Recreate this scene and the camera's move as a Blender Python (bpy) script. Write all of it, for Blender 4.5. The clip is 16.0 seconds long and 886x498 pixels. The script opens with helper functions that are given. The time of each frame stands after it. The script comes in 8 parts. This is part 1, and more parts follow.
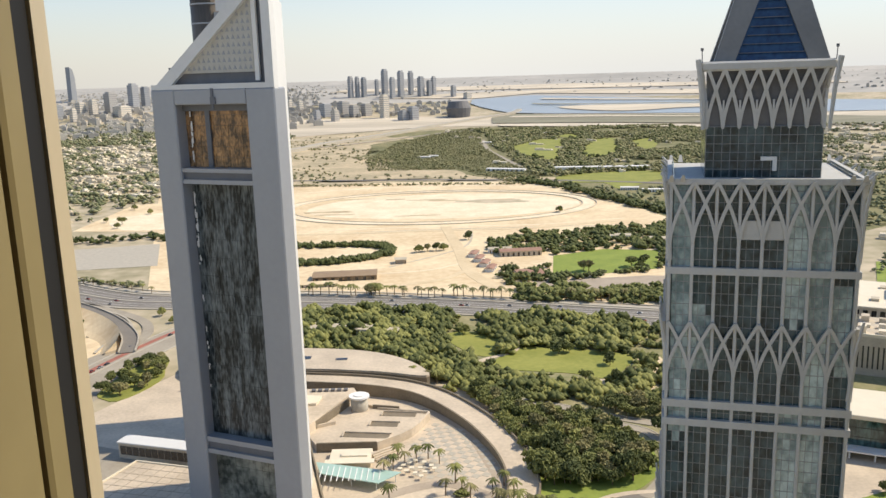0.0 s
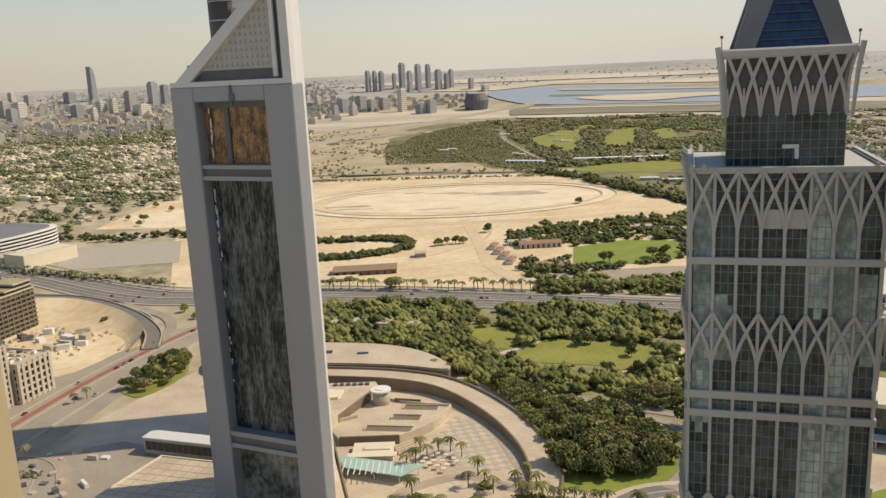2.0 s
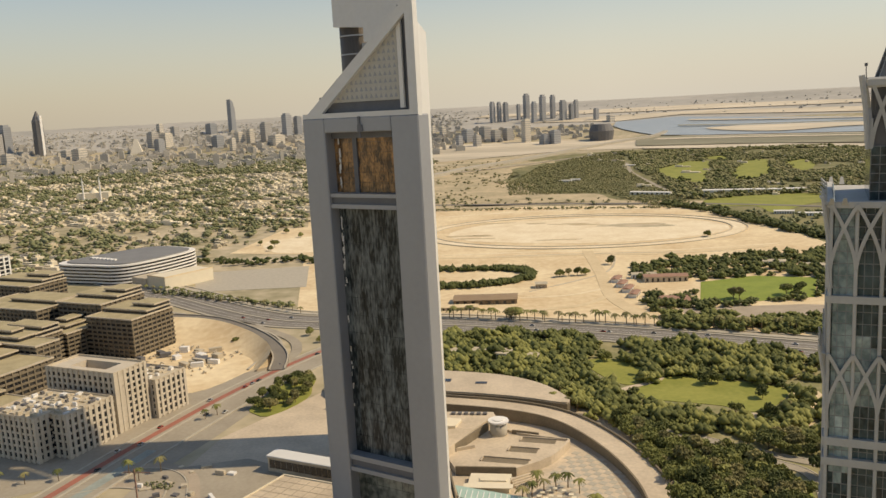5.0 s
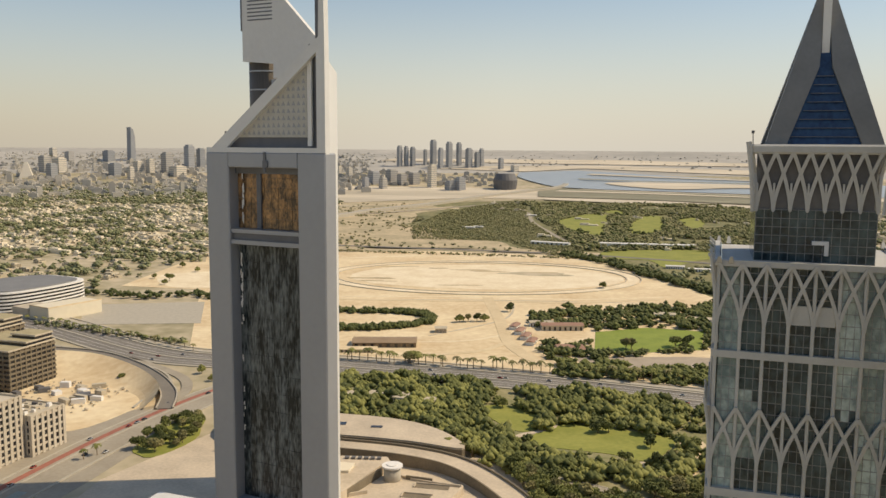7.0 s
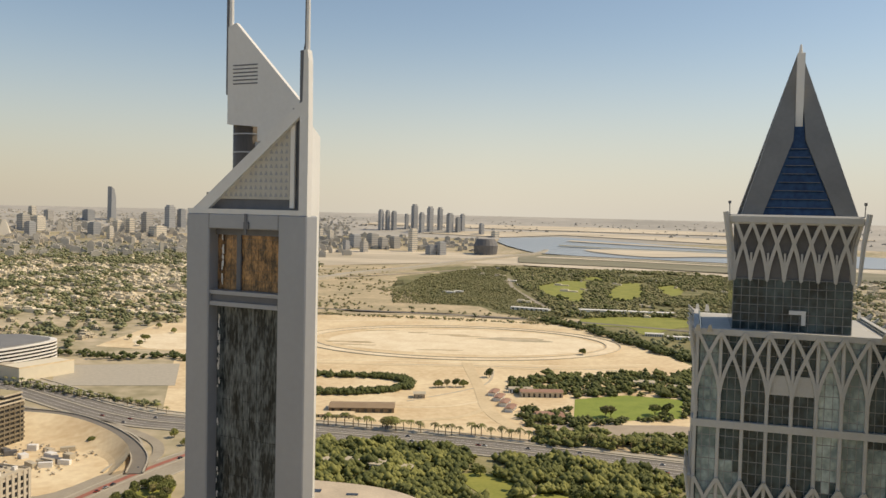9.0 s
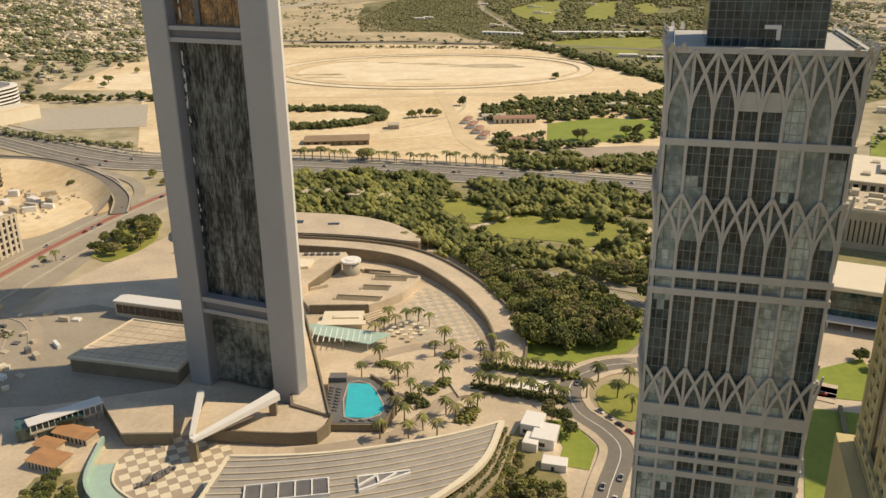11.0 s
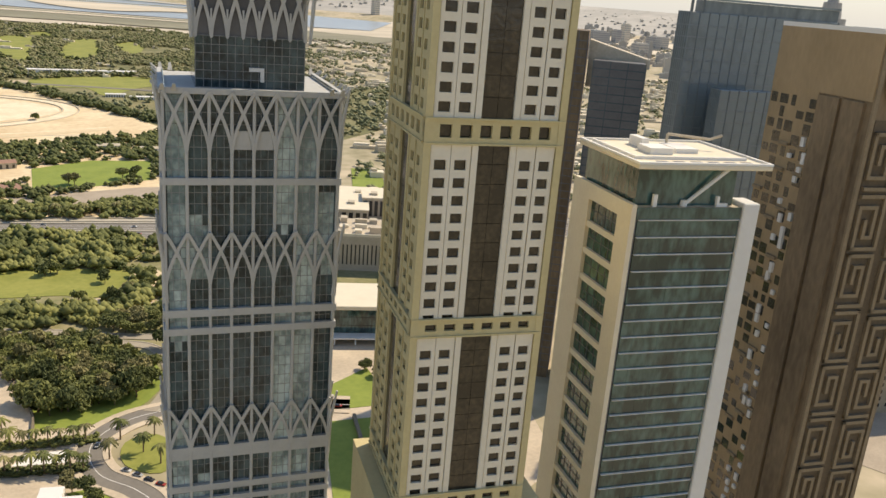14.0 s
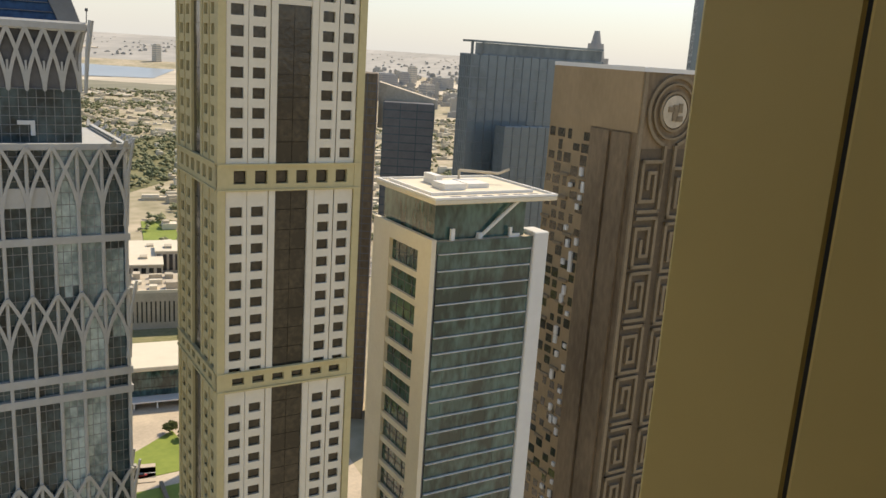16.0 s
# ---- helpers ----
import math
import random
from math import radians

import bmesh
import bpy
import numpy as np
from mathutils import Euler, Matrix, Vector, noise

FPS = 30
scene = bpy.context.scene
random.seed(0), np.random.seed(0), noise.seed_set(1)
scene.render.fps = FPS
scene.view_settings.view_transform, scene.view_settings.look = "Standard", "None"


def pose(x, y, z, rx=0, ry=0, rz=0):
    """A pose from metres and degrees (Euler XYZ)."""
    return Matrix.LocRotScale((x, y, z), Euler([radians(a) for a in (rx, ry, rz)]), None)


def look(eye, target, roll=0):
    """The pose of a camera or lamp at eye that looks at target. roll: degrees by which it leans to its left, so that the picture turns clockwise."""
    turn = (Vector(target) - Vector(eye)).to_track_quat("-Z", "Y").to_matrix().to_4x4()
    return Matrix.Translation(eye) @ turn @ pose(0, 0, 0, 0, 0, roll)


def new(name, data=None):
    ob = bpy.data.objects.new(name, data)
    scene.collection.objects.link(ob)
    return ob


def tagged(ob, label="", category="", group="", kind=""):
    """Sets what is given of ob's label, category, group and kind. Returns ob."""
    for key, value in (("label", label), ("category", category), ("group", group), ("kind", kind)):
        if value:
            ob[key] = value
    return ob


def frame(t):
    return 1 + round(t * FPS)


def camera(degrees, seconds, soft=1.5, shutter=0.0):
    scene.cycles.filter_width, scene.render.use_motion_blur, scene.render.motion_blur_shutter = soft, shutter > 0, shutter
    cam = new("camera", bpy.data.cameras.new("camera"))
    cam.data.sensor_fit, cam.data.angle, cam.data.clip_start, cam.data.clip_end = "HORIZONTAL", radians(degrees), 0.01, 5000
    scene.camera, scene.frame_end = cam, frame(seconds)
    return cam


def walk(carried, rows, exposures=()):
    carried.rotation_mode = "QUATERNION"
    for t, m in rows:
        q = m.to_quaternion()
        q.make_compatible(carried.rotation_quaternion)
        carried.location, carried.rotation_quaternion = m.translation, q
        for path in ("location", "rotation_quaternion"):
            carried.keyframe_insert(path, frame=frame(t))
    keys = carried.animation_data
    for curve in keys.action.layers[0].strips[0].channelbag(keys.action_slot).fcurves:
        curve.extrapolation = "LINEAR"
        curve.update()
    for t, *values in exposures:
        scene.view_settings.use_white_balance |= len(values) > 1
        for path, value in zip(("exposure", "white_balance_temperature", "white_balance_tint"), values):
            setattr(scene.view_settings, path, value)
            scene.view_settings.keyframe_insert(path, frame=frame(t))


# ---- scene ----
cam = camera(55.89, 16.0)
EYE = 200.0
# seconds, shift of the eye sideways and along, and the three turns in degrees
ROWS = [
    (0.0, 0.090, -0.46, 78.21, 1.68, -0.23),
    (0.2, 0.087, -0.46, 79.74, 1.58, -0.90),
    (0.5, 0.082, -0.46, 82.79, 1.82, -0.89),
    (1.0, 0.099, -0.46, 85.58, 2.47, -0.99),
    (1.2, 0.112, -0.44, 85.41, 2.37, -0.80),
    (1.5, 0.131, -0.42, 84.78, 2.16, 0.05),
    (1.8, 0.131, -0.36, 80.38, 2.32, 0.79),
    (2.0, 0.131, -0.32, 77.78, 2.69, 0.93),
    (2.3, 0.115, -0.24, 75.29, 4.35, 2.75),
    (2.5, 0.105, -0.18, 74.49, 5.06, 3.43),
    (2.8, 0.081, -0.11, 76.10, 5.64, 8.28),
    (3.0, 0.065, -0.06, 77.76, 4.27, 12.94),
    (3.2, 0.058, -0.04, 78.70, 3.27, 17.14),
    (3.5, 0.047, -0.00, 80.24, 2.65, 18.90),
    (4.0, 0.089, -0.00, 81.77, 2.76, 17.47),
    (4.2, 0.089, 0.00, 81.75, 3.27, 15.70),
    (4.5, 0.090, -0.00, 80.82, 3.87, 12.42),
    (4.7, 0.085, -0.00, 80.34, 3.60, 10.99),
    (6.8, 0.000, -0.00, 80.89, 0.16, 3.32),
    (7.0, 0.000, -0.00, 83.03, -0.38, 3.05),
    (7.5, 0.000, -0.00, 84.72, -1.05, 2.02),
    (8.0, 0.000, -0.00, 87.02, -1.27, 1.85),
    (8.5, 0.000, -0.00, 87.90, -1.43, 1.70),
    (9.0, 0.000, -0.00, 87.46, -1.34, 1.77),
    (9.5, 0.010, -0.00, 81.04, -1.38, 1.87),
    (9.7, 0.015, -0.00, 79.25, -1.10, 1.93),
    (11.8, 0.050, -0.00, 66.20, 2.38, -4.38),
    (12.0, 0.050, -0.00, 66.22, 2.41, -6.19),
    (12.2, 0.050, 0.00, 66.60, 1.90, -8.85),
    (12.5, 0.050, -0.00, 67.36, 0.59, -14.16),
    (12.8, 0.044, 0.00, 68.30, -0.86, -20.05),
    (13.0, 0.040, -0.00, 69.00, -1.78, -23.42),
    (13.2, 0.024, 0.00, 69.79, -2.04, -26.22),
    (13.5, 0.000, -0.00, 70.48, -2.63, -28.93),
    (13.8, -0.014, 0.00, 71.42, -3.93, -31.75),
    (14.0, -0.023, -0.00, 72.86, -4.35, -33.40),
    (14.2, -0.032, 0.00, 74.48, -4.67, -34.57),
    (14.5, -0.045, -0.00, 76.45, -4.85, -37.21),
    (14.8, -0.053, 0.00, 78.29, -4.76, -40.27),
    (15.0, -0.059, -0.00, 79.10, -4.74, -42.21),
    (15.3, -0.024, 0.00, 79.55, -5.02, -45.20),
    (15.5, 0.000, -0.00, 79.56, -4.88, -46.34),
    (15.8, 0.062, 0.00, 78.08, -4.06, -47.04),
    (16.0, 0.103, -0.00, 76.69, -3.71, -47.47),
]
walk(cam, [(t, pose(x, y, EYE, rx, ry, rz)) for t, x, y, rx, ry, rz in ROWS],
     [(0.0, 0.42, 6450, 10), (0.5, 0.2, 6450, 10), (1.0, 0.03, 6700, 10), (2.5, 0.0, 7350, 10), (3.5, 0.0, 7750, 10), (4.7, -0.06, 7800, 10), (7.0, 0.0, 7450, 10), (9.0, 0.0, 7500, 10), (9.6, 0.02, 7750, 10),
      (12.0, 0.14, 8050, 10), (13.0, 0.28, 7550, 10), (14.0, 0.36, 7100, 10), (16.0, 0.38, 7000, 10)])

# ---- sky and sun ----
SUN_AZ, SUN_EL = 81.0, 47.0
world = bpy.data.worlds.new("sky")
scene.world = world
world.use_nodes = True
wn = world.node_tree.nodes
sky = wn.new("ShaderNodeTexSky")
sky.sky_type = 'NISHITA'
sky.sun_disc = False
sky.sun_elevation = radians(SUN_EL)
sky.sun_rotation = radians(SUN_AZ)
sky.altitude = 200
sky.air_density = 1.0
sky.dust_density = 0.5
sky.ozone_density = 1.5
wl = world.node_tree.links
# dusty haze that whitens the sky towards the horizon
coord, split, fall, haze = wn.new("ShaderNodeTexCoord"), wn.new("ShaderNodeSeparateXYZ"), wn.new("ShaderNodeMapRange"), wn.new("ShaderNodeMix")
wl.new(coord.outputs["Generated"], split.inputs[0])
wl.new(split.outputs["Z"], fall.inputs["Value"])
fall.interpolation_type = 'SMOOTHERSTEP'
fall.inputs["From Min"].default_value, fall.inputs["From Max"].default_value = -0.09, 0.26
fall.inputs["To Min"].default_value, fall.inputs["To Max"].default_value = 1.0, 0.0
haze.data_type = 'RGBA'
wl.new(fall.outputs[0], haze.inputs["Factor"])
wl.new(sky.outputs[0], haze.inputs["A"])
# the haze is dimmest and brownest away from the sun
side, ramp, lift = wn.new("ShaderNodeMapRange"), wn.new("ShaderNodeValToRGB"), wn.new("ShaderNodeVectorMath")
side.inputs["From Min"].default_value, side.inputs["From Max"].default_value = -1.0, 1.0
wl.new(split.outputs["X"], side.inputs["Value"])
wl.new(side.outputs[0], ramp.inputs[0])
ramp.color_ramp.elements[0].position, ramp.color_ramp.elements[0].color = 0.19, (0.68, 0.64, 0.565, 1)
ramp.color_ramp.elements[1].position, ramp.color_ramp.elements[1].color = 0.51, (0.90, 0.885, 0.84, 1)
e = ramp.color_ramp.elements.new(0.80)
e.color = (0.77, 0.78, 0.785, 1)
lift.operation = 'SCALE'
lift.inputs["Scale"].default_value = 6.0
wl.new(ramp.outputs[0], lift.inputs[0])
wl.new(lift.outputs[0], haze.inputs["B"])
wl.new(haze.outputs["Result"], wn["Background"].inputs[0])
wn["Background"].inputs[1].default_value = 0.122
sun = new("sun", bpy.data.lights.new("sun", "SUN"))
sun.data.energy, sun.data.angle, sun.data.color = 3.6, radians(0.6), (1.0, 0.88, 0.70)
sa, se = radians(SUN_AZ), radians(SUN_EL)
sun.matrix_world = look((0, 0, 400), (-math.sin(sa) * math.cos(se), -math.cos(sa) * math.cos(se), 400 - math.sin(se)))


# ---- materials ----
def mat(name, col, rough=0.75, col2=None, scale=0.3, fine=4.0, amt=0.5, metal=0.0, bump=0.0, stretch=(1, 1, 1), island=0.0, rnd=0.0, spec=0.4):
    """Two-scale mottled surface between two colours, in metres."""
    m = bpy.data.materials.new(name)
    m.use_nodes = True
    nt = m.node_tree
    n, l = nt.nodes, nt.links
    p = n["Principled BSDF"]
    p.inputs["Roughness"].default_value, p.inputs["Metallic"].default_value = rough, metal
    p.inputs["Specular IOR Level"].default_value = spec
    geo = n.new("ShaderNodeNewGeometry")
    mp = n.new("ShaderNodeMapping")
    mp.inputs["Scale"].default_value = stretch
    l.new(geo.outputs["Position"], mp.inputs["Vector"])
    a, b = n.new("ShaderNodeTexNoise"), n.new("ShaderNodeTexNoise")
    a.inputs["Scale"].default_value, b.inputs["Scale"].default_value = scale, scale * fine
    a.inputs["Detail"].default_value, b.inputs["Detail"].default_value = 4, 3
    l.new(mp.outputs[0], a.inputs["Vector"])
    l.new(mp.outputs[0], b.inputs["Vector"])
    s = n.new("ShaderNodeMath")
    s.operation = 'MULTIPLY_ADD'
    l.new(a.outputs[0], s.inputs[0])
    s.inputs[1].default_value = 0.6
    s2 = n.new("ShaderNodeMath")
    s2.operation = 'MULTIPLY'
    l.new(b.outputs[0], s2.inputs[0])
    s2.inputs[1].default_value = 0.4
    l.new(s2.outputs[0], s.inputs[2])
    last = s.outputs[0]
    if island or rnd:
        src = n.new("ShaderNodeObjectInfo").outputs["Random"] if rnd else geo.outputs["Random Per Island"]
        k = n.new("ShaderNodeMath")
        k.operation = 'MULTIPLY_ADD'
        l.new(src, k.inputs[0])
        k.inputs[1].default_value = rnd or island
        l.new(last, k.inputs[2])
        k2 = n.new("ShaderNodeMath")
        k2.operation = 'SUBTRACT'
        l.new(k.outputs[0], k2.inputs[0])
        k2.inputs[1].default_value = (rnd or island) / 2
        last = k2.outputs[0]
    r = n.new("ShaderNodeMapRange")
    r.inputs["From Min"].default_value, r.inputs["From Max"].default_value = 0.5 - 0.25 / max(amt, 0.01) * 0.5, 0.5 + 0.25 / max(amt, 0.01) * 0.5
    l.new(last, r.inputs["Value"])
    mix = n.new("ShaderNodeMix")
    mix.data_type = 'RGBA'
    c2 = col2 or tuple(c * 0.72 for c in col)
    mix.inputs["A"].default_value, mix.inputs["B"].default_value = (*c2, 1), (*col, 1)
    l.new(r.outputs[0], mix.inputs["Factor"])
    l.new(mix.outputs["Result"], p.inputs["Base Color"])
    if bump:
        bp = n.new("ShaderNodeBump")
        bp.inputs["Strength"].default_value = bump
        bp.inputs["Distance"].default_value = 0.3
        l.new(s.outputs[0], bp.inputs["Height"])
        l.new(bp.outputs[0], p.inputs["Normal"])
    return m


def glass_mat(name, col, col2, wave=0.12, scale=0.25, rough=0.06, spec=0.9, fine=5.0, stretch=(1, 1, 1), metal=0.0, amt=1.0, island=0.5):
    """Dark facade glass that mirrors its surroundings unevenly, reflections also being painted as colour noise."""
    m = mat(name, col, rough, col2, scale, fine, amt, metal, wave, stretch, island, 0, spec)
    return m


SAND = mat("sand", (0.82, 0.68, 0.45), 0.95, (0.62, 0.46, 0.27), 0.014, 9, 0.9)
GROUND = mat("dusty ground", (0.57, 0.475, 0.335), 0.95, (0.28, 0.25, 0.145), 0.006, 8, 0.9)
TRACK = mat("raked track sand", (0.88, 0.77, 0.57), 0.95, (0.72, 0.58, 0.38), 0.03, 6, 0.8)
SCRUB = mat("scrub soil", (0.30, 0.26, 0.13), 0.95, (0.12, 0.13, 0.05), 0.02, 6, 0.9)
GRASS = mat("mown grass", (0.32, 0.315, 0.075), 0.9, (0.21, 0.23, 0.045), 0.035, 7, 0.85)
LAWN = mat("watered lawn", (0.27, 0.32, 0.06), 0.9, (0.19, 0.245, 0.042), 0.05, 7, 0.8)
ASPHALT = mat("asphalt", (0.25, 0.225, 0.19), 0.85, (0.17, 0.155, 0.135), 0.05, 12, 0.6)
PALE_ROAD = mat("dusty road", (0.42, 0.37, 0.29), 0.9, (0.30, 0.26, 0.20), 0.04, 10, 0.6)
PAVING = mat("sandstone paving", (0.66, 0.55, 0.41), 0.85, (0.47, 0.39, 0.29), 0.05, 10, 0.8)
PAVING_DARK = mat("brown paving", (0.46, 0.38, 0.29), 0.85, (0.35, 0.29, 0.22), 0.08, 10, 0.7)
KERB = mat("kerb concrete", (0.52, 0.47, 0.38), 0.85, None, 0.2, 6, 0.5)
WATER = mat("lagoon water", (0.34, 0.385, 0.41), 0.35, (0.40, 0.43, 0.44), 0.003, 6, 0.6)
FLATS = mat("pale salt flats", (0.72, 0.63, 0.49), 0.95, (0.46, 0.40, 0.30), 0.003, 5, 0.9, stretch=(0.3, 2.0, 1))
# Greyed beige: distance haze is part of this plain's colour.
FARLAND = mat("far dusty plain with painted haze", (0.49, 0.46, 0.41), 0.95, (0.35, 0.335, 0.30), 0.004, 6, 0.9, stretch=(0.6, 1.4, 1))
POOL = mat("pool water", (0.02, 0.55, 0.62), 0.12, (0.03, 0.42, 0.52), 0.2, 5, 0.6, bump=0.1)
DRY_PLAIN = mat("dry tan plain", (0.60, 0.48, 0.31), 0.95, (0.34, 0.29, 0.18), 0.012, 7, 0.9)
TAN_STONE = mat("tan stone lifted for bounce light", (0.40, 0.29, 0.165), 0.75, (0.31, 0.225, 0.125), 0.1, 9, 0.7, stretch=(1, 1, 0.4))
MAZE_SHADE = mat("brown field with painted shade", (0.15, 0.112, 0.07), 0.8, (0.10, 0.075, 0.048), 0.15, 8, 0.7)
PALE_STONE = mat("pale sandstone cladding", (0.62, 0.545, 0.435), 0.8, (0.52, 0.455, 0.355), 0.1, 8, 0.7)
TAN_ROOF = mat("tan roof felt", (0.47, 0.40, 0.245), 0.9, (0.34, 0.285, 0.165), 0.1, 8, 0.8)
ROOF_DARK = mat("dark grey roof sheet", (0.25, 0.245, 0.235), 0.6, (0.19, 0.185, 0.18), 0.05, 8, 0.6)
BEIGE_WALL = mat("beige stone wall", (0.42, 0.345, 0.24), 0.85, (0.33, 0.27, 0.185), 0.1, 8, 0.7)
PARK_SOIL = mat("dry park ground", (0.36, 0.31, 0.17), 0.95, (0.17, 0.18, 0.07), 0.03, 7, 0.9)
PACKED = mat("packed tan sand", (0.74, 0.60, 0.39), 0.95, (0.60, 0.47, 0.29), 0.03, 8, 0.7)
MUD = mat("grey brown mud flats", (0.31, 0.285, 0.20), 0.95, (0.19, 0.185, 0.125), 0.004, 6, 0.9, stretch=(0.4, 1.6, 1))
# Paled greens put the distance haze into the far crowns.
FAR_TREES = mat("far trees with painted haze", (0.37, 0.35, 0.26), 0.9, (0.25, 0.25, 0.18), 0.03, 5, 0.8, island=0.5)
BUSH = mat("olive scrub bushes", (0.30, 0.275, 0.135), 0.9, (0.15, 0.155, 0.065), 0.02, 6, 0.9, island=0.45)
CANOPY = [mat("tree leaves " + s, c, 0.8, c2, 0.25, 6, 0.9, rnd=0.5) for s, c, c2 in (
    ("dark", (0.172, 0.182, 0.052), (0.07, 0.084, 0.023)),
    ("mid", (0.235, 0.235, 0.068), (0.103, 0.117, 0.032)),
    ("dry", (0.27, 0.24, 0.10), (0.15, 0.14, 0.055)))]
WOODS = mat("distant tree crowns", (0.28, 0.275, 0.145), 0.85, (0.125, 0.14, 0.065), 0.05, 5, 0.9, island=0.5)
BARK = mat("bark", (0.22, 0.16, 0.10), 0.9, None, 1.0, 5, 0.6)
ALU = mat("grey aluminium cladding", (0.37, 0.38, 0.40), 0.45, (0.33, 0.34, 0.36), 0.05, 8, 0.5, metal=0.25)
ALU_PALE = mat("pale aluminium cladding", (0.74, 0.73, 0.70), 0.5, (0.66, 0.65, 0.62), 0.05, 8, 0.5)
ALU_DARK = mat("dark grey metal and painted shade", (0.16, 0.165, 0.18), 0.5, None, 0.2, 6, 0.5)
# Light streaks and blotches in these glass colours are painted reflections.
SMOKE_GLASS = glass_mat("smoked glass with painted streaks", (0.20, 0.225, 0.225), (0.018, 0.024, 0.026), 0.6, 0.3, 0.15, 0.3, 4, (1, 1, 0.24), 0.0, 1.0, 0.3)
LOW_GLASS = glass_mat("greenish glass with painted reflections", (0.27, 0.28, 0.24), (0.06, 0.068, 0.058), 0.4, 0.09, 0.12, 0.5, 4, (1, 1, 0.8), 0.0, 1.1, 0.08)
COPPER_GLASS = glass_mat("copper glass with painted reflections", (0.56, 0.31, 0.13), (0.07, 0.045, 0.028), 0.4, 0.3, 0.2, 0.7, 5, (1, 1, 0.5), 0.1, 1.0, 0.3)
RIB = mat("grey lattice stone", (0.56, 0.55, 0.52), 0.65, (0.46, 0.455, 0.43), 0.2, 6, 0.6)
RIB_DARK = mat("grey pyramid cladding", (0.25, 0.245, 0.23), 0.65, (0.20, 0.195, 0.185), 0.2, 6, 0.6)
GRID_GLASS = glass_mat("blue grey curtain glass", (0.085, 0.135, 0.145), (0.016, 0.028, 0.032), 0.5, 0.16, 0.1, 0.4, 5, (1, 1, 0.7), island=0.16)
# Pale tone stands for mirrored surroundings, painted into chosen panes.
REFLECTION_GLASS = glass_mat("glass with painted pale reflections", (0.54, 0.645, 0.62), (0.15, 0.215, 0.22), 0.5, 0.16, 0.12, 0.6, 5, (1, 1, 0.7), 0.0, 1.1, 0.12)
BLUE_GLASS = glass_mat("deep blue glass", (0.03, 0.075, 0.16), (0.015, 0.035, 0.085), 0.1, 0.3, 0.12, 0.6, 4)
BEIGE = mat("ochre stone cladding", (0.62, 0.53, 0.29), 0.75, (0.52, 0.44, 0.235), 0.12, 8, 0.6)
CREAM_PANEL = mat("cream wall panel", (0.79, 0.73, 0.60), 0.75, (0.70, 0.64, 0.515), 0.15, 8, 0.6)
BROWN_GLASS = glass_mat("brown tinted glass", (0.07, 0.055, 0.035), (0.025, 0.02, 0.014), 0.3, 0.25, 0.12, 0.6, 4)
CREAM = mat("cream concrete", (0.78, 0.70, 0.54), 0.75, (0.70, 0.62, 0.47), 0.15, 8, 0.6)
GREEN_GLASS = glass_mat("sea green glass", (0.075, 0.15, 0.135), (0.014, 0.038, 0.036), 0.3, 0.16, 0.08, 0.8, 4, (1, 1, 0.4), 0.0, 1.2, 0.15)
MAZE = mat("brown tiled facade", (0.26, 0.19, 0.115), 0.75, (0.135, 0.097, 0.058), 0.10, 9, 0.9, stretch=(1, 1, 0.3))
MAZE_PALE = mat("pale brown relief", (0.285, 0.22, 0.14), 0.75, (0.21, 0.162, 0.10), 0.2, 8, 0.7)
HAZE_BLUE = glass_mat("slate blue glass", (0.195, 0.24, 0.255), (0.085, 0.112, 0.125), 0.25, 0.05, 0.2, 0.6, 6, (1, 1, 0.5))
SLAB_BAR = mat("slate blue glazing bar", (0.20, 0.235, 0.25), 0.5, None, 0.3, 6, 0.5)
SLATE = mat("slate cladding", (0.17, 0.165, 0.165), 0.6, None, 0.2, 6, 0.7)
CONCRETE = mat("weathered concrete", (0.60, 0.52, 0.40), 0.85, (0.46, 0.39, 0.29), 0.1, 8, 0.8)
OLIVE_CLAD = mat("brown grey cladding", (0.25, 0.205, 0.14), 0.8, (0.17, 0.138, 0.095), 0.1, 8, 0.7)
OLIVE_ROOF = mat("olive roof felt", (0.36, 0.31, 0.18), 0.9, (0.25, 0.21, 0.12), 0.1, 8, 0.8)
# Light grey instead of dark glass, with the haze painted in.
FAR_WINDOW = mat("window bands with painted haze", (0.27, 0.27, 0.27), 0.5, (0.22, 0.22, 0.23), 0.05, 5, 0.6)
SCREEN = mat("perforated grey screen", (0.55, 0.53, 0.47), 0.6, (0.45, 0.43, 0.38), 0.3, 8, 0.6)
GRID_BAR = mat("grey glazing bar", (0.30, 0.31, 0.31), 0.5, None, 0.5, 4, 0.4)
WINDOW_DARK = glass_mat("dark window glass", (0.05, 0.05, 0.05), (0.02, 0.02, 0.022), 0.1, 0.5, 0.1, 0.7)
ROOF = mat("roof gravel", (0.58, 0.51, 0.39), 0.9, (0.44, 0.38, 0.28), 0.15, 8, 0.8)
ROOF_STRIPE = mat("ribbed zinc roof", (0.40, 0.37, 0.33), 0.6, (0.31, 0.29, 0.26), 0.1, 8, 0.7)
CREAM_EDGE = mat("planted ledge stone", (0.52, 0.45, 0.32), 0.8, None, 0.3, 6, 0.6)
WHITE = mat("white paint", (0.82, 0.80, 0.76), 0.7, (0.74, 0.72, 0.68), 0.2, 6, 0.5)
# Low-contrast tones paint aerial haze onto the far houses.
HAZED_HOUSE = mat("far houses with painted haze", (0.53, 0.485, 0.41), 0.85, (0.43, 0.40, 0.35), 0.05, 6, 0.7, island=0.6)
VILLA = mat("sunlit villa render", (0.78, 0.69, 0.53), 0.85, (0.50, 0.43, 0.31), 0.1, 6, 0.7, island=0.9)
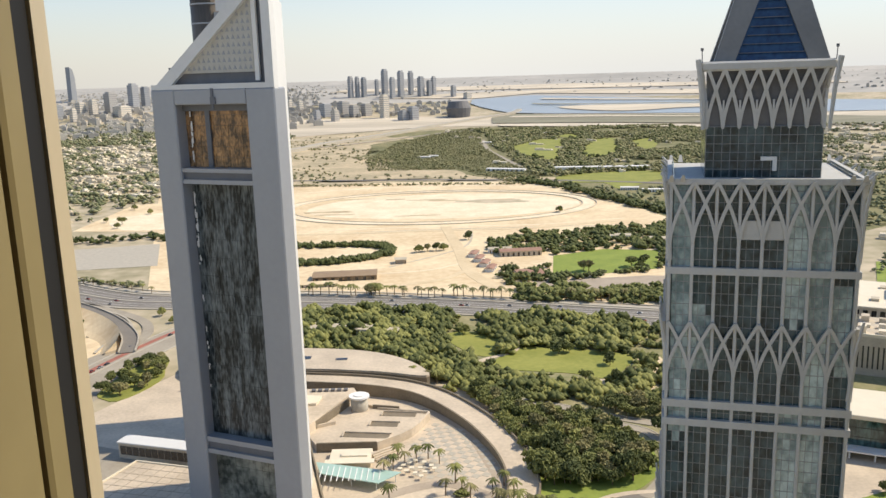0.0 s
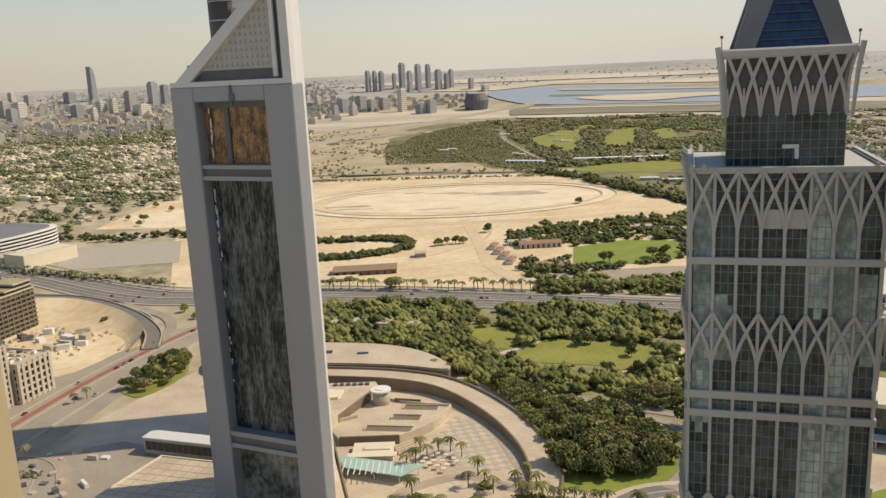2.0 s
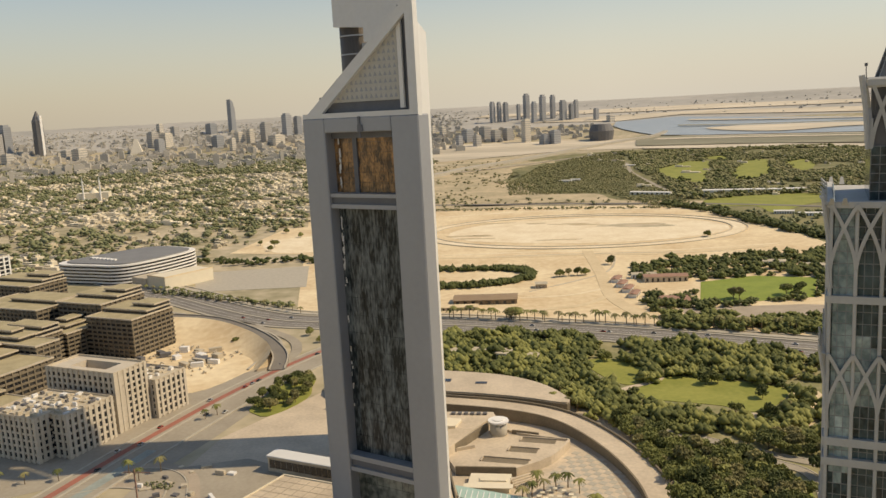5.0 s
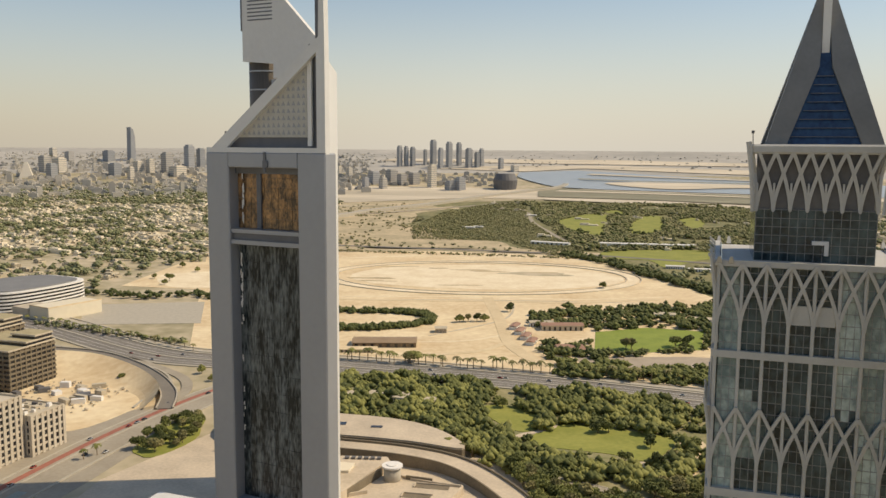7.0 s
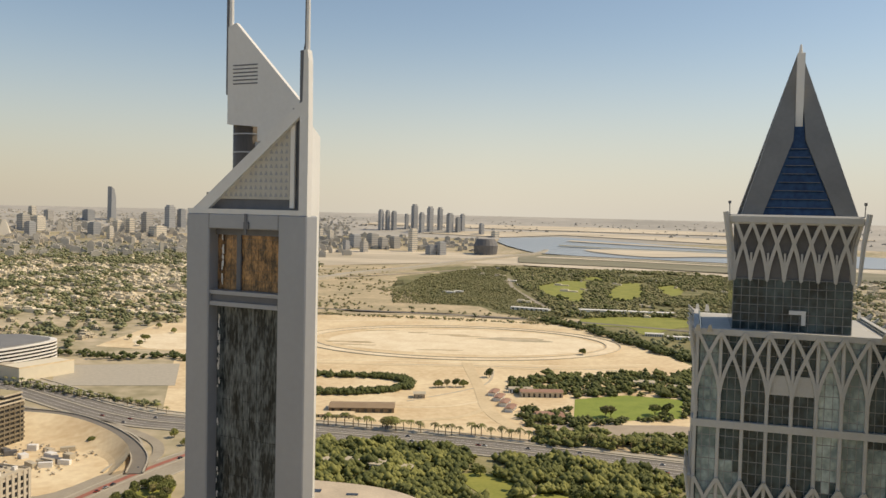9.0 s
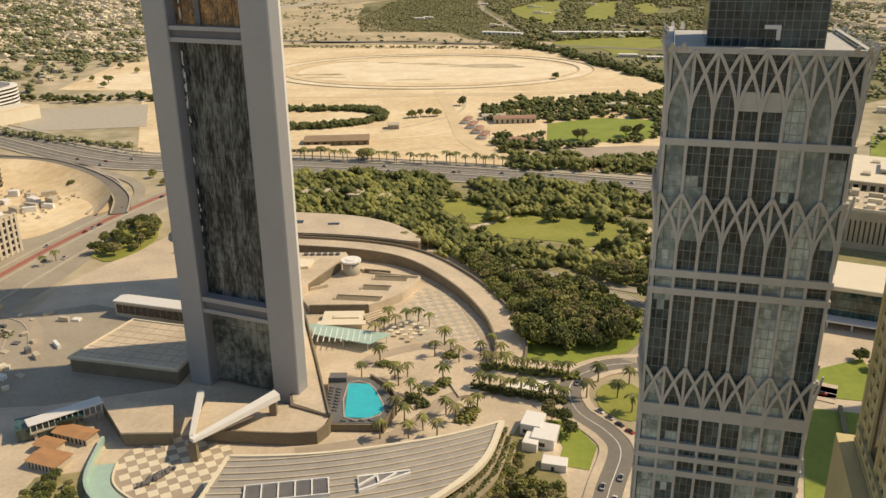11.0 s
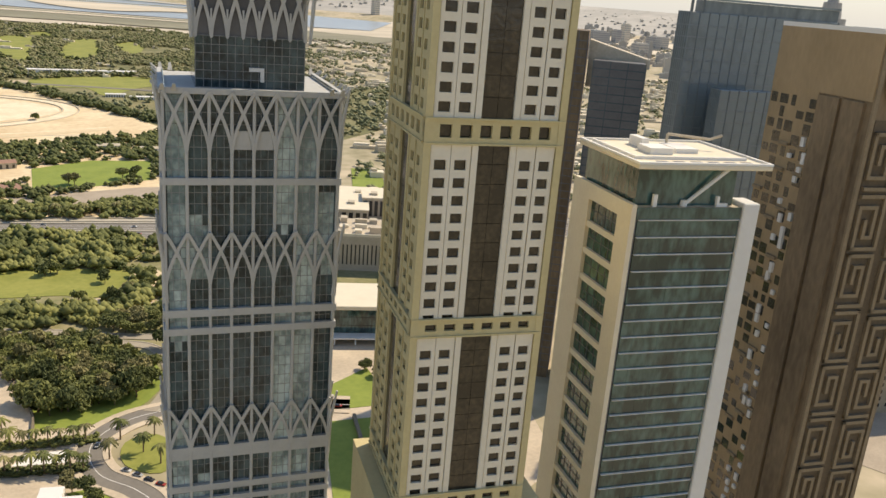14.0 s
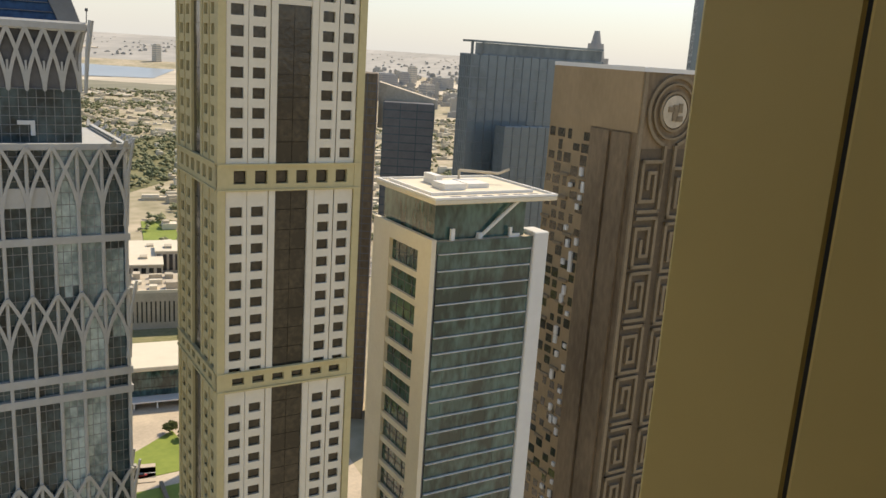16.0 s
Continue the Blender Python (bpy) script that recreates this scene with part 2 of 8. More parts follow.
# Far city tones are paled, so the haze sits in the colour.
CITY = mat("haze-paled distant concrete", (0.66, 0.60, 0.50), 0.85, (0.42, 0.40, 0.37), 0.02, 5, 0.7, rnd=0.8)
CITY_BLUE = mat("haze-paled distant towers", (0.40, 0.40, 0.40), 0.6, (0.29, 0.30, 0.31), 0.02, 5, 0.6, rnd=0.5)
TEAL_ROOF = mat("pale green glass roof", (0.42, 0.58, 0.50), 0.3, (0.34, 0.48, 0.42), 0.2, 6, 0.6)
FRAME_BEIGE = mat("beige window frame", (0.475, 0.39, 0.25), 0.5, (0.43, 0.35, 0.22), 3.0, 6, 0.5)
BRONZE = mat("bronze window panel", (0.56, 0.43, 0.16), 0.45, (0.48, 0.37, 0.13), 2.0, 8, 0.5)
OLIVE_PANEL = mat("olive painted metal", (0.27, 0.215, 0.10), 0.5, (0.22, 0.175, 0.08), 2.0, 8, 0.5)
BROWN_SEAM = mat("brown sealant", (0.07, 0.048, 0.028), 0.7, (0.05, 0.035, 0.02), 5, 4, 0.5)
RUBBER = mat("black gasket", (0.012, 0.011, 0.01), 0.7, None, 5, 4, 0.5)
ROOM = mat("room plaster", (0.55, 0.50, 0.42), 0.85, None, 2, 5, 0.4)
CARPAINT = [mat("car paint " + s, c, 0.35, None, 0.5, 4, 0.3) for s, c in (("white", (0.75, 0.75, 0.73)), ("silver", (0.42, 0.43, 0.44)), ("dark", (0.05, 0.05, 0.055)), ("red", (0.40, 0.05, 0.035)))]
RED_STRIP = mat("red lane surfacing", (0.42, 0.16, 0.11), 0.9, (0.30, 0.12, 0.09), 0.08, 8, 0.8)
BLUE_STRIP = mat("grey green lane", (0.36, 0.40, 0.36), 0.9, None, 0.08, 8, 0.6)


# ---- mesh helpers ----
def mesh(name, bm, m, smooth=False):
    bmesh.ops.recalc_face_normals(bm, faces=bm.faces)
    me = bpy.data.meshes.new(name)
    bm.to_mesh(me)
    bm.free()
    me.materials.append(m)
    if smooth:
        me.polygons.foreach_set("use_smooth", [True] * len(me.polygons))
    return me


def part(name, bm, material, parent, label="", smooth=False):
    ob = new(name, mesh(name, bm, material, smooth))
    ob.parent = parent
    if label:
        tagged(ob, label)
    return ob


def shared(name, me, parent, loc, rz=0.0, sc=(1, 1, 1)):
    ob = new(name, me)
    ob.parent = parent
    ob.location, ob.rotation_euler, ob.scale = loc, (0, 0, rz), sc
    return ob


def thing(name, label, category, m=Matrix(), group="", kind=""):
    ob = new(name)
    ob.matrix_basis = m
    return tagged(ob, label, category, group, kind)


def solid(name, bm, material, label, category="", kind="", group="", m=Matrix(), smooth=False):
    ob = new(name, mesh(name, bm, material, smooth))
    ob.matrix_basis = m
    return tagged(ob, label, category, group, kind)


def box(bm, x0, x1, y0, y1, z0, z1, m=None):
    v = [bm.verts.new((x, y, z)) for z in (z0, z1) for x, y in ((x0, y0), (x1, y0), (x1, y1), (x0, y1))]
    for f in ((3, 2, 1, 0), (4, 5, 6, 7), (0, 1, 5, 4), (1, 2, 6, 5), (2, 3, 7, 6), (3, 0, 4, 7)):
        bm.faces.new([v[i] for i in f])
    if m is not None:
        for q in v:
            q.co = m @ q.co
    return v


def boxes(*dims):
    bm = bmesh.new()
    for d in dims:
        box(bm, *d)
    return bm


def bevel_box(x0, x1, y0, y1, z0, z1, w):
    bm = boxes((x0, x1, y0, y1, z0, z1))
    bmesh.ops.bevel(bm, geom=bm.edges[:], offset=w, segments=1, affect='EDGES')
    return bm


def prism(outline, z0, z1, bm=None):
    bm = bm or bmesh.new()
    lo = [bm.verts.new((x, y, z0)) for x, y in outline]
    hi = [bm.verts.new((x, y, z1)) for x, y in outline]
    k = len(lo)
    bm.faces.new(lo[::-1])
    bm.faces.new(hi)
    for i in range(k):
        bm.faces.new((lo[i], lo[(i + 1) % k], hi[(i + 1) % k], hi[i]))
    return bm


def slab_xz(outline, y0, y1, bm=None):
    """A plate given by its outline in x and z, with thickness in y."""
    bm = bm or bmesh.new()
    lo = [bm.verts.new((x, y0, z)) for x, z in outline]
    hi = [bm.verts.new((x, y1, z)) for x, z in outline]
    k = len(lo)
    bm.faces.new(lo)
    bm.faces.new(hi[::-1])
    for i in range(k):
        bm.faces.new((lo[i], lo[(i + 1) % k], hi[(i + 1) % k], hi[i]))
    return bm


def smooth_line(pts, n=8, closed=False):
    """Points of a smooth curve through a few given ones."""
    p = [Vector(q) for q in pts]
    out, k = [], len(p)
    for i in range(k if closed else k - 1):
        a, b, c, d = (p[(i + j) % k] if closed else p[min(max(i + j, 0), k - 1)] for j in (-1, 0, 1, 2))
        for s in range(n):
            t = s / n
            out.append(0.5 * (2 * b + (c - a) * t + (2 * a - 5 * b + 4 * c - d) * t * t + (3 * b - a - 3 * c + d) * t ** 3))
    if not closed:
        out.append(p[-1])
    return out


def ribbon(pts, width, z0, z1, n=8, closed=False, shift=0.0, end=None):
    """A road-like strip with depth along a smooth line."""
    c = smooth_line(pts, n, closed)
    bm, ring, k = bmesh.new(), [], len(c)
    for i, q in enumerate(c):
        a, b = (c[(i - 1) % k], c[(i + 1) % k]) if closed else (c[max(i - 1, 0)], c[min(i + 1, k - 1)])
        d = (b - a).normalized()
        nrm = Vector((-d.y, d.x))
        l, r = q + nrm * (width / 2 + shift), q - nrm * (width / 2 - shift)
        top = z1 if end is None else z1 + (end - z1) * (i / (k - 1)) ** 1.5
        ring.append([bm.verts.new((*w, z)) for w in (l, r) for z in (z0, top)])
    for i in range(k if closed else k - 1):
        a, b = ring[i], ring[(i + 1) % k]
        for j, h in ((1, 3), (3, 2), (2, 0), (0, 1)):
            bm.faces.new((a[j], a[h], b[h], b[j]))
    if not closed:
        bm.faces.new([ring[0][j] for j in (0, 1, 3, 2)])
        bm.faces.new([ring[-1][j] for j in (2, 3, 1, 0)])
    return bm


def tube(bm, pts, radius, sides=6):
    rings = []
    for i, q in enumerate(pts):
        d = (pts[min(i + 1, len(pts) - 1)] - pts[max(i - 1, 0)]).normalized()
        u = d.orthogonal().normalized()
        w = d.cross(u)
        r = radius if not callable(radius) else radius(i / (len(pts) - 1))
        rings.append([bm.verts.new(q + (u * math.cos(a) + w * math.sin(a)) * r) for a in (2 * math.pi * j / sides for j in range(sides))])
    for a, b in zip(rings, rings[1:]):
        for j in range(sides):
            bm.faces.new((a[j], a[(j + 1) % sides], b[(j + 1) % sides], b[j]))
    bm.faces.new(rings[0][::-1])
    bm.faces.new(rings[-1])


def cyl(bm, x, y, z0, z1, r0, r1=None, sides=24):
    r1 = r0 if r1 is None else r1
    lo = [bm.verts.new((x + r0 * math.cos(a), y + r0 * math.sin(a), z0)) for a in (2 * math.pi * j / sides for j in range(sides))]
    hi = [bm.verts.new((x + r1 * math.cos(a), y + r1 * math.sin(a), z1)) for a in (2 * math.pi * j / sides for j in range(sides))]
    for j in range(sides):
        bm.faces.new((lo[j], lo[(j + 1) % sides], hi[(j + 1) % sides], hi[j]))
    bm.faces.new(lo[::-1])
    bm.faces.new(hi)


def polar(az, d):
    return d * math.sin(radians(az)), d * math.cos(radians(az))


def far(x, y):
    """The far land draws together and rises a little, as a basin rim, so that it ends at the horizon."""
    d = math.hypot(x, y)
    if d < 2600:
        return x, y, 0.0
    r = 2600 + 2250 * (d - 2600) / (d - 350)
    return x * r / d, y * r / d, EYE * (1 - r / d) - 0.0


def level(ob):
    """Land is shaded as lying flat, although its far part is drawn together."""
    for p in ob.data.polygons:
        if p.normal.z < 0:
            p.flip()
    ob.data.polygons.foreach_set("use_smooth", [True] * len(ob.data.polygons))
    ob.data.normals_split_custom_set_from_vertices([(0, 0, 1)] * len(ob.data.vertices))
    return ob


def drape(outline, lift, material, name, label, category="", kind="structure", cell=60.0):
    """A flat patch of land laid on the ground, following its far rise."""
    bm = bmesh.new()
    f = bm.faces.new([bm.verts.new((q[0], q[1], 0)) for q in outline])
    if max(math.hypot(q[0], q[1]) for q in outline) > 2500:
        bmesh.ops.triangulate(bm, faces=[f])
        for _ in range(6):
            long = [e for e in bm.edges if e.calc_length() > 250]
            if not long:
                break
            bmesh.ops.subdivide_edges(bm, edges=long, cuts=1)
            bmesh.ops.triangulate(bm, faces=bm.faces[:])
        for v in bm.verts:
            x, y, z = far(v.co.x, v.co.y)
            v.co = (x, y, z + lift * (1 + math.hypot(x, y) / 1500))
        return level(solid(name, bm, material, label, category, kind))
    else:
        e = bmesh.ops.extrude_face_region(bm, geom=[f])
        for v in e["geom"]:
            if isinstance(v, bmesh.types.BMVert):
                v.co.z = lift
    return solid(name, bm, material, label, category, kind)


def blob_outline(cx, cy, rx, ry, n=24, wob=0.12, seed=1, turn=0.0):
    rng = random.Random(seed)
    ph = [rng.uniform(0, 6.28) for _ in range(3)]
    out = []
    for i in range(n):
        a = 2 * math.pi * i / n
        k = 1 + wob * (math.sin(2 * a + ph[0]) + 0.6 * math.sin(3 * a + ph[1]) + 0.4 * math.sin(5 * a + ph[2]))
        x, y = rx * k * math.cos(a), ry * k * math.sin(a)
        out.append((cx + x * math.cos(turn) - y * math.sin(turn), cy + x * math.sin(turn) + y * math.cos(turn)))
    return out


# ---- ground, one sheet to the horizon ----
def ground_sheet():
    bm = bmesh.new()
    radii = [60, 150, 300, 600, 1000, 1500, 2000, 2600] + [2600 * 1.055 ** k for k in range(1, 58)]
    sides, last = 180, None
    c = bm.verts.new((0, 0, 0))
    for d in radii:
        ring = [bm.verts.new(far(d * math.cos(a), d * math.sin(a))) for a in (2 * math.pi * j / sides for j in range(sides))]
        for j in range(sides):
            k = (j + 1) % sides
            bm.faces.new((c, ring[j], ring[k]) if last is None else (last[j], ring[j], ring[k], last[k]))
        last = ring
    ob = solid("ground", bm, GROUND, "dusty beige and scrub-green land reaching the hazy horizon", "", "structure")
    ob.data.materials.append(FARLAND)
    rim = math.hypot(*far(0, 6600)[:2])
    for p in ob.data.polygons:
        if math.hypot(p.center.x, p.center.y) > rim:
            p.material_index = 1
    return level(ob)


ground_sheet()
drape([(-520, 1520), (-285, 770), (-140, 765), (40, 722), (190, 690), (330, 1000), (300, 1180), (215, 1540), (-100, 1600)], 0.15, SAND, "sand_field", "pale open sand field round the old racetrack", "sand")
drape(smooth_line([(-120, 1860), (-60, 1800), (30, 1770), (70, 1650), (250, 1595), (560, 1520), (760, 1680), (960, 2400), (800, 3050), (200, 3180), (-60, 3050), (-200, 2900), (-130, 2700), (-215, 2500), (-160, 2300), (-210, 2150), (-110, 2000)], 3, True), 0.25, SCRUB, "scrubland", "dark green wooded scrubland beyond the racetrack", "scrub")
drape([(-900, 1500), (-520, 1540), (-100, 1605), (200, 1560), (260, 1620), (-200, 1760), (-800, 1900)], 0.4, DRY_PLAIN, "sandy_verge", "sandy strip behind the racetrack", "sand")
drape([(-1100, 3300), (-500, 2950), (-60, 3300), (900, 3120), (1700, 2700), (2600, 3600), (2000, 4300), (200, 4050), (-900, 4200)], 0.5, FLATS, "sand_flats", "pale bare sand flats before the lagoon", "sand")
drape([(-450, 7600), (300, 6900), (900, 8000), (1900, 6500), (2700, 6000), (2900, 7000), (1300, 9300), (100, 8900)], 0.8, FLATS, "sand_flats", "pale sand bands beyond the lagoon", "sand")
drape([(-1500, 11500), (200, 10500), (1800, 11500), (4200, 8700), (4500, 9700), (2000, 13500), (-1500, 13500)], 0.8, FLATS, "sand_flats", "pale far sand bands on the plain", "sand")
drape([(234, 5100), (300, 4500), (349, 4207), (538, 4010), (1166, 3686), (1900, 3450), (2500, 4300), (1660, 5271), (1282, 6009), (771, 7200), (252, 6571), (200, 5700)], 1.2, WATER, "lagoon", "grey-blue shallow lagoon between sandbanks", "water")
drape(smooth_line([(640, 4640), (800, 4780), (1000, 4760), (1500, 4520), (1900, 4250), (1500, 4200), (1201, 4189), (900, 4020), (720, 4250)], 3, True), 2.0, FLATS, "sandbank", "long pale sandbank in the lagoon", "sand")
drape([(560, 5220), (860, 4900), (1454, 4700), (2000, 4450), (1960, 4370), (1440, 4600), (850, 4800), (555, 5080)], 2.6, MUD, "spit", "dark narrow spit across the lagoon", "mud")
drape([(700, 6000), (1100, 5500), (1700, 4950), (1760, 5020), (1150, 5650), (760, 6200)], 2.2, FLATS, "sandbank", "thin pale sandbank in the lagoon", "sand")
drape([(205, 3380), (620, 3230), (960, 3010), (1450, 2650), (1800, 2950), (1200, 3560), (560, 3880), (370, 4080), (230, 3800)], 1.3, MUD, "mud_flats", "grey-brown mud and scrub before the lagoon", "mud")
drape([(218, 3170), (575, 2980), (890, 2812), (1300, 2480), (1345, 2570), (937, 2943), (614, 3167), (227, 3284)], 1.6, FLATS, "sand_strip", "pale bare sand strip with tracks", "sand")
drape([(300, 3760), (700, 3600), (1250, 3300), (1280, 3350), (720, 3690), (330, 3860)], 1.7, FLATS, "sand_strip", "thin pale sand strip in the mud", "sand")
drape([(1300, 3000), (3200, 2300), (4800, 3300), (2800, 4700)], 0.8, FLATS, "sand_flats", "pale bare sand strip with tracks", "sand")

drape(smooth_line([(-560, 1760), (0, 1640), (40, 1780), (-100, 2100), (-100, 2900), (-330, 3050), (-620, 2900), (-560, 2600), (-680, 2300), (-560, 2000)], 3, True), 0.2, DRY_PLAIN, "sandy_plain", "dry sandy plain with scattered scrub", "sand")
for k, q in enumerate(((-420, 1960, 90, 60), (-300, 2230, 120, 50), (-420, 2500, 130, 90), (-250, 2680, 100, 60), (-200, 1850, 90, 30), (-480, 2780, 120, 60), (-330, 1775, 70, 26), (-120, 1640, 110, 22), (60, 1590, 70, 14), (-380, 1640, 90, 20), (-310, 2080, 60, 40))):
    drape(blob_outline(*q, 20, 0.22, 60 + k), 0.4, GROUND, "scrub_patch", "patch of dry scrub on the sandy plain", "scrub")
drape([(215, 1545), (335, 1000), (430, 940), (900, 1250), (920, 1500), (250, 1600)], 0.2, SCRUB, "scrubland", "green scrubland beside the sand track", "scrub")
drape([(380, 150), (900, 300), (1000, 560), (430, 430), (330, 300)], 0.2, PAVING_DARK, "city_ground", "brown paved ground between city blocks", "paving")

# ---- racetrack ----
def ring_outline(cx, cy, rx, ry, n=64):
    return [(cx + rx * math.cos(2 * math.pi * i / n), cy + ry * math.sin(2 * math.pi * i / n)) for i in range(n)]


RC = (-10, 1290)
track = solid("racetrack", ribbon(ring_outline(*RC, 236, 158, 24), 17, 0.1, 0.5, 3, True), TRACK, "oval of raked pale sand track on the open field", "racetrack", "structure")
solid("track_rail", ribbon(ring_outline(*RC, 226, 149, 24), 1.6, 0.1, 1.3, 3, True), CONCRETE, "low brownish rail inside the sand oval", "rail", "structure")
solid("track_rail", ribbon(ring_outline(*RC, 248, 168, 24), 1.6, 0.1, 1.3, 3, True), CONCRETE, "low brownish rail outside the sand oval", "rail", "structure")
drape(blob_outline(0, 1290, 205, 128, 28, 0.03, 3), 0.35, TRACK, "track_infield", "flat sand inside the oval track", "sand")
drape(blob_outline(80, 1320, 60, 18, 20, 0.2, 5), 0.42, GROUND, "scrub_patch", "thin dry scrub inside the oval track", "scrub")

# ---- lawns ----
for pts in ([(191, 2291), (303, 2533), (362, 2499), (320, 2260), (299, 2131), (270, 1938), (218, 2000)], [(343, 2065), (440, 2448), (512, 2471), (449, 2128), (361, 1958)], [(530, 2362), (610, 2449), (590, 2290), (520, 2100)], [(330, 2620), (420, 2700), (430, 2560)]):
    drape(smooth_line(pts, 4, True), 0.6, GRASS, "lawn", "bright green lawn among far trees", "lawn")
drape(smooth_line([(232, 1628), (408, 1668), (460, 1580), (375, 1505), (304, 1410), (291, 1503), (229, 1522)], 3, True), 0.6, GRASS, "lawn", "green field behind the sand track", "lawn")
drape([(106, 800), (216, 828), (240, 915), (180, 930), (120, 902)], 0.4, LAWN, "lawn", "green pitch beside the stables", "lawn")
LAWN_A = [(-3, 627), (21, 632), (43, 607), (41, 584), (27, 573), (11, 590)]
LAWN_B = [(30, 556), (50, 590), (76, 589), (105, 580), (131, 566), (121, 540), (103, 523), (85, 533), (54, 541), (38, 545)]
drape(smooth_line(LAWN_A, 4, True), 0.4, GRASS, "lawn", "mown green lawn in the park", "lawn")
drape(smooth_line(LAWN_B, 4, True), 0.4, GRASS, "lawn", "mown green lawn in the park", "lawn")
drape(smooth_line([(86, 512), (104, 522), (124, 536), (134, 560), (150, 562), (146, 525), (126, 496), (118, 478), (104, 498)], 4, True), 0.3, PACKED, "sand_patch", "worn tan sand beside the park lawn", "sand")
drape(smooth_line([(16, 476), (20, 492), (34, 500), (44, 492), (32, 480)], 4, True), 0.35, PAVING, "park_yard", "pale paved yard among the park trees", "paving")
drape(smooth_line([(30, 372), (34, 392), (52, 430), (80, 452), (104, 432), (106, 392), (76, 364)], 4, True), 0.3, LAWN, "lawn", "lawn under the park trees", "lawn")
drape([(-140, 580), (-100, 720), (60, 680), (200, 640), (330, 590), (300, 420), (120, 355), (30, 372), (34, 440), (-10, 520), (-60, 580)], 0.1, PARK_SOIL, "park_ground", "dry olive planted park ground", "park")

# ---- roads ----
HWY = [(-900, 1180), (-500, 895), (-330, 775), (-240, 748), (-133, 738), (20, 703), (170, 655), (420, 575), (900, 420)]
solid("highway", ribbon(HWY, 40, 0.05, 0.5), ASPHALT, "grey asphalt highway crossing before the sand field", "road", "structure")
for sh, w in ((22.5, 3.0), (0.0, 2.4), (-22.5, 3.0), (30, 7), (38, 2)):
    solid("kerb", ribbon(HWY, w, 0.05, 0.9, shift=sh), KERB, "pale kerb along the highway", "kerb", "structure")
for sh in (-14, -7, 7, 14):
    solid("lane_line", ribbon(HWY, 0.35, 0.5, 0.53, shift=sh), WHITE, "thin white lane line on the highway", "lane line", "structure")
AVENUE = [(-315, 260), (-298, 320), (-287, 366), (-273, 450), (-252, 545), (-224, 630), (-190, 700)]
solid("avenue", ribbon(AVENUE, 34, 0.05, 0.45), PALE_ROAD, "dusty avenue past the office blocks", "road", "structure")
solid("red_lane", ribbon(AVENUE, 5, 0.45, 0.5, shift=9), RED_STRIP, "reddish lane along the dusty avenue", "lane", "structure")
solid("green_lane", ribbon(AVENUE[:4], 7, 0.45, 0.5, shift=-7), BLUE_STRIP, "grey-green lane along the dusty avenue", "lane", "structure")
for sh in (17, 3, -17):
    solid("kerb", ribbon(AVENUE, 1.5, 0.05, 0.8, shift=sh), KERB, "pale kerb along the avenue", "kerb", "structure")
LOOP = [(44, 190), (52, 229), (63, 262), (73, 288), (70, 303), (60, 320), (60, 340), (70, 354), (92, 362), (130, 356), (180, 330)]
solid("loop_road", ribbon(LOOP, 11, 0.05, 0.4), ASPHALT, "curving grey two-lane road by the palms", "road", "structure")
for sh in (7, -7):
    solid("pavement", ribbon(LOOP, 3.5, 0.05, 0.6, shift=sh), PAVING, "pale pavement along the curving road", "pavement", "structure")
solid("lane_line", ribbon(LOOP, 0.3, 0.4, 0.43), WHITE, "white centre line of the curving road", "lane line", "structure")
PARK_ROADS = ([(34, 492), (62, 480), (96, 459), (121, 446), (160, 424), (185, 395)], [(46, 478), (62, 467), (100, 446), (112, 434), (114, 413), (106, 384), (92, 364)])
for pts in PARK_ROADS:
    solid("park_road", ribbon(pts, 6.5, 0.1, 0.5), PALE_ROAD, "pale park road between the trees", "road", "structure")
    solid("kerb", ribbon(pts, 0.8, 0.1, 0.7, shift=3.6), KERB, "pale kerb along the park road", "kerb", "structure")
solid("park_path", ribbon([(12, 552), (20, 560), (28, 568), (38, 574), (49, 584), (52, 594)], 4.5, 0.1, 0.55), PAVING, "pale winding path between the park lawns", "path", "structure")
solid("park_path", ribbon([(100, 520), (112, 506), (130, 500), (150, 512), (165, 500)], 3, 0.1, 0.55), PAVING, "pale winding path in the park", "path", "structure")
solid("dirt_road", ribbon([(2, 1105), (7, 1054), (17, 949), (24, 850), (40, 790), (62, 756)], 14, 0.15, 0.4), PACKED, "tan dirt road on the sand field", "road", "structure")
solid("dirt_road", ribbon([(22, 846), (0, 812), (-31, 795), (-90, 783), (-150, 790)], 8, 0.15, 0.36), PACKED, "tan wheel-worn road past the barn", "road", "structure")
solid("dirt_road", ribbon([(-240, 1078), (-100, 1074), (0, 1078), (110, 1076), (230, 1110)], 10, 0.15, 0.36), PACKED, "tan service road along the oval track", "road", "structure")
solid("dirt_road", ribbon([(128, 2580), (124, 2254), (146, 2010), (170, 1800), (196, 1700)], 11, 0.3, 1.0), PALE_ROAD, "straight pale road through the far scrub", "road", "structure")
solid("dirt_road", ribbon([(-500, 1690), (-200, 1650), (200, 1560), (520, 1400)], 16, 0.3, 0.8), ASPHALT, "narrow road behind the racetrack", "road", "structure")
solid("dirt_road", ribbon([(180, 1800), (420, 1760), (700, 1640)], 18, 0.5, 1.2), KERB, "pale road between far trees", "road", "structure")
solid("far_road", ribbon([(-1200, 1900), (-500, 2350), (-150, 2850), (100, 2500 + 100)], 22, 0.5, 1.4), PALE_ROAD, "pale road through the far scrub", "road", "structure")



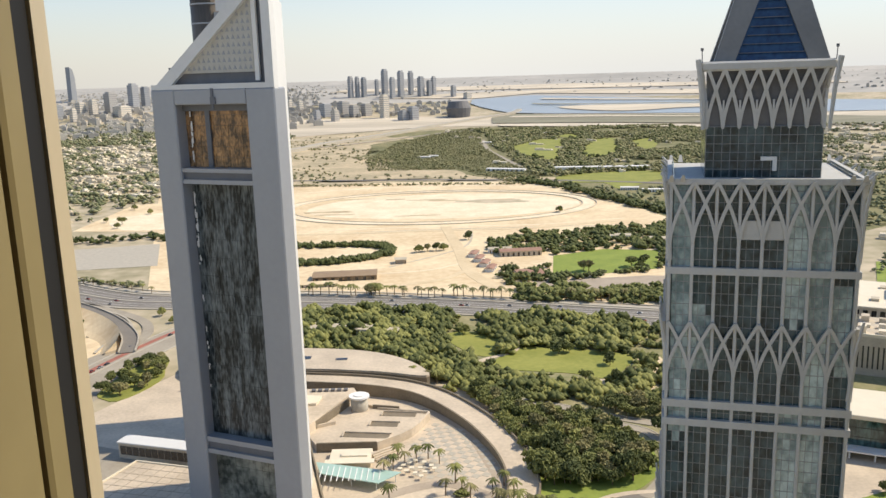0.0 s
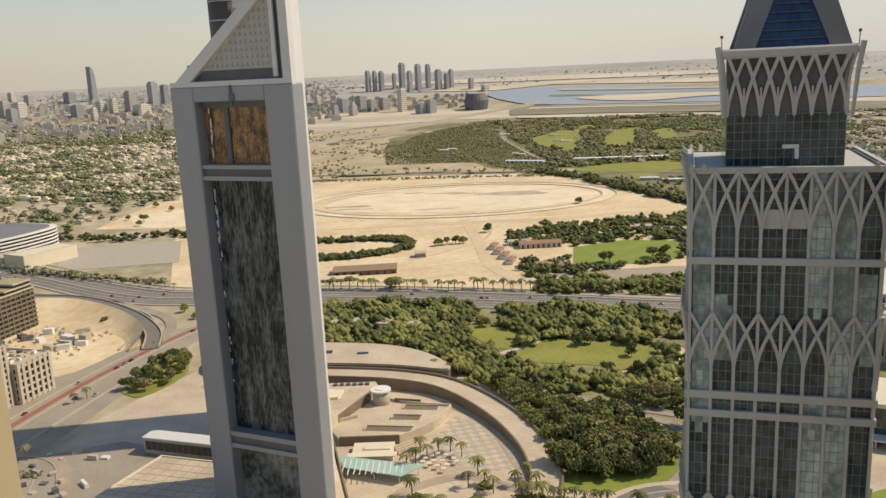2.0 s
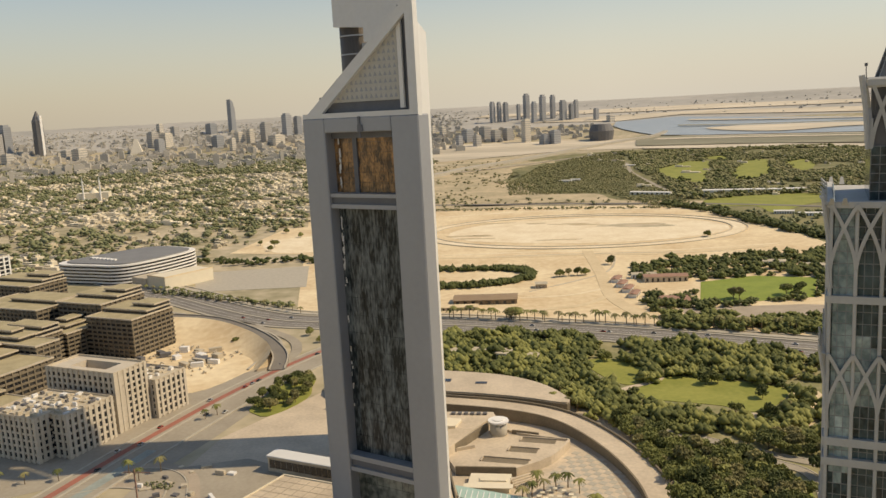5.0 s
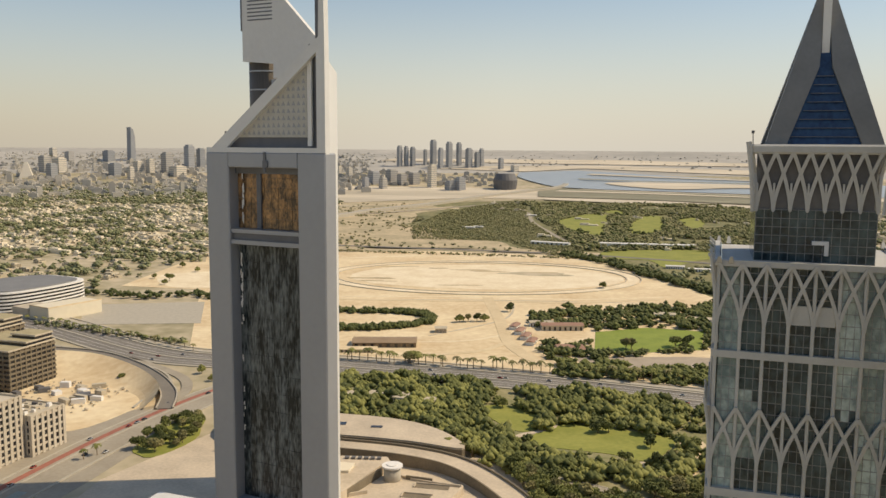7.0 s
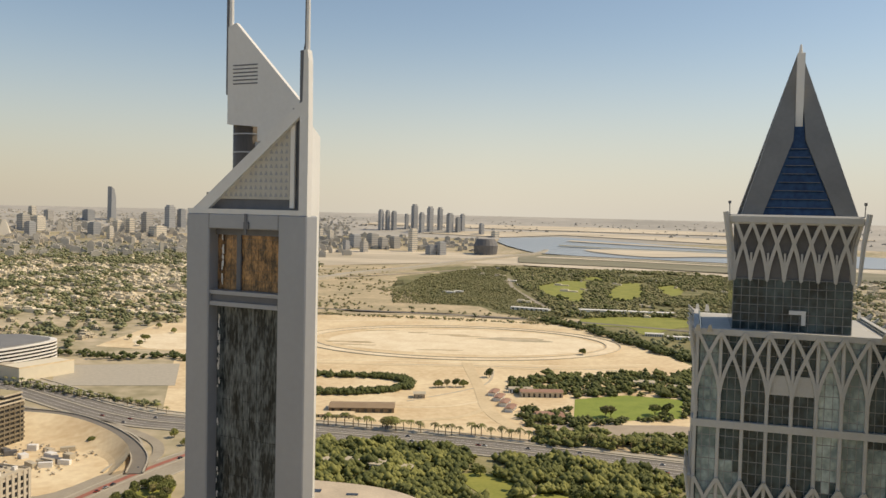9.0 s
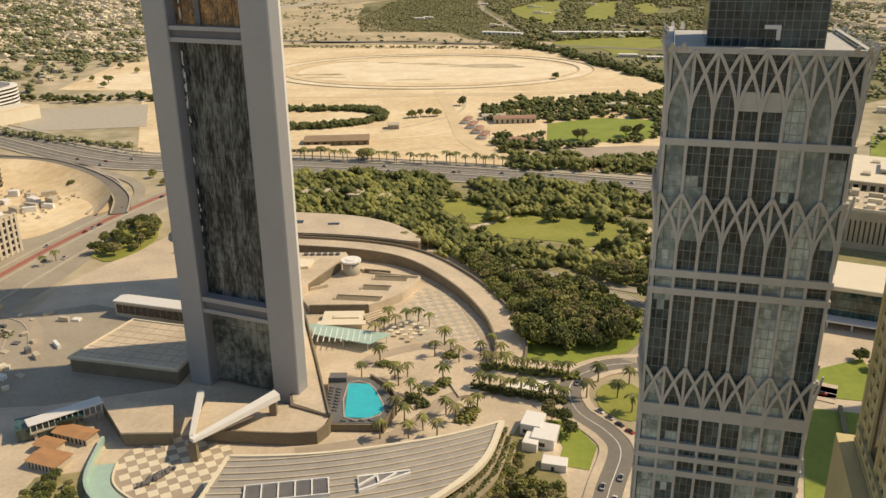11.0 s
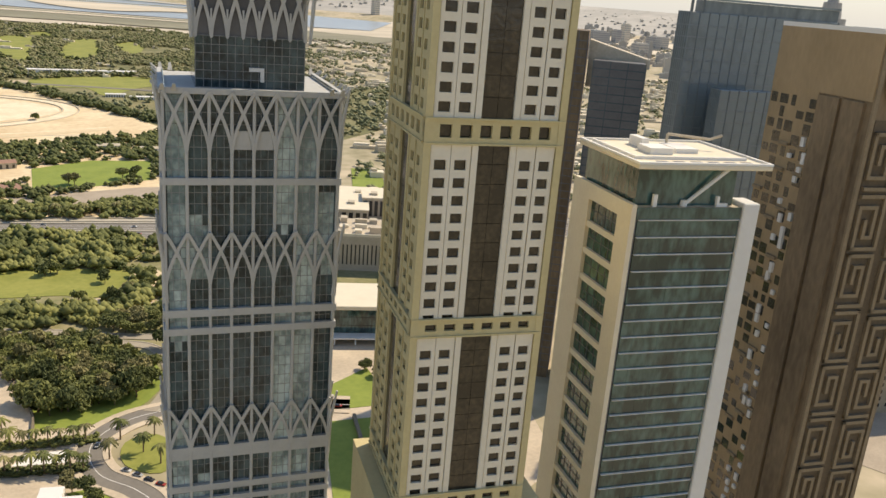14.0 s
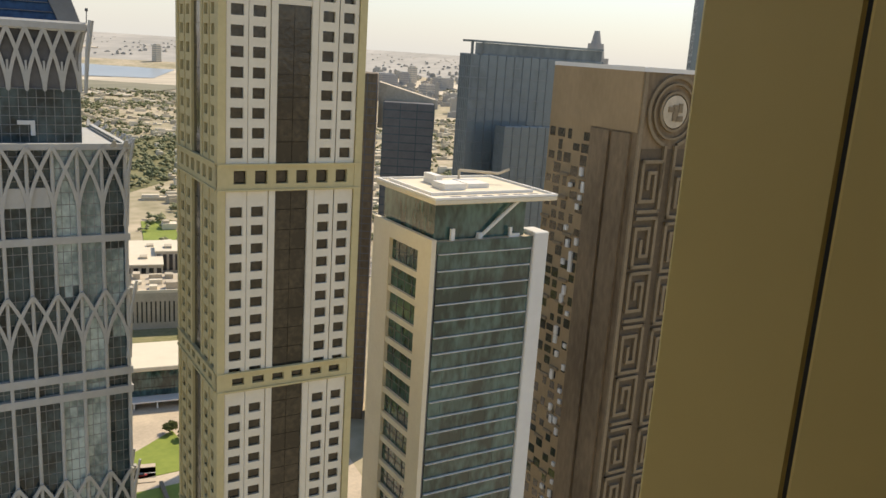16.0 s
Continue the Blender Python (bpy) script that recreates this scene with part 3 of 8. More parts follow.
def far_strip(pts, width, lift, name, label, category, material):
    """A raised strip on its bank along a line that may run into the far land."""
    c, bm, last = smooth_line(pts, 8), bmesh.new(), None
    for i, q in enumerate(c):
        d = (c[min(i + 1, len(c) - 1)] - c[max(i - 1, 0)]).normalized()
        nrm = Vector((-d.y, d.x)) * width / 2
        row = []
        for e in (q - nrm, q + nrm):
            x, y, z = far(e.x, e.y)
            row += [bm.verts.new((x, y, z)), bm.verts.new((x, y, z + lift))]
        if last:
            for j, k in ((0, 1), (1, 3), (3, 2)):
                bm.faces.new((last[j], last[k], row[k], row[j]))
        last = row
    return solid(name, bm, material, label, category, "structure")


far_strip([(-620, 2050), (-425, 2329), (-348, 2560), (-193, 2864), (-40, 3279), (145, 3693), (344, 4143), (420, 4500)], 26, 9, "viaduct", "pale raised highway curving across the far flats", "road", KERB)
far_strip([(-560, 2300), (-330, 2480), (-150, 2700), (40, 2960), (120, 3060)], 14, 3, "far_road", "pale road along the far scrub", "road", PALE_ROAD)
# interchange and dug-out pit on the left
drape(smooth_line([(-455, 700), (-400, 695), (-320, 672), (-268, 640), (-266, 606), (-290, 552), (-340, 570), (-420, 640)], 4, True), 0.2, SAND, "building_pit", "bare sandy building pit behind the office blocks", "pit")
PIT = [(-470, 740), (-426, 741), (-361, 732), (-302, 690), (-262, 640), (-250, 602)]
rim, foot = smooth_line(PIT, 6), smooth_line([(-440, 690), (-400, 690), (-340, 668), (-301, 652), (-277, 634), (-262, 602)], 6)
bm = bmesh.new()
rows = [[bm.verts.new((*p.lerp(q, f), 10 * (1 - f) ** 1.3 + 0.1)) for f in (0, 0.2, 0.45, 0.7, 1)] for p, q in zip(rim, foot)]
for u, v in zip(rows, rows[1:]):
    for k in range(4):
        bm.faces.new((u[k], u[k + 1], v[k + 1], v[k]))
solid("pit_bank", bm, SAND, "sloping sandy bank of the building pit", "bank", "structure")
solid("ramp_road", ribbon(PIT, 13, 0.0, 10.0, shift=7.2, end=1.2), ASPHALT, "curved dusty ramp road round the pit", "road", "structure")
for sh in (1.2, 13.2):
    solid("kerb", ribbon(PIT, 1.0, 0.0, 11.2, shift=sh, end=2.2), KERB, "pale parapet of the ramp road", "kerb", "structure")
solid("ramp_road", ribbon([(-430, 790), (-340, 752), (-270, 700), (-246, 660), (-244, 620)], 9, 0.1, 0.9), PALE_ROAD, "curved dusty slip road", "road", "structure")
for pts in ([(-500, 822), (-380, 772), (-290, 712), (-258, 660)], [(-300, 690), (-272, 650), (-268, 605)]):
    solid("kerb", ribbon(pts, 2, 0.1, 1.2), KERB, "pale parapet of the slip road", "kerb", "structure")
drape([(-504, 1007), (-361, 1040), (-322, 912), (-452, 893)], 0.3, KERB, "parking_lot", "wide empty grey parking lot", "parking lot")
drape(blob_outline(-215, 545, 16, 40, 24, 0.1, 9, -0.2), 0.5, GRASS, "lawn", "small green traffic island with trees", "lawn")


# ---- room and window round the camera ----
W0, W1 = -0.30, 0.472
plan = [(-3.0, -5.0), (-3.0, 0.1), (W0, 0.1), (W1, 0.045), (4.0, -0.9), (4.0, -5.0)]
solid("floor", prism(plan, 198.4, 198.6), ROOM, "plain room floor behind the window", "", "structure")
solid("ceiling", prism(plan, 201.5, 201.7), ROOM, "plain room ceiling behind the window", "", "structure")
solid("wall_back", boxes((-3.0, 4.0, -5.2, -5.0, 198.4, 201.7)), ROOM, "plain back wall of the room", "", "structure")
solid("wall_left", boxes((-3.2, -3.0, -5.2, 0.1, 198.4, 201.7)), ROOM, "plain side wall of the room", "", "structure")
solid("wall_right", boxes((4.0, 4.2, -5.2, -0.96, 198.4, 201.7)), ROOM, "plain side wall of the room", "", "structure")
strip = [(W0 - 0.051, 0.1), (W1 + 0.02, 0.04), (W1 + 0.02, 0.178), (W0 - 0.051, 0.398)]
bm = boxes((-3.2, W0 - 0.052, 0.1, 0.398, 198.4, 201.7))
prism([(W1 + 0.021, 0.04), (4.2, -0.96), (4.2, -0.82), (W1 + 0.021, 0.178)], 198.4, 201.7, bm)
prism(strip, 198.4, 198.75, bm)
# Head hangs low, out of view, to keep sun off the inner jamb.
prism(strip, 200.35, 201.7, bm)
solid("wall_front", bm, ROOM, "plain window wall with an unseen low head against sun", "", "structure")
win = tagged(new("window_1"), "tall fixed window with beige and bronze jambs", "", "", "structure")
part("window_frame", prism([(W0 - 0.05, 0.331), (W0 + 0.019, 0.331), (W0, 0.402), (W0 - 0.05, 0.402)], 198.75, 200.35), FRAME_BEIGE, win, "beige metal window jamb")
part("gasket", boxes((W0 - 0.05, W0 + 0.015, 0.300, 0.331, 198.75, 200.35)), RUBBER, win, "black rubber gasket")
part("glazing_bead", bevel_box(W0 - 0.05, W0 + 0.018, 0.261, 0.300, 198.75, 200.35, 0.004), OLIVE_PANEL, win, "olive bronze glazing bead")
part("gasket", boxes((W0 - 0.05, W0 + 0.008, 0.247, 0.261, 198.75, 200.35)), BROWN_SEAM, win, "brown recessed groove")
part("jamb_panel", bevel_box(W0 - 0.05, W0 + 0.018, 0.10, 0.247, 198.75, 200.35, 0.004), OLIVE_PANEL, win, "olive bronze jamb panel")
part("jamb_panel", bevel_box(W1, W1 + 0.02, 0.111, 0.181, 198.75, 200.35, 0.0015), BRONZE, win, "olive bronze jamb panel")
part("gasket", boxes((W1 + 0.0015, W1 + 0.02, 0.109, 0.111, 198.75, 200.35)), RUBBER, win, "dark seam between the panels")
part("jamb_panel", bevel_box(W1, W1 + 0.02, 0.045, 0.109, 198.75, 200.35, 0.0015), BRONZE, win, "olive bronze jamb panel")
part("window_sill", prism([(W0 + 0.021, 0.1), (W1, 0.045), (W1, 0.181), (W0 + 0.021, 0.402)], 198.75, 198.78), FRAME_BEIGE, win)
solid("own_tower", boxes((-14, 16, -26, 0.39, 0, 198.38)), BEIGE, "plain stone tower below the viewing room", "", "structure")


# ---- twin tower with the copper window ----
ANG_E = radians(-23)
E0 = (-119.1, 349.4)


def frame_at(x, y, deg):
    return Matrix.Translation((x, y, 0)) @ Matrix.Rotation(radians(deg), 4, 'Z')


def front_tower():
    t = thing("skyscraper", "grey triangular tower with copper window and open sloping top", "skyscraper", frame_at(*E0, -23))
    W, H = 60.3, 197.2
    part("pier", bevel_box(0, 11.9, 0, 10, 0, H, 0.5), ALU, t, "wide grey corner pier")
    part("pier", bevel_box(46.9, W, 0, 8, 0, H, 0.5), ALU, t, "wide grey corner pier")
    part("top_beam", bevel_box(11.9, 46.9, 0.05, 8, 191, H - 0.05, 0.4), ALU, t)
    part("beam", boxes((11.9, 46.9, 1.0, 6, 158.8, 160.6), (11.9, 46.9, 1.0, 6, 163.6, 165.2)), ALU, t, "pair of thin grey cross beams")
    # Dark grey fill between the beams puts the recess shade into colour.
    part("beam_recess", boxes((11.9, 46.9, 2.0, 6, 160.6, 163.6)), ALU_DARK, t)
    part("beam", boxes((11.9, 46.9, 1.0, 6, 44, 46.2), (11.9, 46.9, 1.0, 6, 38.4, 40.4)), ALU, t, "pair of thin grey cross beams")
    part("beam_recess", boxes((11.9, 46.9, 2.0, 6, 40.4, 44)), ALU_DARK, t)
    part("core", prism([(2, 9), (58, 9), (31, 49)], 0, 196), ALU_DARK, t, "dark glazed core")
    # side face towards the right, paler: its sunlight is put into the cladding
    part("side_wall", prism([(W - 0.02, 0.6), (W - 0.02, 3), (32.5, 51.5), (30.3, 52), (30.3, 50)], 0, 233), ALU_PALE, t, "side face in pale cladding as if sunlit")
    part("side_wall", prism([(0.02, 3), (0.02, 10), (28, 51), (30, 52), (30, 50)], 0, H - 0.2), ALU, t, "side face in the darker copy of the cladding")
    # glazing as separate strips, slightly out of line
    rng = random.Random(4)

    def glazing(name, z0, z1, cols, rows, material):
        dx, dz = 35.0 / cols, (z1 - z0) / rows
        meshes = []
        for k in range(4):
            tilt = rng.uniform(-0.05, 0.05)
            bm = boxes((0.06, dx - 0.06, -0.1 + tilt, 0.3, 0.06, dz - 0.06))
            meshes.append(mesh("pane", bm, material))
        for i in range(cols):
            for j in range(rows):
                o = shared("pane", rng.choice(meshes), t, (11.9 + i * dx, 6.2 + rng.uniform(-0.03, 0.03), z0 + j * dz))
                o.rotation_euler = (rng.uniform(-0.012, 0.012), 0, rng.uniform(-0.02, 0.02))

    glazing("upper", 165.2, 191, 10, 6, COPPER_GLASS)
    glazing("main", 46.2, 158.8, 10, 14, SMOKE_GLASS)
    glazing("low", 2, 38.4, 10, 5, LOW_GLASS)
    # White pieces paint broken bright reflections along the window edges.
    glint_mesh = mesh("glass_sliver", boxes((0, 0.5, 5.3, 5.5, 0, 2.4)), WHITE)
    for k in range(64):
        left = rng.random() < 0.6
        shared("glass_sliver", glint_mesh, t, ((12.6 if left else 45.2) + rng.uniform(0, 1.0), rng.uniform(-0.05, 0.05), rng.uniform(60, 156) if k > 22 else rng.uniform(128, 156)), 0, (rng.uniform(0.3, 1.2), 1, rng.uniform(0.3, 1.2)))
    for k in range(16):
        shared("glass_sliver", glint_mesh, t, (14.4 + rng.uniform(0, 0.9), 0, rng.uniform(167, 186)), 0, (rng.uniform(0.4, 1.3), 1, rng.uniform(0.5, 1.3)))
    part("mullion", boxes((22.4, 24.6, 5.2, 6.0, 165.2, 190)), ALU_DARK, t, "dark upright bar")
    # dark strip across the top of the upper window
    part("lintel_blind", boxes((11.9, 46.9, 4.6, 5.6, 188.4, 191)), ALU_DARK, t)
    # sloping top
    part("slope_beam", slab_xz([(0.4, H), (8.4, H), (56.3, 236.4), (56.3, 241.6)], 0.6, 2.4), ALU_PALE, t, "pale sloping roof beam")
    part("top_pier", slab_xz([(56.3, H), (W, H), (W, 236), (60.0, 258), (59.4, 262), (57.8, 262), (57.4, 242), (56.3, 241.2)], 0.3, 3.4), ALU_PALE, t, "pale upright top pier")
    # Solid dark box paints the shade of the slit under the screen.
    part("slit", boxes((7, 54, 4.2, 5.4, 199.2, 206)), ALU_DARK, t)
    bm = slab_xz([(15.0, 203.4), (49.8, 203.4), (49.8, 232.6)], 3.2, 3.8)
    part("screen", bm, SCREEN, t, "pale perforated screen panel")
    hole = mesh("screen_hole", slab_xz([(-1.9, 0), (-0.3, 0), (-1.1, 1.7)], 3.05, 3.19), ALU)
    for j in range(9):
        z = 204.5 + j * 2.9
        x0 = 15.4 + (z - 203) / 29 * 34.5
        x = 49.4
        while x > x0 + 2.2:
            shared("screen_hole", hole, t, (x, 0, z))
            x -= 2.5
    part("strip", boxes((50.4, 52.4, 2.6, 3.6, 200, 236.5)), WHITE, t, "white upright strip")
    # Dark plate stands for the shade in the gap beside the pier.
    part("strip", boxes((50.2, 57, 4.3, 5.4, 199.3, 240)), ALU_DARK, t, "dark plate drawn as a shaded gap")
    part("roof_cable", boxes((30.5, 31.6, -0.5, 0.1, 189, 197.4), (30.2, 32.6, -0.6, 0.0, 191.2, 194)), ALU_DARK, t, "dark hanging cleaning cradle arm")
    part("roof_beam", boxes((0.4, 56.3, 0.3, 7.0, H - 0.04, 199.2)), ALU_PALE, t, "pale sill under the sloping top")
    bm = bmesh.new()
    tube(bm, [Vector((58.6, 1.8, 250)), Vector((58.6, 1.8, 300))], lambda s: 0.95 - 0.3 * s, 8)
    part("mast", bm, ALU_PALE, t, "slender pale mast")
    part("mast_root", boxes((55.6, 57.3, 1, 3, 241, 262)), ALU_DARK, t, "dark foot of the mast")
    bm = bmesh.new()
    tube(bm, [Vector((56.6, 2, 261)), Vector((57.4, 2, 265)), Vector((57.5, 2, 300))], 0.4, 6)
    part("mast_rail", bm, ALU_DARK, t)
    return t


front_tower()


def rear_tower():
    t = thing("skyscraper", "pale twin tower behind with louvred sloping top", "skyscraper", frame_at(-134.7, 459.6, -23))
    part("body", prism([(2, 4), (46, 4), (24, 42)], 0, 236), ALU, t, "grey triangular shaft")
    part("top_plate", slab_xz([(0.3, 245.6), (0.3, 298.5), (5.6, 300.6), (48.2, 256.6), (48.2, 236), (20.8, 236), (20.8, 243.8)], 0, 3), ALU_PALE, t, "pale sloping top plate")
    bm = bmesh.new()
    for k in range(6):
        box(bm, 4, 20.5, -0.15, 0.0, 267 + k * 2.0, 267.7 + k * 2.0)
    part("louvre", bm, ALU_DARK, t, "dark louvre slots")
    bm = bmesh.new()
    cyl(bm, 8.8, 11, 190, 246, 10.3, sides=36)
    part("drum", bm, mat("brown ribbed drum", (0.15, 0.125, 0.10), 0.45, (0.09, 0.076, 0.06), 0.4, 5, 0.8, stretch=(1, 1, 0.1)), t, "dark round ribbed drum", True)
    bm = bmesh.new()
    for k in range(5):
        cyl(bm, 8.8, 11, 200 + k * 10, 200.8 + k * 10, 10.45, sides=36)
    part("drum_ring", bm, ALU, t, "thin grey ring")
    bm = bmesh.new()
    tube(bm, [Vector((1.4, 1.5, 296)), Vector((1.4, 1.5, 385))], lambda s: 1.3 - 0.5 * s, 8)
    part("mast", bm, ALU_PALE, t, "slender pale mast")
    part("mast_root", boxes((-1.3, 0.3, 0.6, 2.4, 262, 385)), ALU_DARK, t, "dark upright fin of the mast")


rear_tower()


# ---- lattice tower ----
def lattice_tower():
    t = thing("skyscraper", "grey tower with pointed lattice bands and dark pyramid top", "skyscraper", frame_at(48.0, 173.5, -15))
    W, D = 36.9, 36.9
    bays = 8
    p = W / bays
    part("core", boxes((0.9, W - 0.9, 0.9, D - 0.9, 0, 176.2)), SLATE, t, "dark inner core")
    rng = random.Random(11)
    # panes of the front and the left side, one per grid cell of the facade
    pw, ph = p / 3, 2.45
    pane_front = [mesh("pane", boxes((0.07, pw - 0.07, -0.08, 0.12, 0.09, ph - 0.09)), GRID_GLASS) for _ in range(3)]
    pane_side = [mesh("pane", boxes((-0.08, 0.12, 0.07, pw * 2 - 0.07, 0.09, ph - 0.09)), GRID_GLASS) for _ in range(2)]
    pane_pale = mesh("pane", boxes((0.07, pw - 0.07, -0.08, 0.12, 0.09, ph - 0.09)), REFLECTION_GLASS)
    z = 40.0
    bm = bmesh.new()
    lower, lower_pale = bmesh.new(), bmesh.new()
    while z < 176:
        for i in range(bays * 3):
            bay = i // 3
            # noise picks which panes carry the painted pale reflection
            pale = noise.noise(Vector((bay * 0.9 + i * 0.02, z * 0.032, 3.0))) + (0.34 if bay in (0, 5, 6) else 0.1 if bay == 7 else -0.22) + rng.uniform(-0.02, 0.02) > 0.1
            turn = (rng.uniform(-0.006, 0.006), 0, rng.uniform(-0.006, 0.006))
            if z > 144:
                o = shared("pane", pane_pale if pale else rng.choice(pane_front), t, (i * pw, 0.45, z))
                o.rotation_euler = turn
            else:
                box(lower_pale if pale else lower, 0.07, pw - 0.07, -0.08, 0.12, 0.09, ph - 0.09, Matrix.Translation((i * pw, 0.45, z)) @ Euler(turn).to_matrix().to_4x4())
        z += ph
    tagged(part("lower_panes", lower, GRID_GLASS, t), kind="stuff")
    tagged(part("lower_panes", lower_pale, REFLECTION_GLASS, t), kind="stuff")
    for x0, x1, y0, y1 in ((0, W, 0.62, 0.9),):
        k = 40.0
        while k < 176:
            box(bm, x0, x1, y0 - 0.2, y1, k - 0.09, k + 0.09)
            k += ph
        for i in range(bays * 3 + 1):
            box(bm, i * pw - 0.07, i * pw + 0.07, y0 - 0.2, y1, 0, 176)
    part("curtain_grid", bm, GRID_BAR, t, "thin grey glazing bars")
    bm = bmesh.new()
    for xx, s in ((0.5, -1), (W - 0.5, 1)):
        k = 40.0
        while k < 176:
            for i in range(12):
                y0 = i * D / 12
                box(bm, xx - 0.1, xx + 0.1, y0 + 0.07, y0 + D / 12 - 0.07, k + 0.09, k + ph - 0.09)
            k += ph
    part("side_glazing", bm, GRID_GLASS, t, "dark side glazing")
    bm = bmesh.new()
    fin = [bm.verts.new(q) for q in ((-0.45, 0.3, 0), (0.45, 0.3, 0), (0.45, -0.5, 0), (-0.45, -0.5, 0), (-0.2, -1.5, 2.6), (0.2, -1.5, 2.6), (0.2, -1.7, 2.3), (-0.2, -1.7, 2.3))]
    for f in ((0, 1, 5, 4), (1, 2, 6, 5), (2, 3, 7, 6), (3, 0, 4, 7), (4, 5, 6, 7), (3, 2, 1, 0)):
        bm.faces.new([fin[j] for j in f])
    finial = mesh("finial", bm, RIB)
    for i in range(bays * 2 + 1):
        for k, (x, y) in enumerate(((i * p / 2, -0.6), (W + 0.6, i * p / 2), (i * p / 2, D + 0.6), (-0.6, i * p / 2))):
            if i in (0, 1, bays * 2 - 1, bays * 2) or (k in (1, 3) and i % 4 == 0):
                shared("finial", finial, t, (x, y, 176.8), radians(90 * k), (1.3, 1, 0.62))
    rib_f = mesh("rib", bevel_box(-0.36, 0.36, -0.55, 0.75, 0, 176.5, 0.12), RIB)
    for i in range(bays + 1):
        shared("rib", rib_f, t, (i * p, 0, 0))
        for xx in (0, W):
            if i:
                shared("rib", rib_f, t, (xx, i * p, 0), radians(90))
    for z0, z1, dp in ((157.0, 158.5, 0.7), (127.0, 128.7, 0.7), (122.7, 124.3, 0.7), (91.0, 94.2, 0.5), (82.4, 84.0, 0.6), (79.0, 80.4, 0.6), (74.6, 76.2, 0.6)):
        part("band", boxes((-dp, W + dp, -dp, 0.8, z0, z1), (-dp, 0.8, 0.8, D, z0, z1), (W - 0.8, W + dp, 0.8, D, z0, z1)), RIB, t, "grey stone storey band")

    def arcs(x0, width, n, z0, z1, ycurve, turn, flare=0.0):
        """Crossing pointed arches over n bays; bars rise from each rib to the next one."""
        q = width / n
        for i in range(n + 1):
            for s in (-1, 1):
                if not 0 <= i + s <= n:
                    continue
                pts = []
                for k in range(9):
                    f = k / 8
                    x = (i + s * f ** 1.55) * q
                    pts.append((x, z0 + (z1 - z0) * f, -ycurve - flare * f ** 2))
                bm = bmesh.new()
                rings = []
                for k, c in enumerate(pts):
                    u, w = pts[max(k - 1, 0)], pts[min(k + 1, 8)]
                    d = Vector((w[0] - u[0], 0, w[1] - u[1])).normalized() * 0.34
                    rings.append([bm.verts.new((x0 + c[0] - g * d.z, c[2] + off, c[1] + g * d.x)) for g, off in ((-1, 0), (1, 0), (1, 0.6), (-1, 0.6))])
                for u, w in zip(rings, rings[1:]):
                    for j in range(4):
                        bm.faces.new((u[j], u[(j + 1) % 4], w[(j + 1) % 4], w[j]))
                bm.faces.new(rings[0][::-1])
                bm.faces.new(rings[-1])
                bm.transform(turn)
                part("arch_bar", bm, RIB, t)

    left = Matrix.Translation((0, D, 0)) @ Matrix.Rotation(radians(-90), 4, 'Z')
    right = Matrix.Translation((W, 0, 0)) @ Matrix.Rotation(radians(90), 4, 'Z')
    for z0, z1 in ((164.0, 176.8), (134.5, 146.5), (93.0, 104.6)):
        for m in (Matrix(), left, right):
            arcs(0, W, bays, z0, z1, 0.62, m, 0.5)
        # flared leaves at the corners and along the sides
        for cx, cy, s in ((0, 0, -1), (W, 0, 1)):
            for yy in (0, 4.6, 9.2, 13.8):
                bm = bmesh.new()
                pts = [Vector((cx, cy + yy, z0 - 4)), Vector((cx + s * 0.5, cy + yy - 0.3, (z0 + z1) / 2)), Vector((cx + s * 1.7, cy + yy - (0.9 if yy == 0 else 0), z1 + 1.6))]
                tube(bm, pts, lambda f: 0.62 - 0.35 * f, 5)
                part("corner_leaf", bm, RIB, t, "flared grey corner fin")
    part("parapet", boxes((-0.8, W + 0.8, -0.8, 0.2, 176.2, 177.4), (-0.8, 0.2, 0.2, D, 176.2, 177.4), (W - 0.2, W + 0.8, 0.2, D, 176.2, 177.4), (0.2, W - 0.2, 0.2, D, 176.0, 176.6)), RIB, t)
    part("blind_panel", boxes((3 * p + 0.5, 5 * p - 0.5, -0.1, 0.4, 164.6, 168.6)), RIB, t, "plain panel over the middle bays")
    # upper tier
    a, b = 6.9, 30.0
    part("tier", boxes((a + 0.6, b - 0.6, 7.6, 29.4, 176.6, 199)), SLATE, t)
    tp = (b - a) / 14
    tpan = mesh("pane", boxes((0.06, tp - 0.06, -0.05, 0.1, 0.06, 1.74)), GRID_GLASS)
    for i in range(14):
        for j in range(6):
            o = shared("pane", tpan, t, (a + i * tp, 7.2, 176.7 + j * 1.8))
            o.rotation_euler = (rng.uniform(-0.014, 0.014), 0, rng.uniform(-0.014, 0.014))
    up = mesh("glazing_bar", boxes((-0.06, 0.06, 7.0, 7.6, 176.6, 187.6)), GRID_BAR)
    for i in range(15):
        shared("glazing_bar", up, t, (a + i * tp, 0, 0))
    flat = mesh("glazing_bar", boxes((a, b, 7.02, 7.58, 176.62, 176.74)), GRID_BAR)
    for j in range(7):
        shared("glazing_bar", flat, t, (0, 0, j * 1.8))
    part("bracket", boxes((18.0, 21.2, 6.2, 7.0, 180.4, 181.2), (20.4, 21.2, 6.2, 7.0, 178.2, 180.4)), WHITE, t, "white angled bracket")
    part("tier_side", boxes((a - 0.1, a + 0.4, 7.2, 29.4, 176.6, 187.6), (b - 0.4, b + 0.1, 7.2, 29.4, 176.6, 187.6)), GRID_GLASS, t)
    n = 7
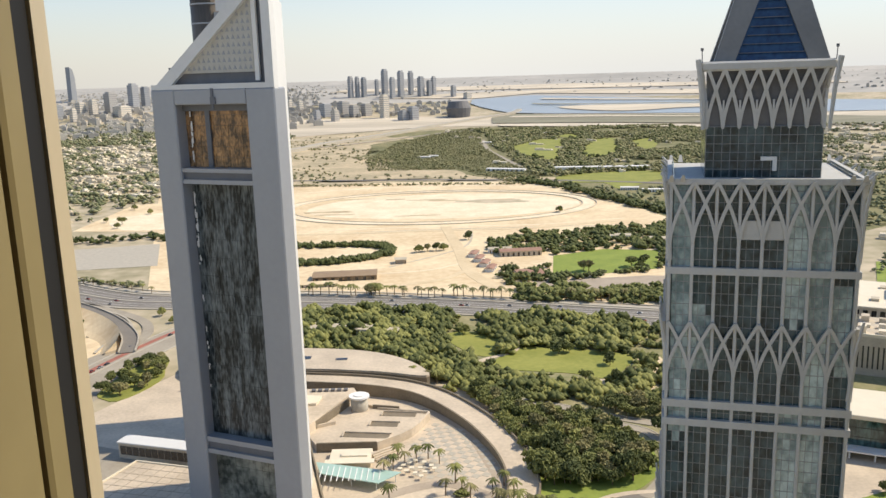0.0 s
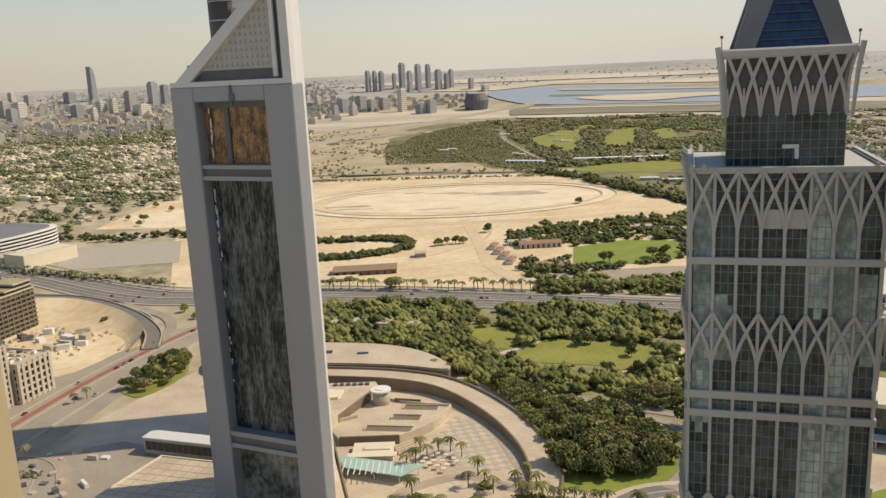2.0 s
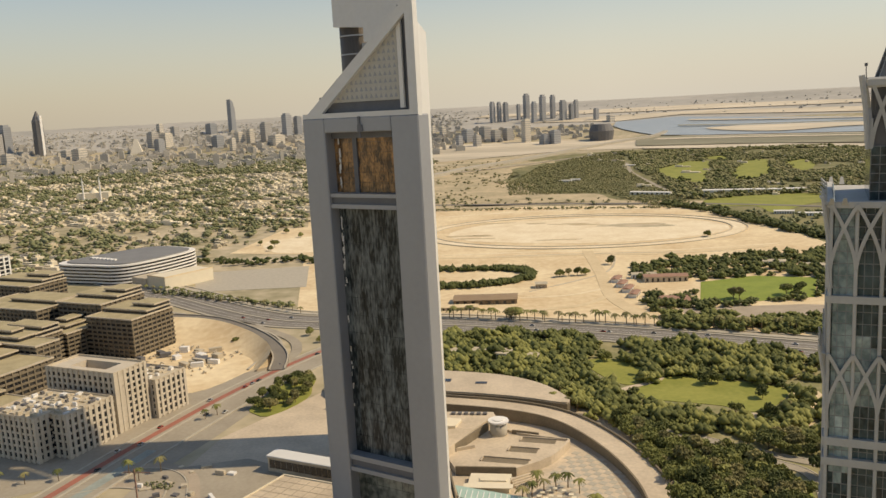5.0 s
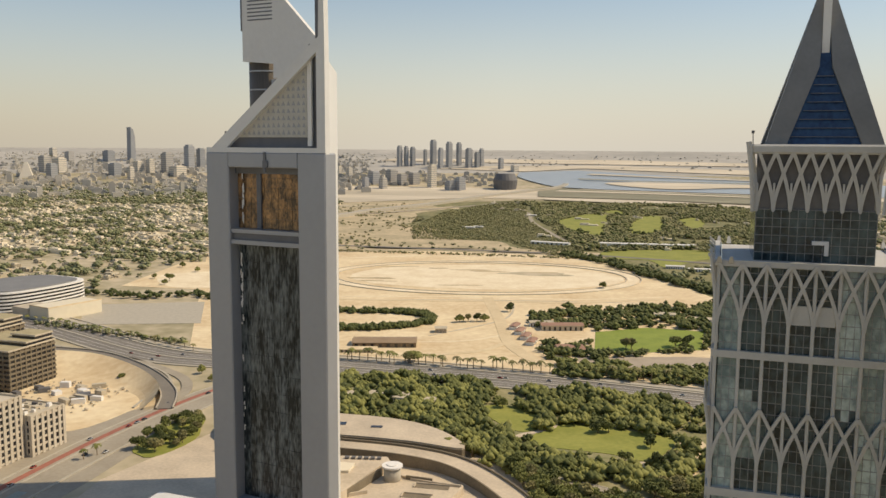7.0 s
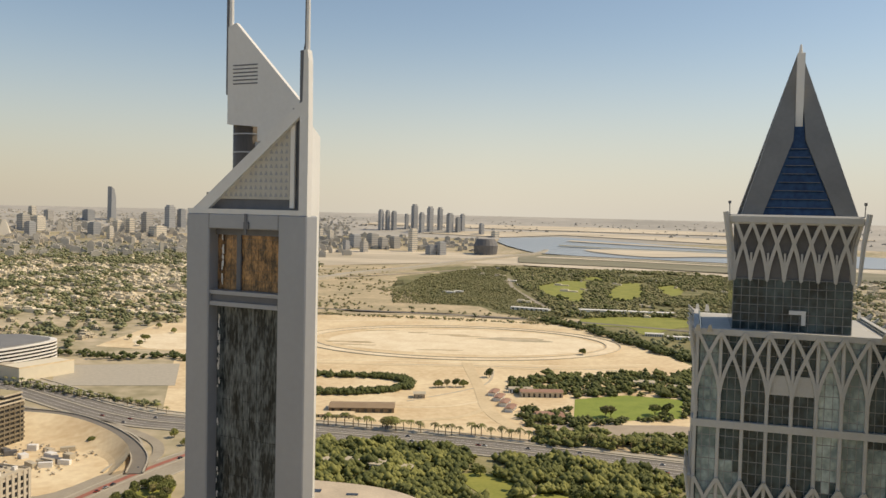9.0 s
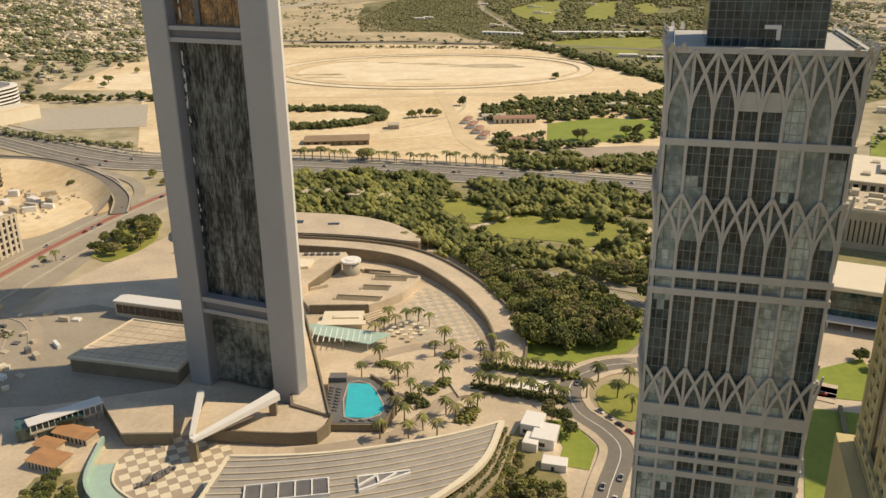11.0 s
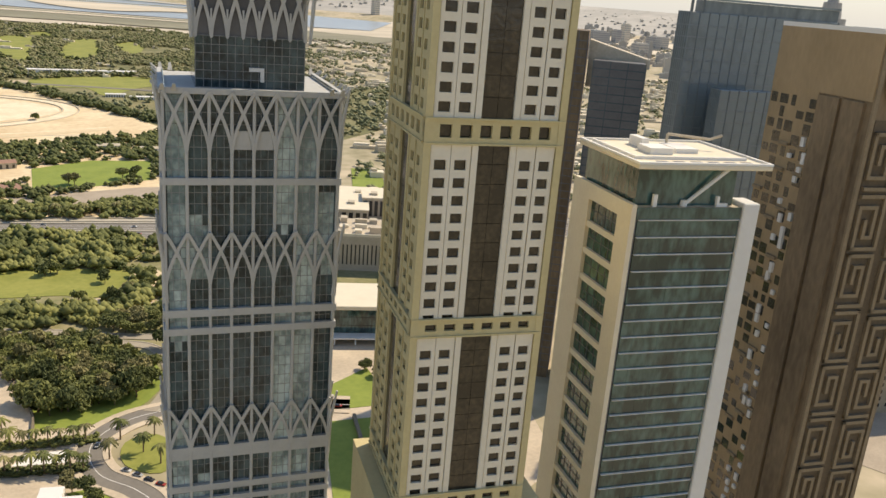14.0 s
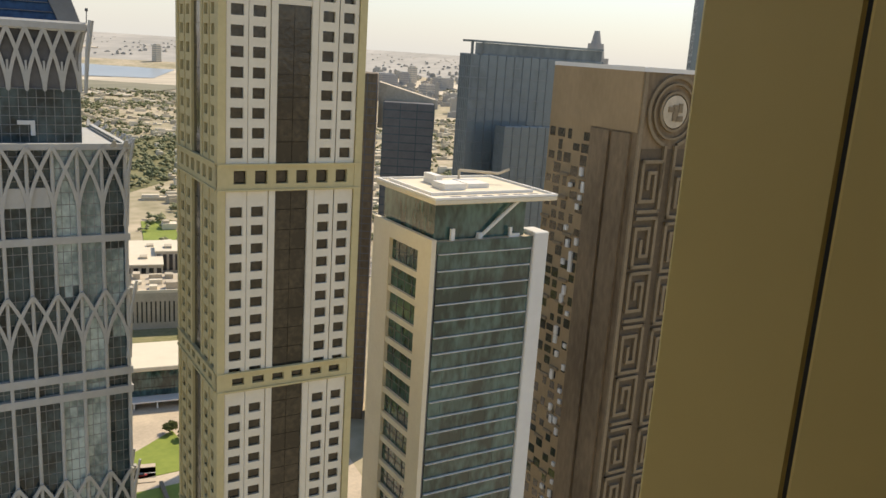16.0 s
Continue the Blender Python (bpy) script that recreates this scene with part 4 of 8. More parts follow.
    for m, yy in ((Matrix.Translation((0, 7.2, 0)), 0), (Matrix.Translation((a, 30.3 + 7.2, 0)) @ Matrix.Rotation(radians(-90), 4, 'Z'), 1), (Matrix.Translation((b, -a + 7.2, 0)) @ Matrix.Rotation(radians(90), 4, 'Z'), 1)):
        arcs(a, b - a, n, 187.2, 199.4, 0.3, m, 1.2)
        bm = boxes(*[(a + i * (b - a) / n - 0.2, a + i * (b - a) / n + 0.2, -0.4, 0.1, 187, 193) for i in range(n + 1)])
        bm.transform(m)
        part("crown_rib", bm, RIB, t)
    part("crown_void", boxes((a + 1.2, b - 1.2, 8.3, 29, 187.6, 198.8)), WINDOW_DARK, t, "dark loggia behind the crown")
    part("cornice", bevel_box(5.4, 31.6, 5.6, 31.8, 199.0, 201.0, 0.4), RIB, t, "grey stone cornice")
    for cx, s in ((5.6, -1), (31.4, 1)):
        bm = bmesh.new()
        tube(bm, [Vector((cx - s * 0.5, 6, 187)), Vector((cx, 5.8, 195)), Vector((cx + s * 0.8, 5.4, 201.5))], lambda f: 0.35 + 0.25 * f, 5)
        part("corner_leaf", bm, RIB, t, "flared grey corner fin")
        bm = bmesh.new()
        tube(bm, [Vector((cx, 6, 200.8)), Vector((cx + s * 0.1, 6, 203.2))], 0.1, 5)
        cyl(bm, cx + s * 0.1, 6, 203.2, 203.8, 0.3, 0.3, 8)
        part("roof_lamp", bm, ALU_DARK, t, "small roof lamp on a stick")
    # pyramid: four leaning corner plates with blue glass between
    x0, x1, y0, y1, zb, za = 8.2, 30.4, 7.8, 30.0, 201.0, 237.4
    cx, cy = 19.3, 18.9
    bm = bmesh.new()
    base = [bm.verts.new(c) for c in ((x0 + 0.6, y0 + 0.6, zb), (x1 - 0.6, y0 + 0.6, zb), (x1 - 0.6, y1 - 0.6, zb), (x0 + 0.6, y1 - 0.6, zb))]
    top = bm.verts.new((cx, cy, za - 3))
    bm.faces.new(base[::-1])
    for i in range(4):
        bm.faces.new((base[i], base[(i + 1) % 4], top))
    part("pyramid_glass", bm, BLUE_GLASS, t, "dark blue sloping glass")

    def leaning(f, zz, y_in=0.0):
        """A point of the front slope: f across, zz up."""
        s = (zz - zb) / (za - zb)
        return Vector((x0 + (cx - x0) * s + f * (x1 - x0) * (1 - s), y0 + (cy - y0) * s + y_in, zz))

    def plate(pts, m):
        bm = bmesh.new()
        lo = [bm.verts.new(leaning(*q, -0.15)) for q in pts]
        hi = [bm.verts.new(leaning(*q, 0.6)) for q in pts]
        k = len(pts)
        bm.faces.new(lo)
        bm.faces.new(hi[::-1])
        for i in range(k):
            bm.faces.new((lo[i], lo[(i + 1) % k], hi[(i + 1) % k], hi[i]))
        bm.transform(m)
        return bm

    zi = 217.0
    for k in range(4):
        m = Matrix.Translation((cx, cy, 0)) @ Matrix.Rotation(radians(90 * k), 4, 'Z') @ Matrix.Translation((-cx, -cy, 0))
        part("pyramid_plate", plate([(0, zb), (0.18, zb), (0.40, zi), (0.40, zi), (0.42, 234), (0.12, 236.2), (0, 235)], m), RIB_DARK, t, "grey sloping corner plate")
        part("pyramid_plate", plate([(1, zb), (1, 236.6), (0.6, 236.2), (0.58, 234), (0.6, zi), (0.82, zb)], m), RIB_DARK, t, "grey sloping corner plate")
        bars = bmesh.new()
        for j in range(8):
            zz = 202.5 + j * 1.8
            g = 0.18 + 0.22 * (zz - zb) / (zi - zb)
            p0, p1 = leaning(g, zz, 0.15), leaning(1 - g, zz, 0.15)
            box(bars, p0.x, p1.x, p0.y, p0.y + 0.3, zz, zz + 0.14)
        bars.transform(m)
        part("glazing_bar", bars, ALU_DARK, t)
    part("slot_light", boxes((18.5, 20.0, 14.4, 15.6, 217.2, 235.8)), WHITE, t, "white upright slot at the peak")
    bm = bmesh.new()
    cyl(bm, 19.3, 17, 235.8, 238.0, 0.5, 0.2, 8)
    part("finial", bm, WHITE, t)


lattice_tower()


# ---- ochre tower with square windows ----
def ochre_tower():
    t = thing("skyscraper", "ochre stone tower with cream panels and square windows", "skyscraper", frame_at(82.1, 125.5, -17))
    X0, X1, D = -1.1, 26.4, 29.6
    rng = random.Random(5)
    part("body", boxes((X0 + 1.0, X1 - 1.0, 1.0, D - 1.0, 0, 214)), BROWN_GLASS, t, "brown inner wall behind the openings")
    cols = ((1.2, 3.5), (5.1, 7.4), (17.9, 20.2), (21.9, 24.1))
    w = 2.3
    tiers = [(178.3, 212.6, 8, 204.7), (139.2, 173.7, 10, 169.7), (99.9, 135.6, 10, 131.6), (40, 96.0, 0, 0)]
    bands = [(173.7, 178.3), (135.6, 139.2), (96.3, 99.9)]

    def face(m, dim, cols, glass, mats, x0, x1):
        pane, panel, strip = mats
        win_mesh = mesh("window", boxes((-w / 2 * dim, w / 2 * dim, 0.5, 0.75, -0.95, 0.95)), BROWN_GLASS)
        sill_mesh = mesh("window_sill", boxes((-w / 2 * dim - 0.1, w / 2 * dim + 0.1, -0.02, 0.5, -1.12, -0.95)), pane)
        place = lambda o: setattr(o, "matrix_basis", m @ o.matrix_basis)
        # corner piers
        for a, b in ((x0, cols[0][0] - 0.9), (cols[-1][1] + 0.9, x1)):
            bm = boxes((a, b, -0.35, 1.2, 0, 213.5))
            bm.transform(m)
            part("corner_pier", bm, BEIGE, t, "plain ochre corner pier")
        for zb0, zb1 in bands:
            bm = boxes((x0, x1, -0.25, 1.1, zb0, zb0 + 1.1), (x0, x1, -0.25, 1.1, zb1 - 1.1, zb1), (x0 + 0.1, x1 - 0.1, -0.6, 0.2, zb0 - 0.2, zb0 + 0.15), (x0 + 0.1, x1 - 0.1, -0.6, 0.2, zb1 - 0.2, zb1 + 0.15))
            n = 6
            span = (x1 - x0 - 4.2) / n
            xs = [x0 + 2.1 + span * (i + 0.5) for i in range(n)]
            edge = x0
            for c in xs:
                box(bm, edge, c - 1.15 * dim, -0.25, 1.1, zb0 + 1.1, zb1 - 1.1)
                edge = c + 1.15 * dim
            box(bm, edge, x1, -0.25, 1.1, zb0 + 1.1, zb1 - 1.1)
            bm.transform(m)
            part("band", bm, BEIGE, t, "ochre storey band with square windows")
            for c in xs:
                o = shared("window", win_mesh, t, (c, 0, (zb0 + zb1) / 2))
                place(o)
        for lo, hi, rows, ztop in tiers:
            if not rows:
                continue
            n_rows = rows
            for a, b in cols:
                c = (a + b) / 2
                pw0, pw1 = a - 0.75, b + 0.75
                bm = boxes((pw0, a, 0, 1.0, lo, hi), (b, pw1, 0, 1.0, lo, hi))
                zprev = lo
                pitch = 3.48 if lo > 170 else (3.40 if lo > 130 else 3.48)
                zs = [ztop - pitch * k for k in range(n_rows)][::-1]
                for zc in zs:
                    box(bm, a, b, 0, 1.0, zprev, zc - 0.95)
                    zprev = zc + 0.95
                    o = shared("window", win_mesh, t, (c, 0, zc))
                    place(o)
                    o = shared("window_sill", sill_mesh, t, (c, 0, zc))
                    place(o)
                if lo > 170:
                    box(bm, a, b, 0, 1.0, zprev, 207.2)
                    box(bm, a, b, 0, 1.0, 212.0, hi)
                else:
                    box(bm, a, b, 0, 1.0, zprev, hi)
                bm.transform(m)
                part("panel", bm, panel, t, "cream wall panel column")
            # grooves and ochre strips between the columns
            bm = bmesh.new()
            edges = [c for ab in cols for c in ab]
            for a, b in ((cols[0][1] + 0.85, cols[1][0] - 0.85), (cols[2][1] + 0.85, cols[3][0] - 0.85)):
                box(bm, a - 0.02, b + 0.02, 0.25, 1.0, lo, hi)
            for a in (cols[0][0] - 0.82, cols[1][1] + 0.82, cols[2][0] - 0.82, cols[3][1] + 0.82):
                box(bm, a - 0.14, a + 0.14, 0.3, 1.0, lo, hi)
            bm.transform(m)
            part("groove", bm, BEIGE, t)
            g0, g1 = glass
            bm = boxes((cols[1][1] + 0.9, g0, -0.15, 1.0, lo, hi), (g1, cols[2][0] - 0.9, -0.15, 1.0, lo, hi))
            bm.transform(m)
            part("panel", bm, panel, t)
            top = 206.2 if lo > 170 else hi
            n = int((top - lo) / 3.5)
            dz = (top - lo) / n
            pm = mesh("pane", boxes((0.04, (g1 - g0) / 2 - 0.04, 0.35, 0.6, 0.05, dz - 0.05)), strip)
            for k in range(n):
                for h in range(2):
                    o = shared("pane", pm, t, (g0 + h * (g1 - g0) / 2, 0, lo + k * dz))
                    o.rotation_euler = (rng.uniform(-0.008, 0.008), 0, rng.uniform(-0.008, 0.008))
                    place(o)
            if lo > 170:
                mid = (g0 + g1) / 2
                bm = boxes((g0, g1, 0, 1.0, 206.2, 207.2), (mid - 0.5, mid + 0.5, 0, 1.0, 207.2, 212.4), (g0, g1, 0, 1.0, 212.0, 212.6))
                bm.transform(m)
                part("panel", bm, panel, t)

    face(Matrix(), 1.0, cols, (9.5, 15.8), (CREAM_PANEL, CREAM_PANEL, BROWN_GLASS), X0, X1)
    side = Matrix.Translation((X0 + 0.36, D, 0)) @ Matrix.Rotation(radians(-90), 4, 'Z')
    scols = ((2.6, 4.9), (7.2, 9.5), (19.9, 22.2), (24.5, 26.8))
    face(side, 1.0, scols, (11.6, 17.8), (BEIGE, BEIGE, BROWN_GLASS), 0.4, D - 0.6)
    part("side_wall", boxes((X1 - 1.0, X1, 1.2, D, 0, 213)), BEIGE, t, "plain ochre side wall")
    part("cornice", bevel_box(X0 - 1.3, X1 + 1.3, -1.4, D + 1, 212.9, 214.8, 0.4), BEIGE, t, "projecting ochre cornice")
    part("attic", boxes((X0 + 1, X1 - 1, 1, D - 1, 214.8, 224)), BEIGE, t, "set-back ochre attic storey")
    am = mesh("window", boxes((-1.15, 1.15, 0.6, 0.98, 0, 4.6)), BROWN_GLASS)
    for i in range(6):
        shared("window", am, t, (2.2 + i * 4.3, 0, 217))
    part("podium", boxes((X0 - 3.4, X1 + 4.6, -1.5, D + 2, 0, 95.5)), BEIGE, t, "wider ochre base")
    pm = mesh("window", boxes((-1.1, 1.1, -1.56, -1.4, 0, 2.4)), BROWN_GLASS)
    for j in range(6):
        for i in range(8):
            shared("window", pm, t, (-2 + i * 4.2, 0, 90 - j * 4.4))


ochre_tower()


# ---- cream and green glass office tower ----
def green_tower():
    t = thing("office_tower", "cream office tower with sea-green glass and bright flat roof", "office tower", frame_at(136.8, 124.5, -17))
    W, D = 32.6, 30.0
    part("core", boxes((1.2, W - 1, 1.2, D - 1, 0, 157)), SLATE, t)
    part("pier", bevel_box(28.2, W, -0.4, 6, 0, 158.6, 0.25), ALU_PALE, t, "pale grey corner pier")
    part("corner_strip", boxes((0.0, 1.2, 0.3, 1.4, 0, 157.4)), SLATE, t, "dark corner glazing")
    z = 154.70
    pm = mesh("pane", boxes((0.015, 26.6 / 8 - 0.015, 0.4, 0.7, 0.03, 4.02)), GREEN_GLASS)
    rng = random.Random(8)
    fin = mesh("floor_fin", boxes((1.6, 27.8, -0.2, 0.4, 0.0, 0.17)), ALU_PALE)
    while z > 30:
        for i in range(8):
            o = shared("pane", pm, t, (1.5 + i * 26.6 / 8, 0, z - 4.06))
            o.rotation_euler = (rng.uniform(-0.008, 0.008), 0, rng.uniform(-0.008, 0.008))
        shared("floor_fin", fin, t, (0, 0, z - 0.1))
        z -= 4.06
    part("parapet_glass", boxes((1.0, 28, 0.1, 0.3, 154.80, 157.6)), GREEN_GLASS, t, "green glass parapet")
    # left side: two cream piers with slanting sills between
    part("side_pier", boxes((-0.5, 0.7, 0.0, 6.2, 0, 158.2)), CREAM, t, "cream side pier")
    part("side_pier", boxes((-0.5, 0.7, 20.9, D, 0, 158.2)), CREAM, t, "cream side pier")
    part("side_head", boxes((-0.5, 0.7, 6.2, 20.9, 154.4, 158.2)), CREAM, t)
    z = 154.4
    sill = mesh("sill", slab_xz([(6.2, -1.5), (20.9, -1.5), (20.9, 0), (6.2, 0)], -0.7, 0.5).copy(), CREAM)
    sill.transform(Matrix.Translation((0.2, 0, 0)) @ Matrix.Rotation(radians(90), 4, 'Z'))
    glass = mesh("window", boxes((0.55, 0.8, 6.2, 20.9, -5.4, 0)), GREEN_GLASS)
    bar = mesh("glazing_bar", boxes((0.42, 0.6, 6.2, 20.9, -2.75, -2.6)), SLATE)
    upright = mesh("glazing_bar", boxes((0.42, 0.6, -0.08, 0.08, -5.4, 0)), SLATE)
    while z > 25:
        shared("window", glass, t, (0, 0, z))
        shared("glazing_bar", bar, t, (0, 0, z))
        for y in (9.9, 13.6, 17.3):
            shared("glazing_bar", upright, t, (0, y, z))
        shared("sill", sill, t, (0, 0, z - 5.4))
        z -= 6.85
    part("penthouse", boxes((1.2, 26.6, 2.2, 27.8, 157, 166.6)), GREEN_GLASS, t, "set-back green glass penthouse")
    part("terrace", boxes((0.5, W, 0.5, D, 157, 157.6)), ROOF, t)
    bm = bevel_box(-1.2, 33.2, -1.6, 28.4, 166.6, 167.7, 0.2)
    part("roof_slab", bm, CREAM, t, "cream overhanging roof slab")
    part("roof_rim", boxes((-1.2, 33.2, -1.6, -0.9, 167.7, 168.2), (-1.2, 33.2, 27.8, 28.4, 167.7, 168.2), (-1.2, -0.6, -0.9, 27.8, 167.7, 168.2), (32.6, 33.2, -0.9, 27.8, 167.7, 168.2), (1, 30, 4.2, 4.7, 167.7, 168.4), (1, 1.5, 4.7, 26, 167.7, 168.4)), WHITE, t)
    slots = boxes(*[(5 + i * 4.4, 7.8 + i * 4.4, 0.4, 2.6, 167.72, 167.76) for i in range(6)])
    part("roof_slots", slots, SLATE, t, "row of dark roof slots")
    part("roof_plant", boxes((8, 14, 10, 16, 167.7, 169.2), (16, 22, 12, 20, 167.7, 168.8), (10, 12, 18, 24, 167.7, 170)), WHITE, t, "white roof machinery")
    bm = bmesh.new()
    tube(bm, [Vector((18, 20, 171)), Vector((28, 17, 170.4)), Vector((31, 16.5, 171.5))], 0.4, 6)
    tube(bm, [Vector((18, 20, 167.6)), Vector((18, 20, 171))], 0.35, 6)
    part("crane_arm", bm, CONCRETE, t, "roof cleaning crane arm")
    bm = bmesh.new()
    tube(bm, [Vector((13.5, 1.6, 158)), Vector((23.0, 0.6, 166.4))], 0.45, 8)
    cyl(bm, 13.4, 1.8, 157, 159, 1.0, 0.7, 8)
    part("strut", bm, ALU_PALE, t, "leaning pale roof strut")
    part("vent", boxes((5, 6, 0.8, 1.5, 157.6, 160.4), (21.5, 24.5, 0.8, 1.5, 157.6, 158.4), (21.5, 22.2, 0.8, 1.5, 158.4, 160)), WHITE, t)


green_tower()


# ---- brown tower with maze relief ----
def maze_tower():
    t = thing("skyscraper", "brown tower with maze relief and round medallion", "skyscraper", frame_at(209.6, 116.9, -17))
    W, D, H = 25.2, 39.4, 198.2
    part("body", boxes((0, W, 0, D, 0, H)), MAZE, t)
    part("edge_strip", boxes((0.0, 1.2, -0.7, 0, 0, H), (W - 1.2, W, -0.7, 0, 0, H)), MAZE_PALE, t)
    part("roof_rim", boxes((-0.4, W + 0.4, -0.4, 0.6, H, H + 1.2), (-0.4, 0.6, 0.6, D, H, H + 1.2), (W - 0.6, W + 0.4, 0.6, D, H, H + 1.2)), WHITE, t, "pale roof rim")
    for r0, r1 in ((9.2, 10.2), (7.4, 8.0), (5.0, 5.7)):
        bm, rows = bmesh.new(), []
        gap = 0.27 if r0 > 9 else 0.0
        for k in range(41):
            a = -math.pi / 2 + gap + (2 * math.pi - 2 * gap) * k / 40
            rows.append([bm.verts.new((12.6 + r * math.cos(a), y, 187.6 + r * math.sin(a))) for r, y in ((r0, 0), (r0, -0.8), (r1, -0.8), (r1, 0))])
        for u, v in zip(rows, rows[1:]):
            for j in range(3):
                bm.faces.new((u[j], u[j + 1], v[j + 1], v[j]))
        part("medallion_ring", bm, MAZE_PALE, t, "raised round ring")
    bm = bmesh.new()
    m = Matrix.Translation((12.6, -0.4, 187.6)) @ Matrix.Rotation(radians(90), 4, 'X')
    cyl(bm, 0, 0, -0.4, 0.4, 4.6, sides=32)
    bm.transform(m)
    part("medallion", bm, CONCRETE, t, "pale round disc")
    bm = boxes((11.6, 13.6, -1.1, -0.7, 185, 189.5), (9.8, 12.0, -1.1, -0.7, 187.5, 189), (13, 15.6, -1.1, -0.7, 184.9, 186.4), (13.8, 15.2, -1.1, -0.7, 187.4, 190))
    part("emblem", bm, MAZE_PALE, t)
    # Dark field and paler bars put the shade of the relief into colour.
    part("recess", boxes((2.0, W - 2.0, -0.12, 0.0, 40, 177)), MAZE_SHADE, t, "flat maze field darkened as relief shade")
    bars = [(10.1, 11.1, 166, 178), (14.1, 15.1, 166, 178)]
    # a running key pattern in two mirrored columns, the second one half a step lower
    key = ((2.4, 3.4, -11.4, 0), (2.4, 10.9, -1.0, 0), (2.4, 8.6, -12.4, -11.4), (7.6, 8.6, -11.4, -4.2), (5.0, 8.6, -4.2, -3.2), (5.0, 6.0, -8.6, -4.2), (10.0, 11.0, -15.4, -1.0), (2.4, 11.0, -15.4, -14.4))
    for side in (0, 1):
        z = 174.0 - side * 2.0
        while z > 58:
            flip = int(z / 16.4) % 2
            for x0, x1, lo, hi in key:
                if flip:
                    lo, hi = -15.4 - hi, -15.4 - lo
                u, v = (x0, x1) if side == 0 else (W - x1, W - x0)
                if z + hi < 176:
                    bars.append((u, v, z + lo, z + hi))
            z -= 16.4
    for x0, x1, z0, z1 in bars:
        part("relief_bar", boxes((x0, x1, -1.0, -0.12, z0, z1)), MAZE_PALE, t)
    # openings and air conditioners on the left side
    rng = random.Random(3)
    # Tan stone here is lightened, so bounce light on this side is painted.
    part("upper_wall", boxes((-0.3, 0.0, 0, D, 181.5, H)), TAN_STONE, t, "plain tan stone below the roof")
    part("side_field", boxes((-0.15, 0.0, 19.5, D, 0, 181.5)), TAN_STONE, t, "tan stone field with openings")
    wm = mesh("window", boxes((-0.22, 0.2, -1.5, 1.5, -1.35, 1.35)), WINDOW_DARK)
    bal = mesh("balcony", boxes((-0.9, -0.15, -2.0, 2.0, -0.4, 0.5)), MAZE_PALE)
    ac = mesh("air_conditioner", boxes((-0.9, -0.15, -0.7, 0.7, -0.6, 0.9)), ALU_PALE)
    z, row = 178.0, 0
    while z > 40:
        for k, y in enumerate((21.2, 25.2, 29.4, 33.4, 37.2)):
            if (row + k) % 2 == 0 or rng.random() < 0.35:
                shared("window", wm, t, (0, y + rng.uniform(-0.5, 0.5), z), 0, (1, rng.uniform(0.6, 1.15), rng.uniform(0.8, 1.2)))
            elif rng.random() < 0.4:
                shared("balcony", bal, t, (0, y, z - 1.4))
            if z < 168 and k in (0, 1) and rng.random() < 0.5:
                shared("air_conditioner", ac, t, (0, y + rng.uniform(-1.4, 1.4), z - rng.uniform(-1, 1)), 0, (1, 1, rng.uniform(0.8, 2.2)))
        z -= 3.7
        row += 1
    part("side_pilaster", boxes((-0.8, 0, 2.2, 9.5, 0, 181)), MAZE, t, "flat brown marble pilaster")
    part("side_pilaster", boxes((-0.8, 0, 11, 19, 0, 181)), MAZE, t, "flat brown marble pilaster")
    part("annex", boxes((W, W + 6.5, 5, D, 0, 178)), MAZE, t, "lower brown side wing")


maze_tower()


# ---- hazy towers further back ----
def slab_tower(name, label, x, y, deg, w, d, h, material, bar, step=4.0, cols=8, cap=0.0):
    t = thing(name, label, "office tower", frame_at(x, y, deg))
    part("body", bevel_box(0, w, 0, d, 0, h, 0.3), material, t)
    band = mesh("floor_band", boxes((-0.12, w + 0.12, -0.12, d, 0, 0.5)), bar)
    z = 6.0
    while z < h - 2:
        shared("floor_band", band, t, (0, 0, z))
        z += step
    up = mesh("upright", boxes((-0.2, 0.2, -0.2, 0.2, 4, h)), bar)
    for i in range(cols + 1):
        shared("upright", up, t, (i * w / cols, 0, 0))
    for i in range(1, 7):
        shared("upright", up, t, (0, i * d / 6, 0))
    if cap:
        part("roof_box", boxes((w * 0.2, w * 0.8, d * 0.2, d * 0.8, h, h + cap)), bar, t)
    return t


b = slab_tower("office_tower", "slate-blue glass office slab with open frame corner", 250.6, 214.8, -17, 66, 8, 200, HAZE_BLUE, SLAB_BAR, 4.2, 16)
part("corner_frame", boxes((0, 0.8, 0, 0.8, 200, 205), (5, 5.6, 0, 0.8, 200, 205), (0, 66, 0, 0.8, 204.4, 205.2), (6, 66, 0.9, 7, 200, 204.3), (0, 0.8, 0.8, 7, 204.4, 205.2)), HAZE_BLUE, b, "open roof frame")
slab_tower("office_tower", "lower slate-blue glass block", 256, 200, -17, 24, 6, 173.5, HAZE_BLUE, SLAB_BAR, 4.2, 6)
dark = slab_tower("office_tower", "dark slate tower with a tan slanted crown", 290.2, 303.6, -17 - 28, 25, 24, 174, SLATE, HAZE_BLUE, 4.0, 3)
part("crown", slab_xz([(-3, 160), (26, 160), (26, 175.5), (-3, 183)], 12, 25), CONCRETE, dark, "tan slanted stone crown")
slab_tower("office_tower", "narrow brown tower behind the ochre one", 283, 322, -17 - 28, 14, 24, 187, MAZE, SLATE, 4.0, 3)
slab_tower("office_tower", "tall hazy blue glass tower", 541, 268, -60, 40, 40, 268, HAZE_BLUE, SLAB_BAR, 4.6, 8)
t = thing("office_tower", "far pale rounded tower with a crown", "office tower", Matrix.Translation((421, 268, 0)))
bm = bmesh.new()
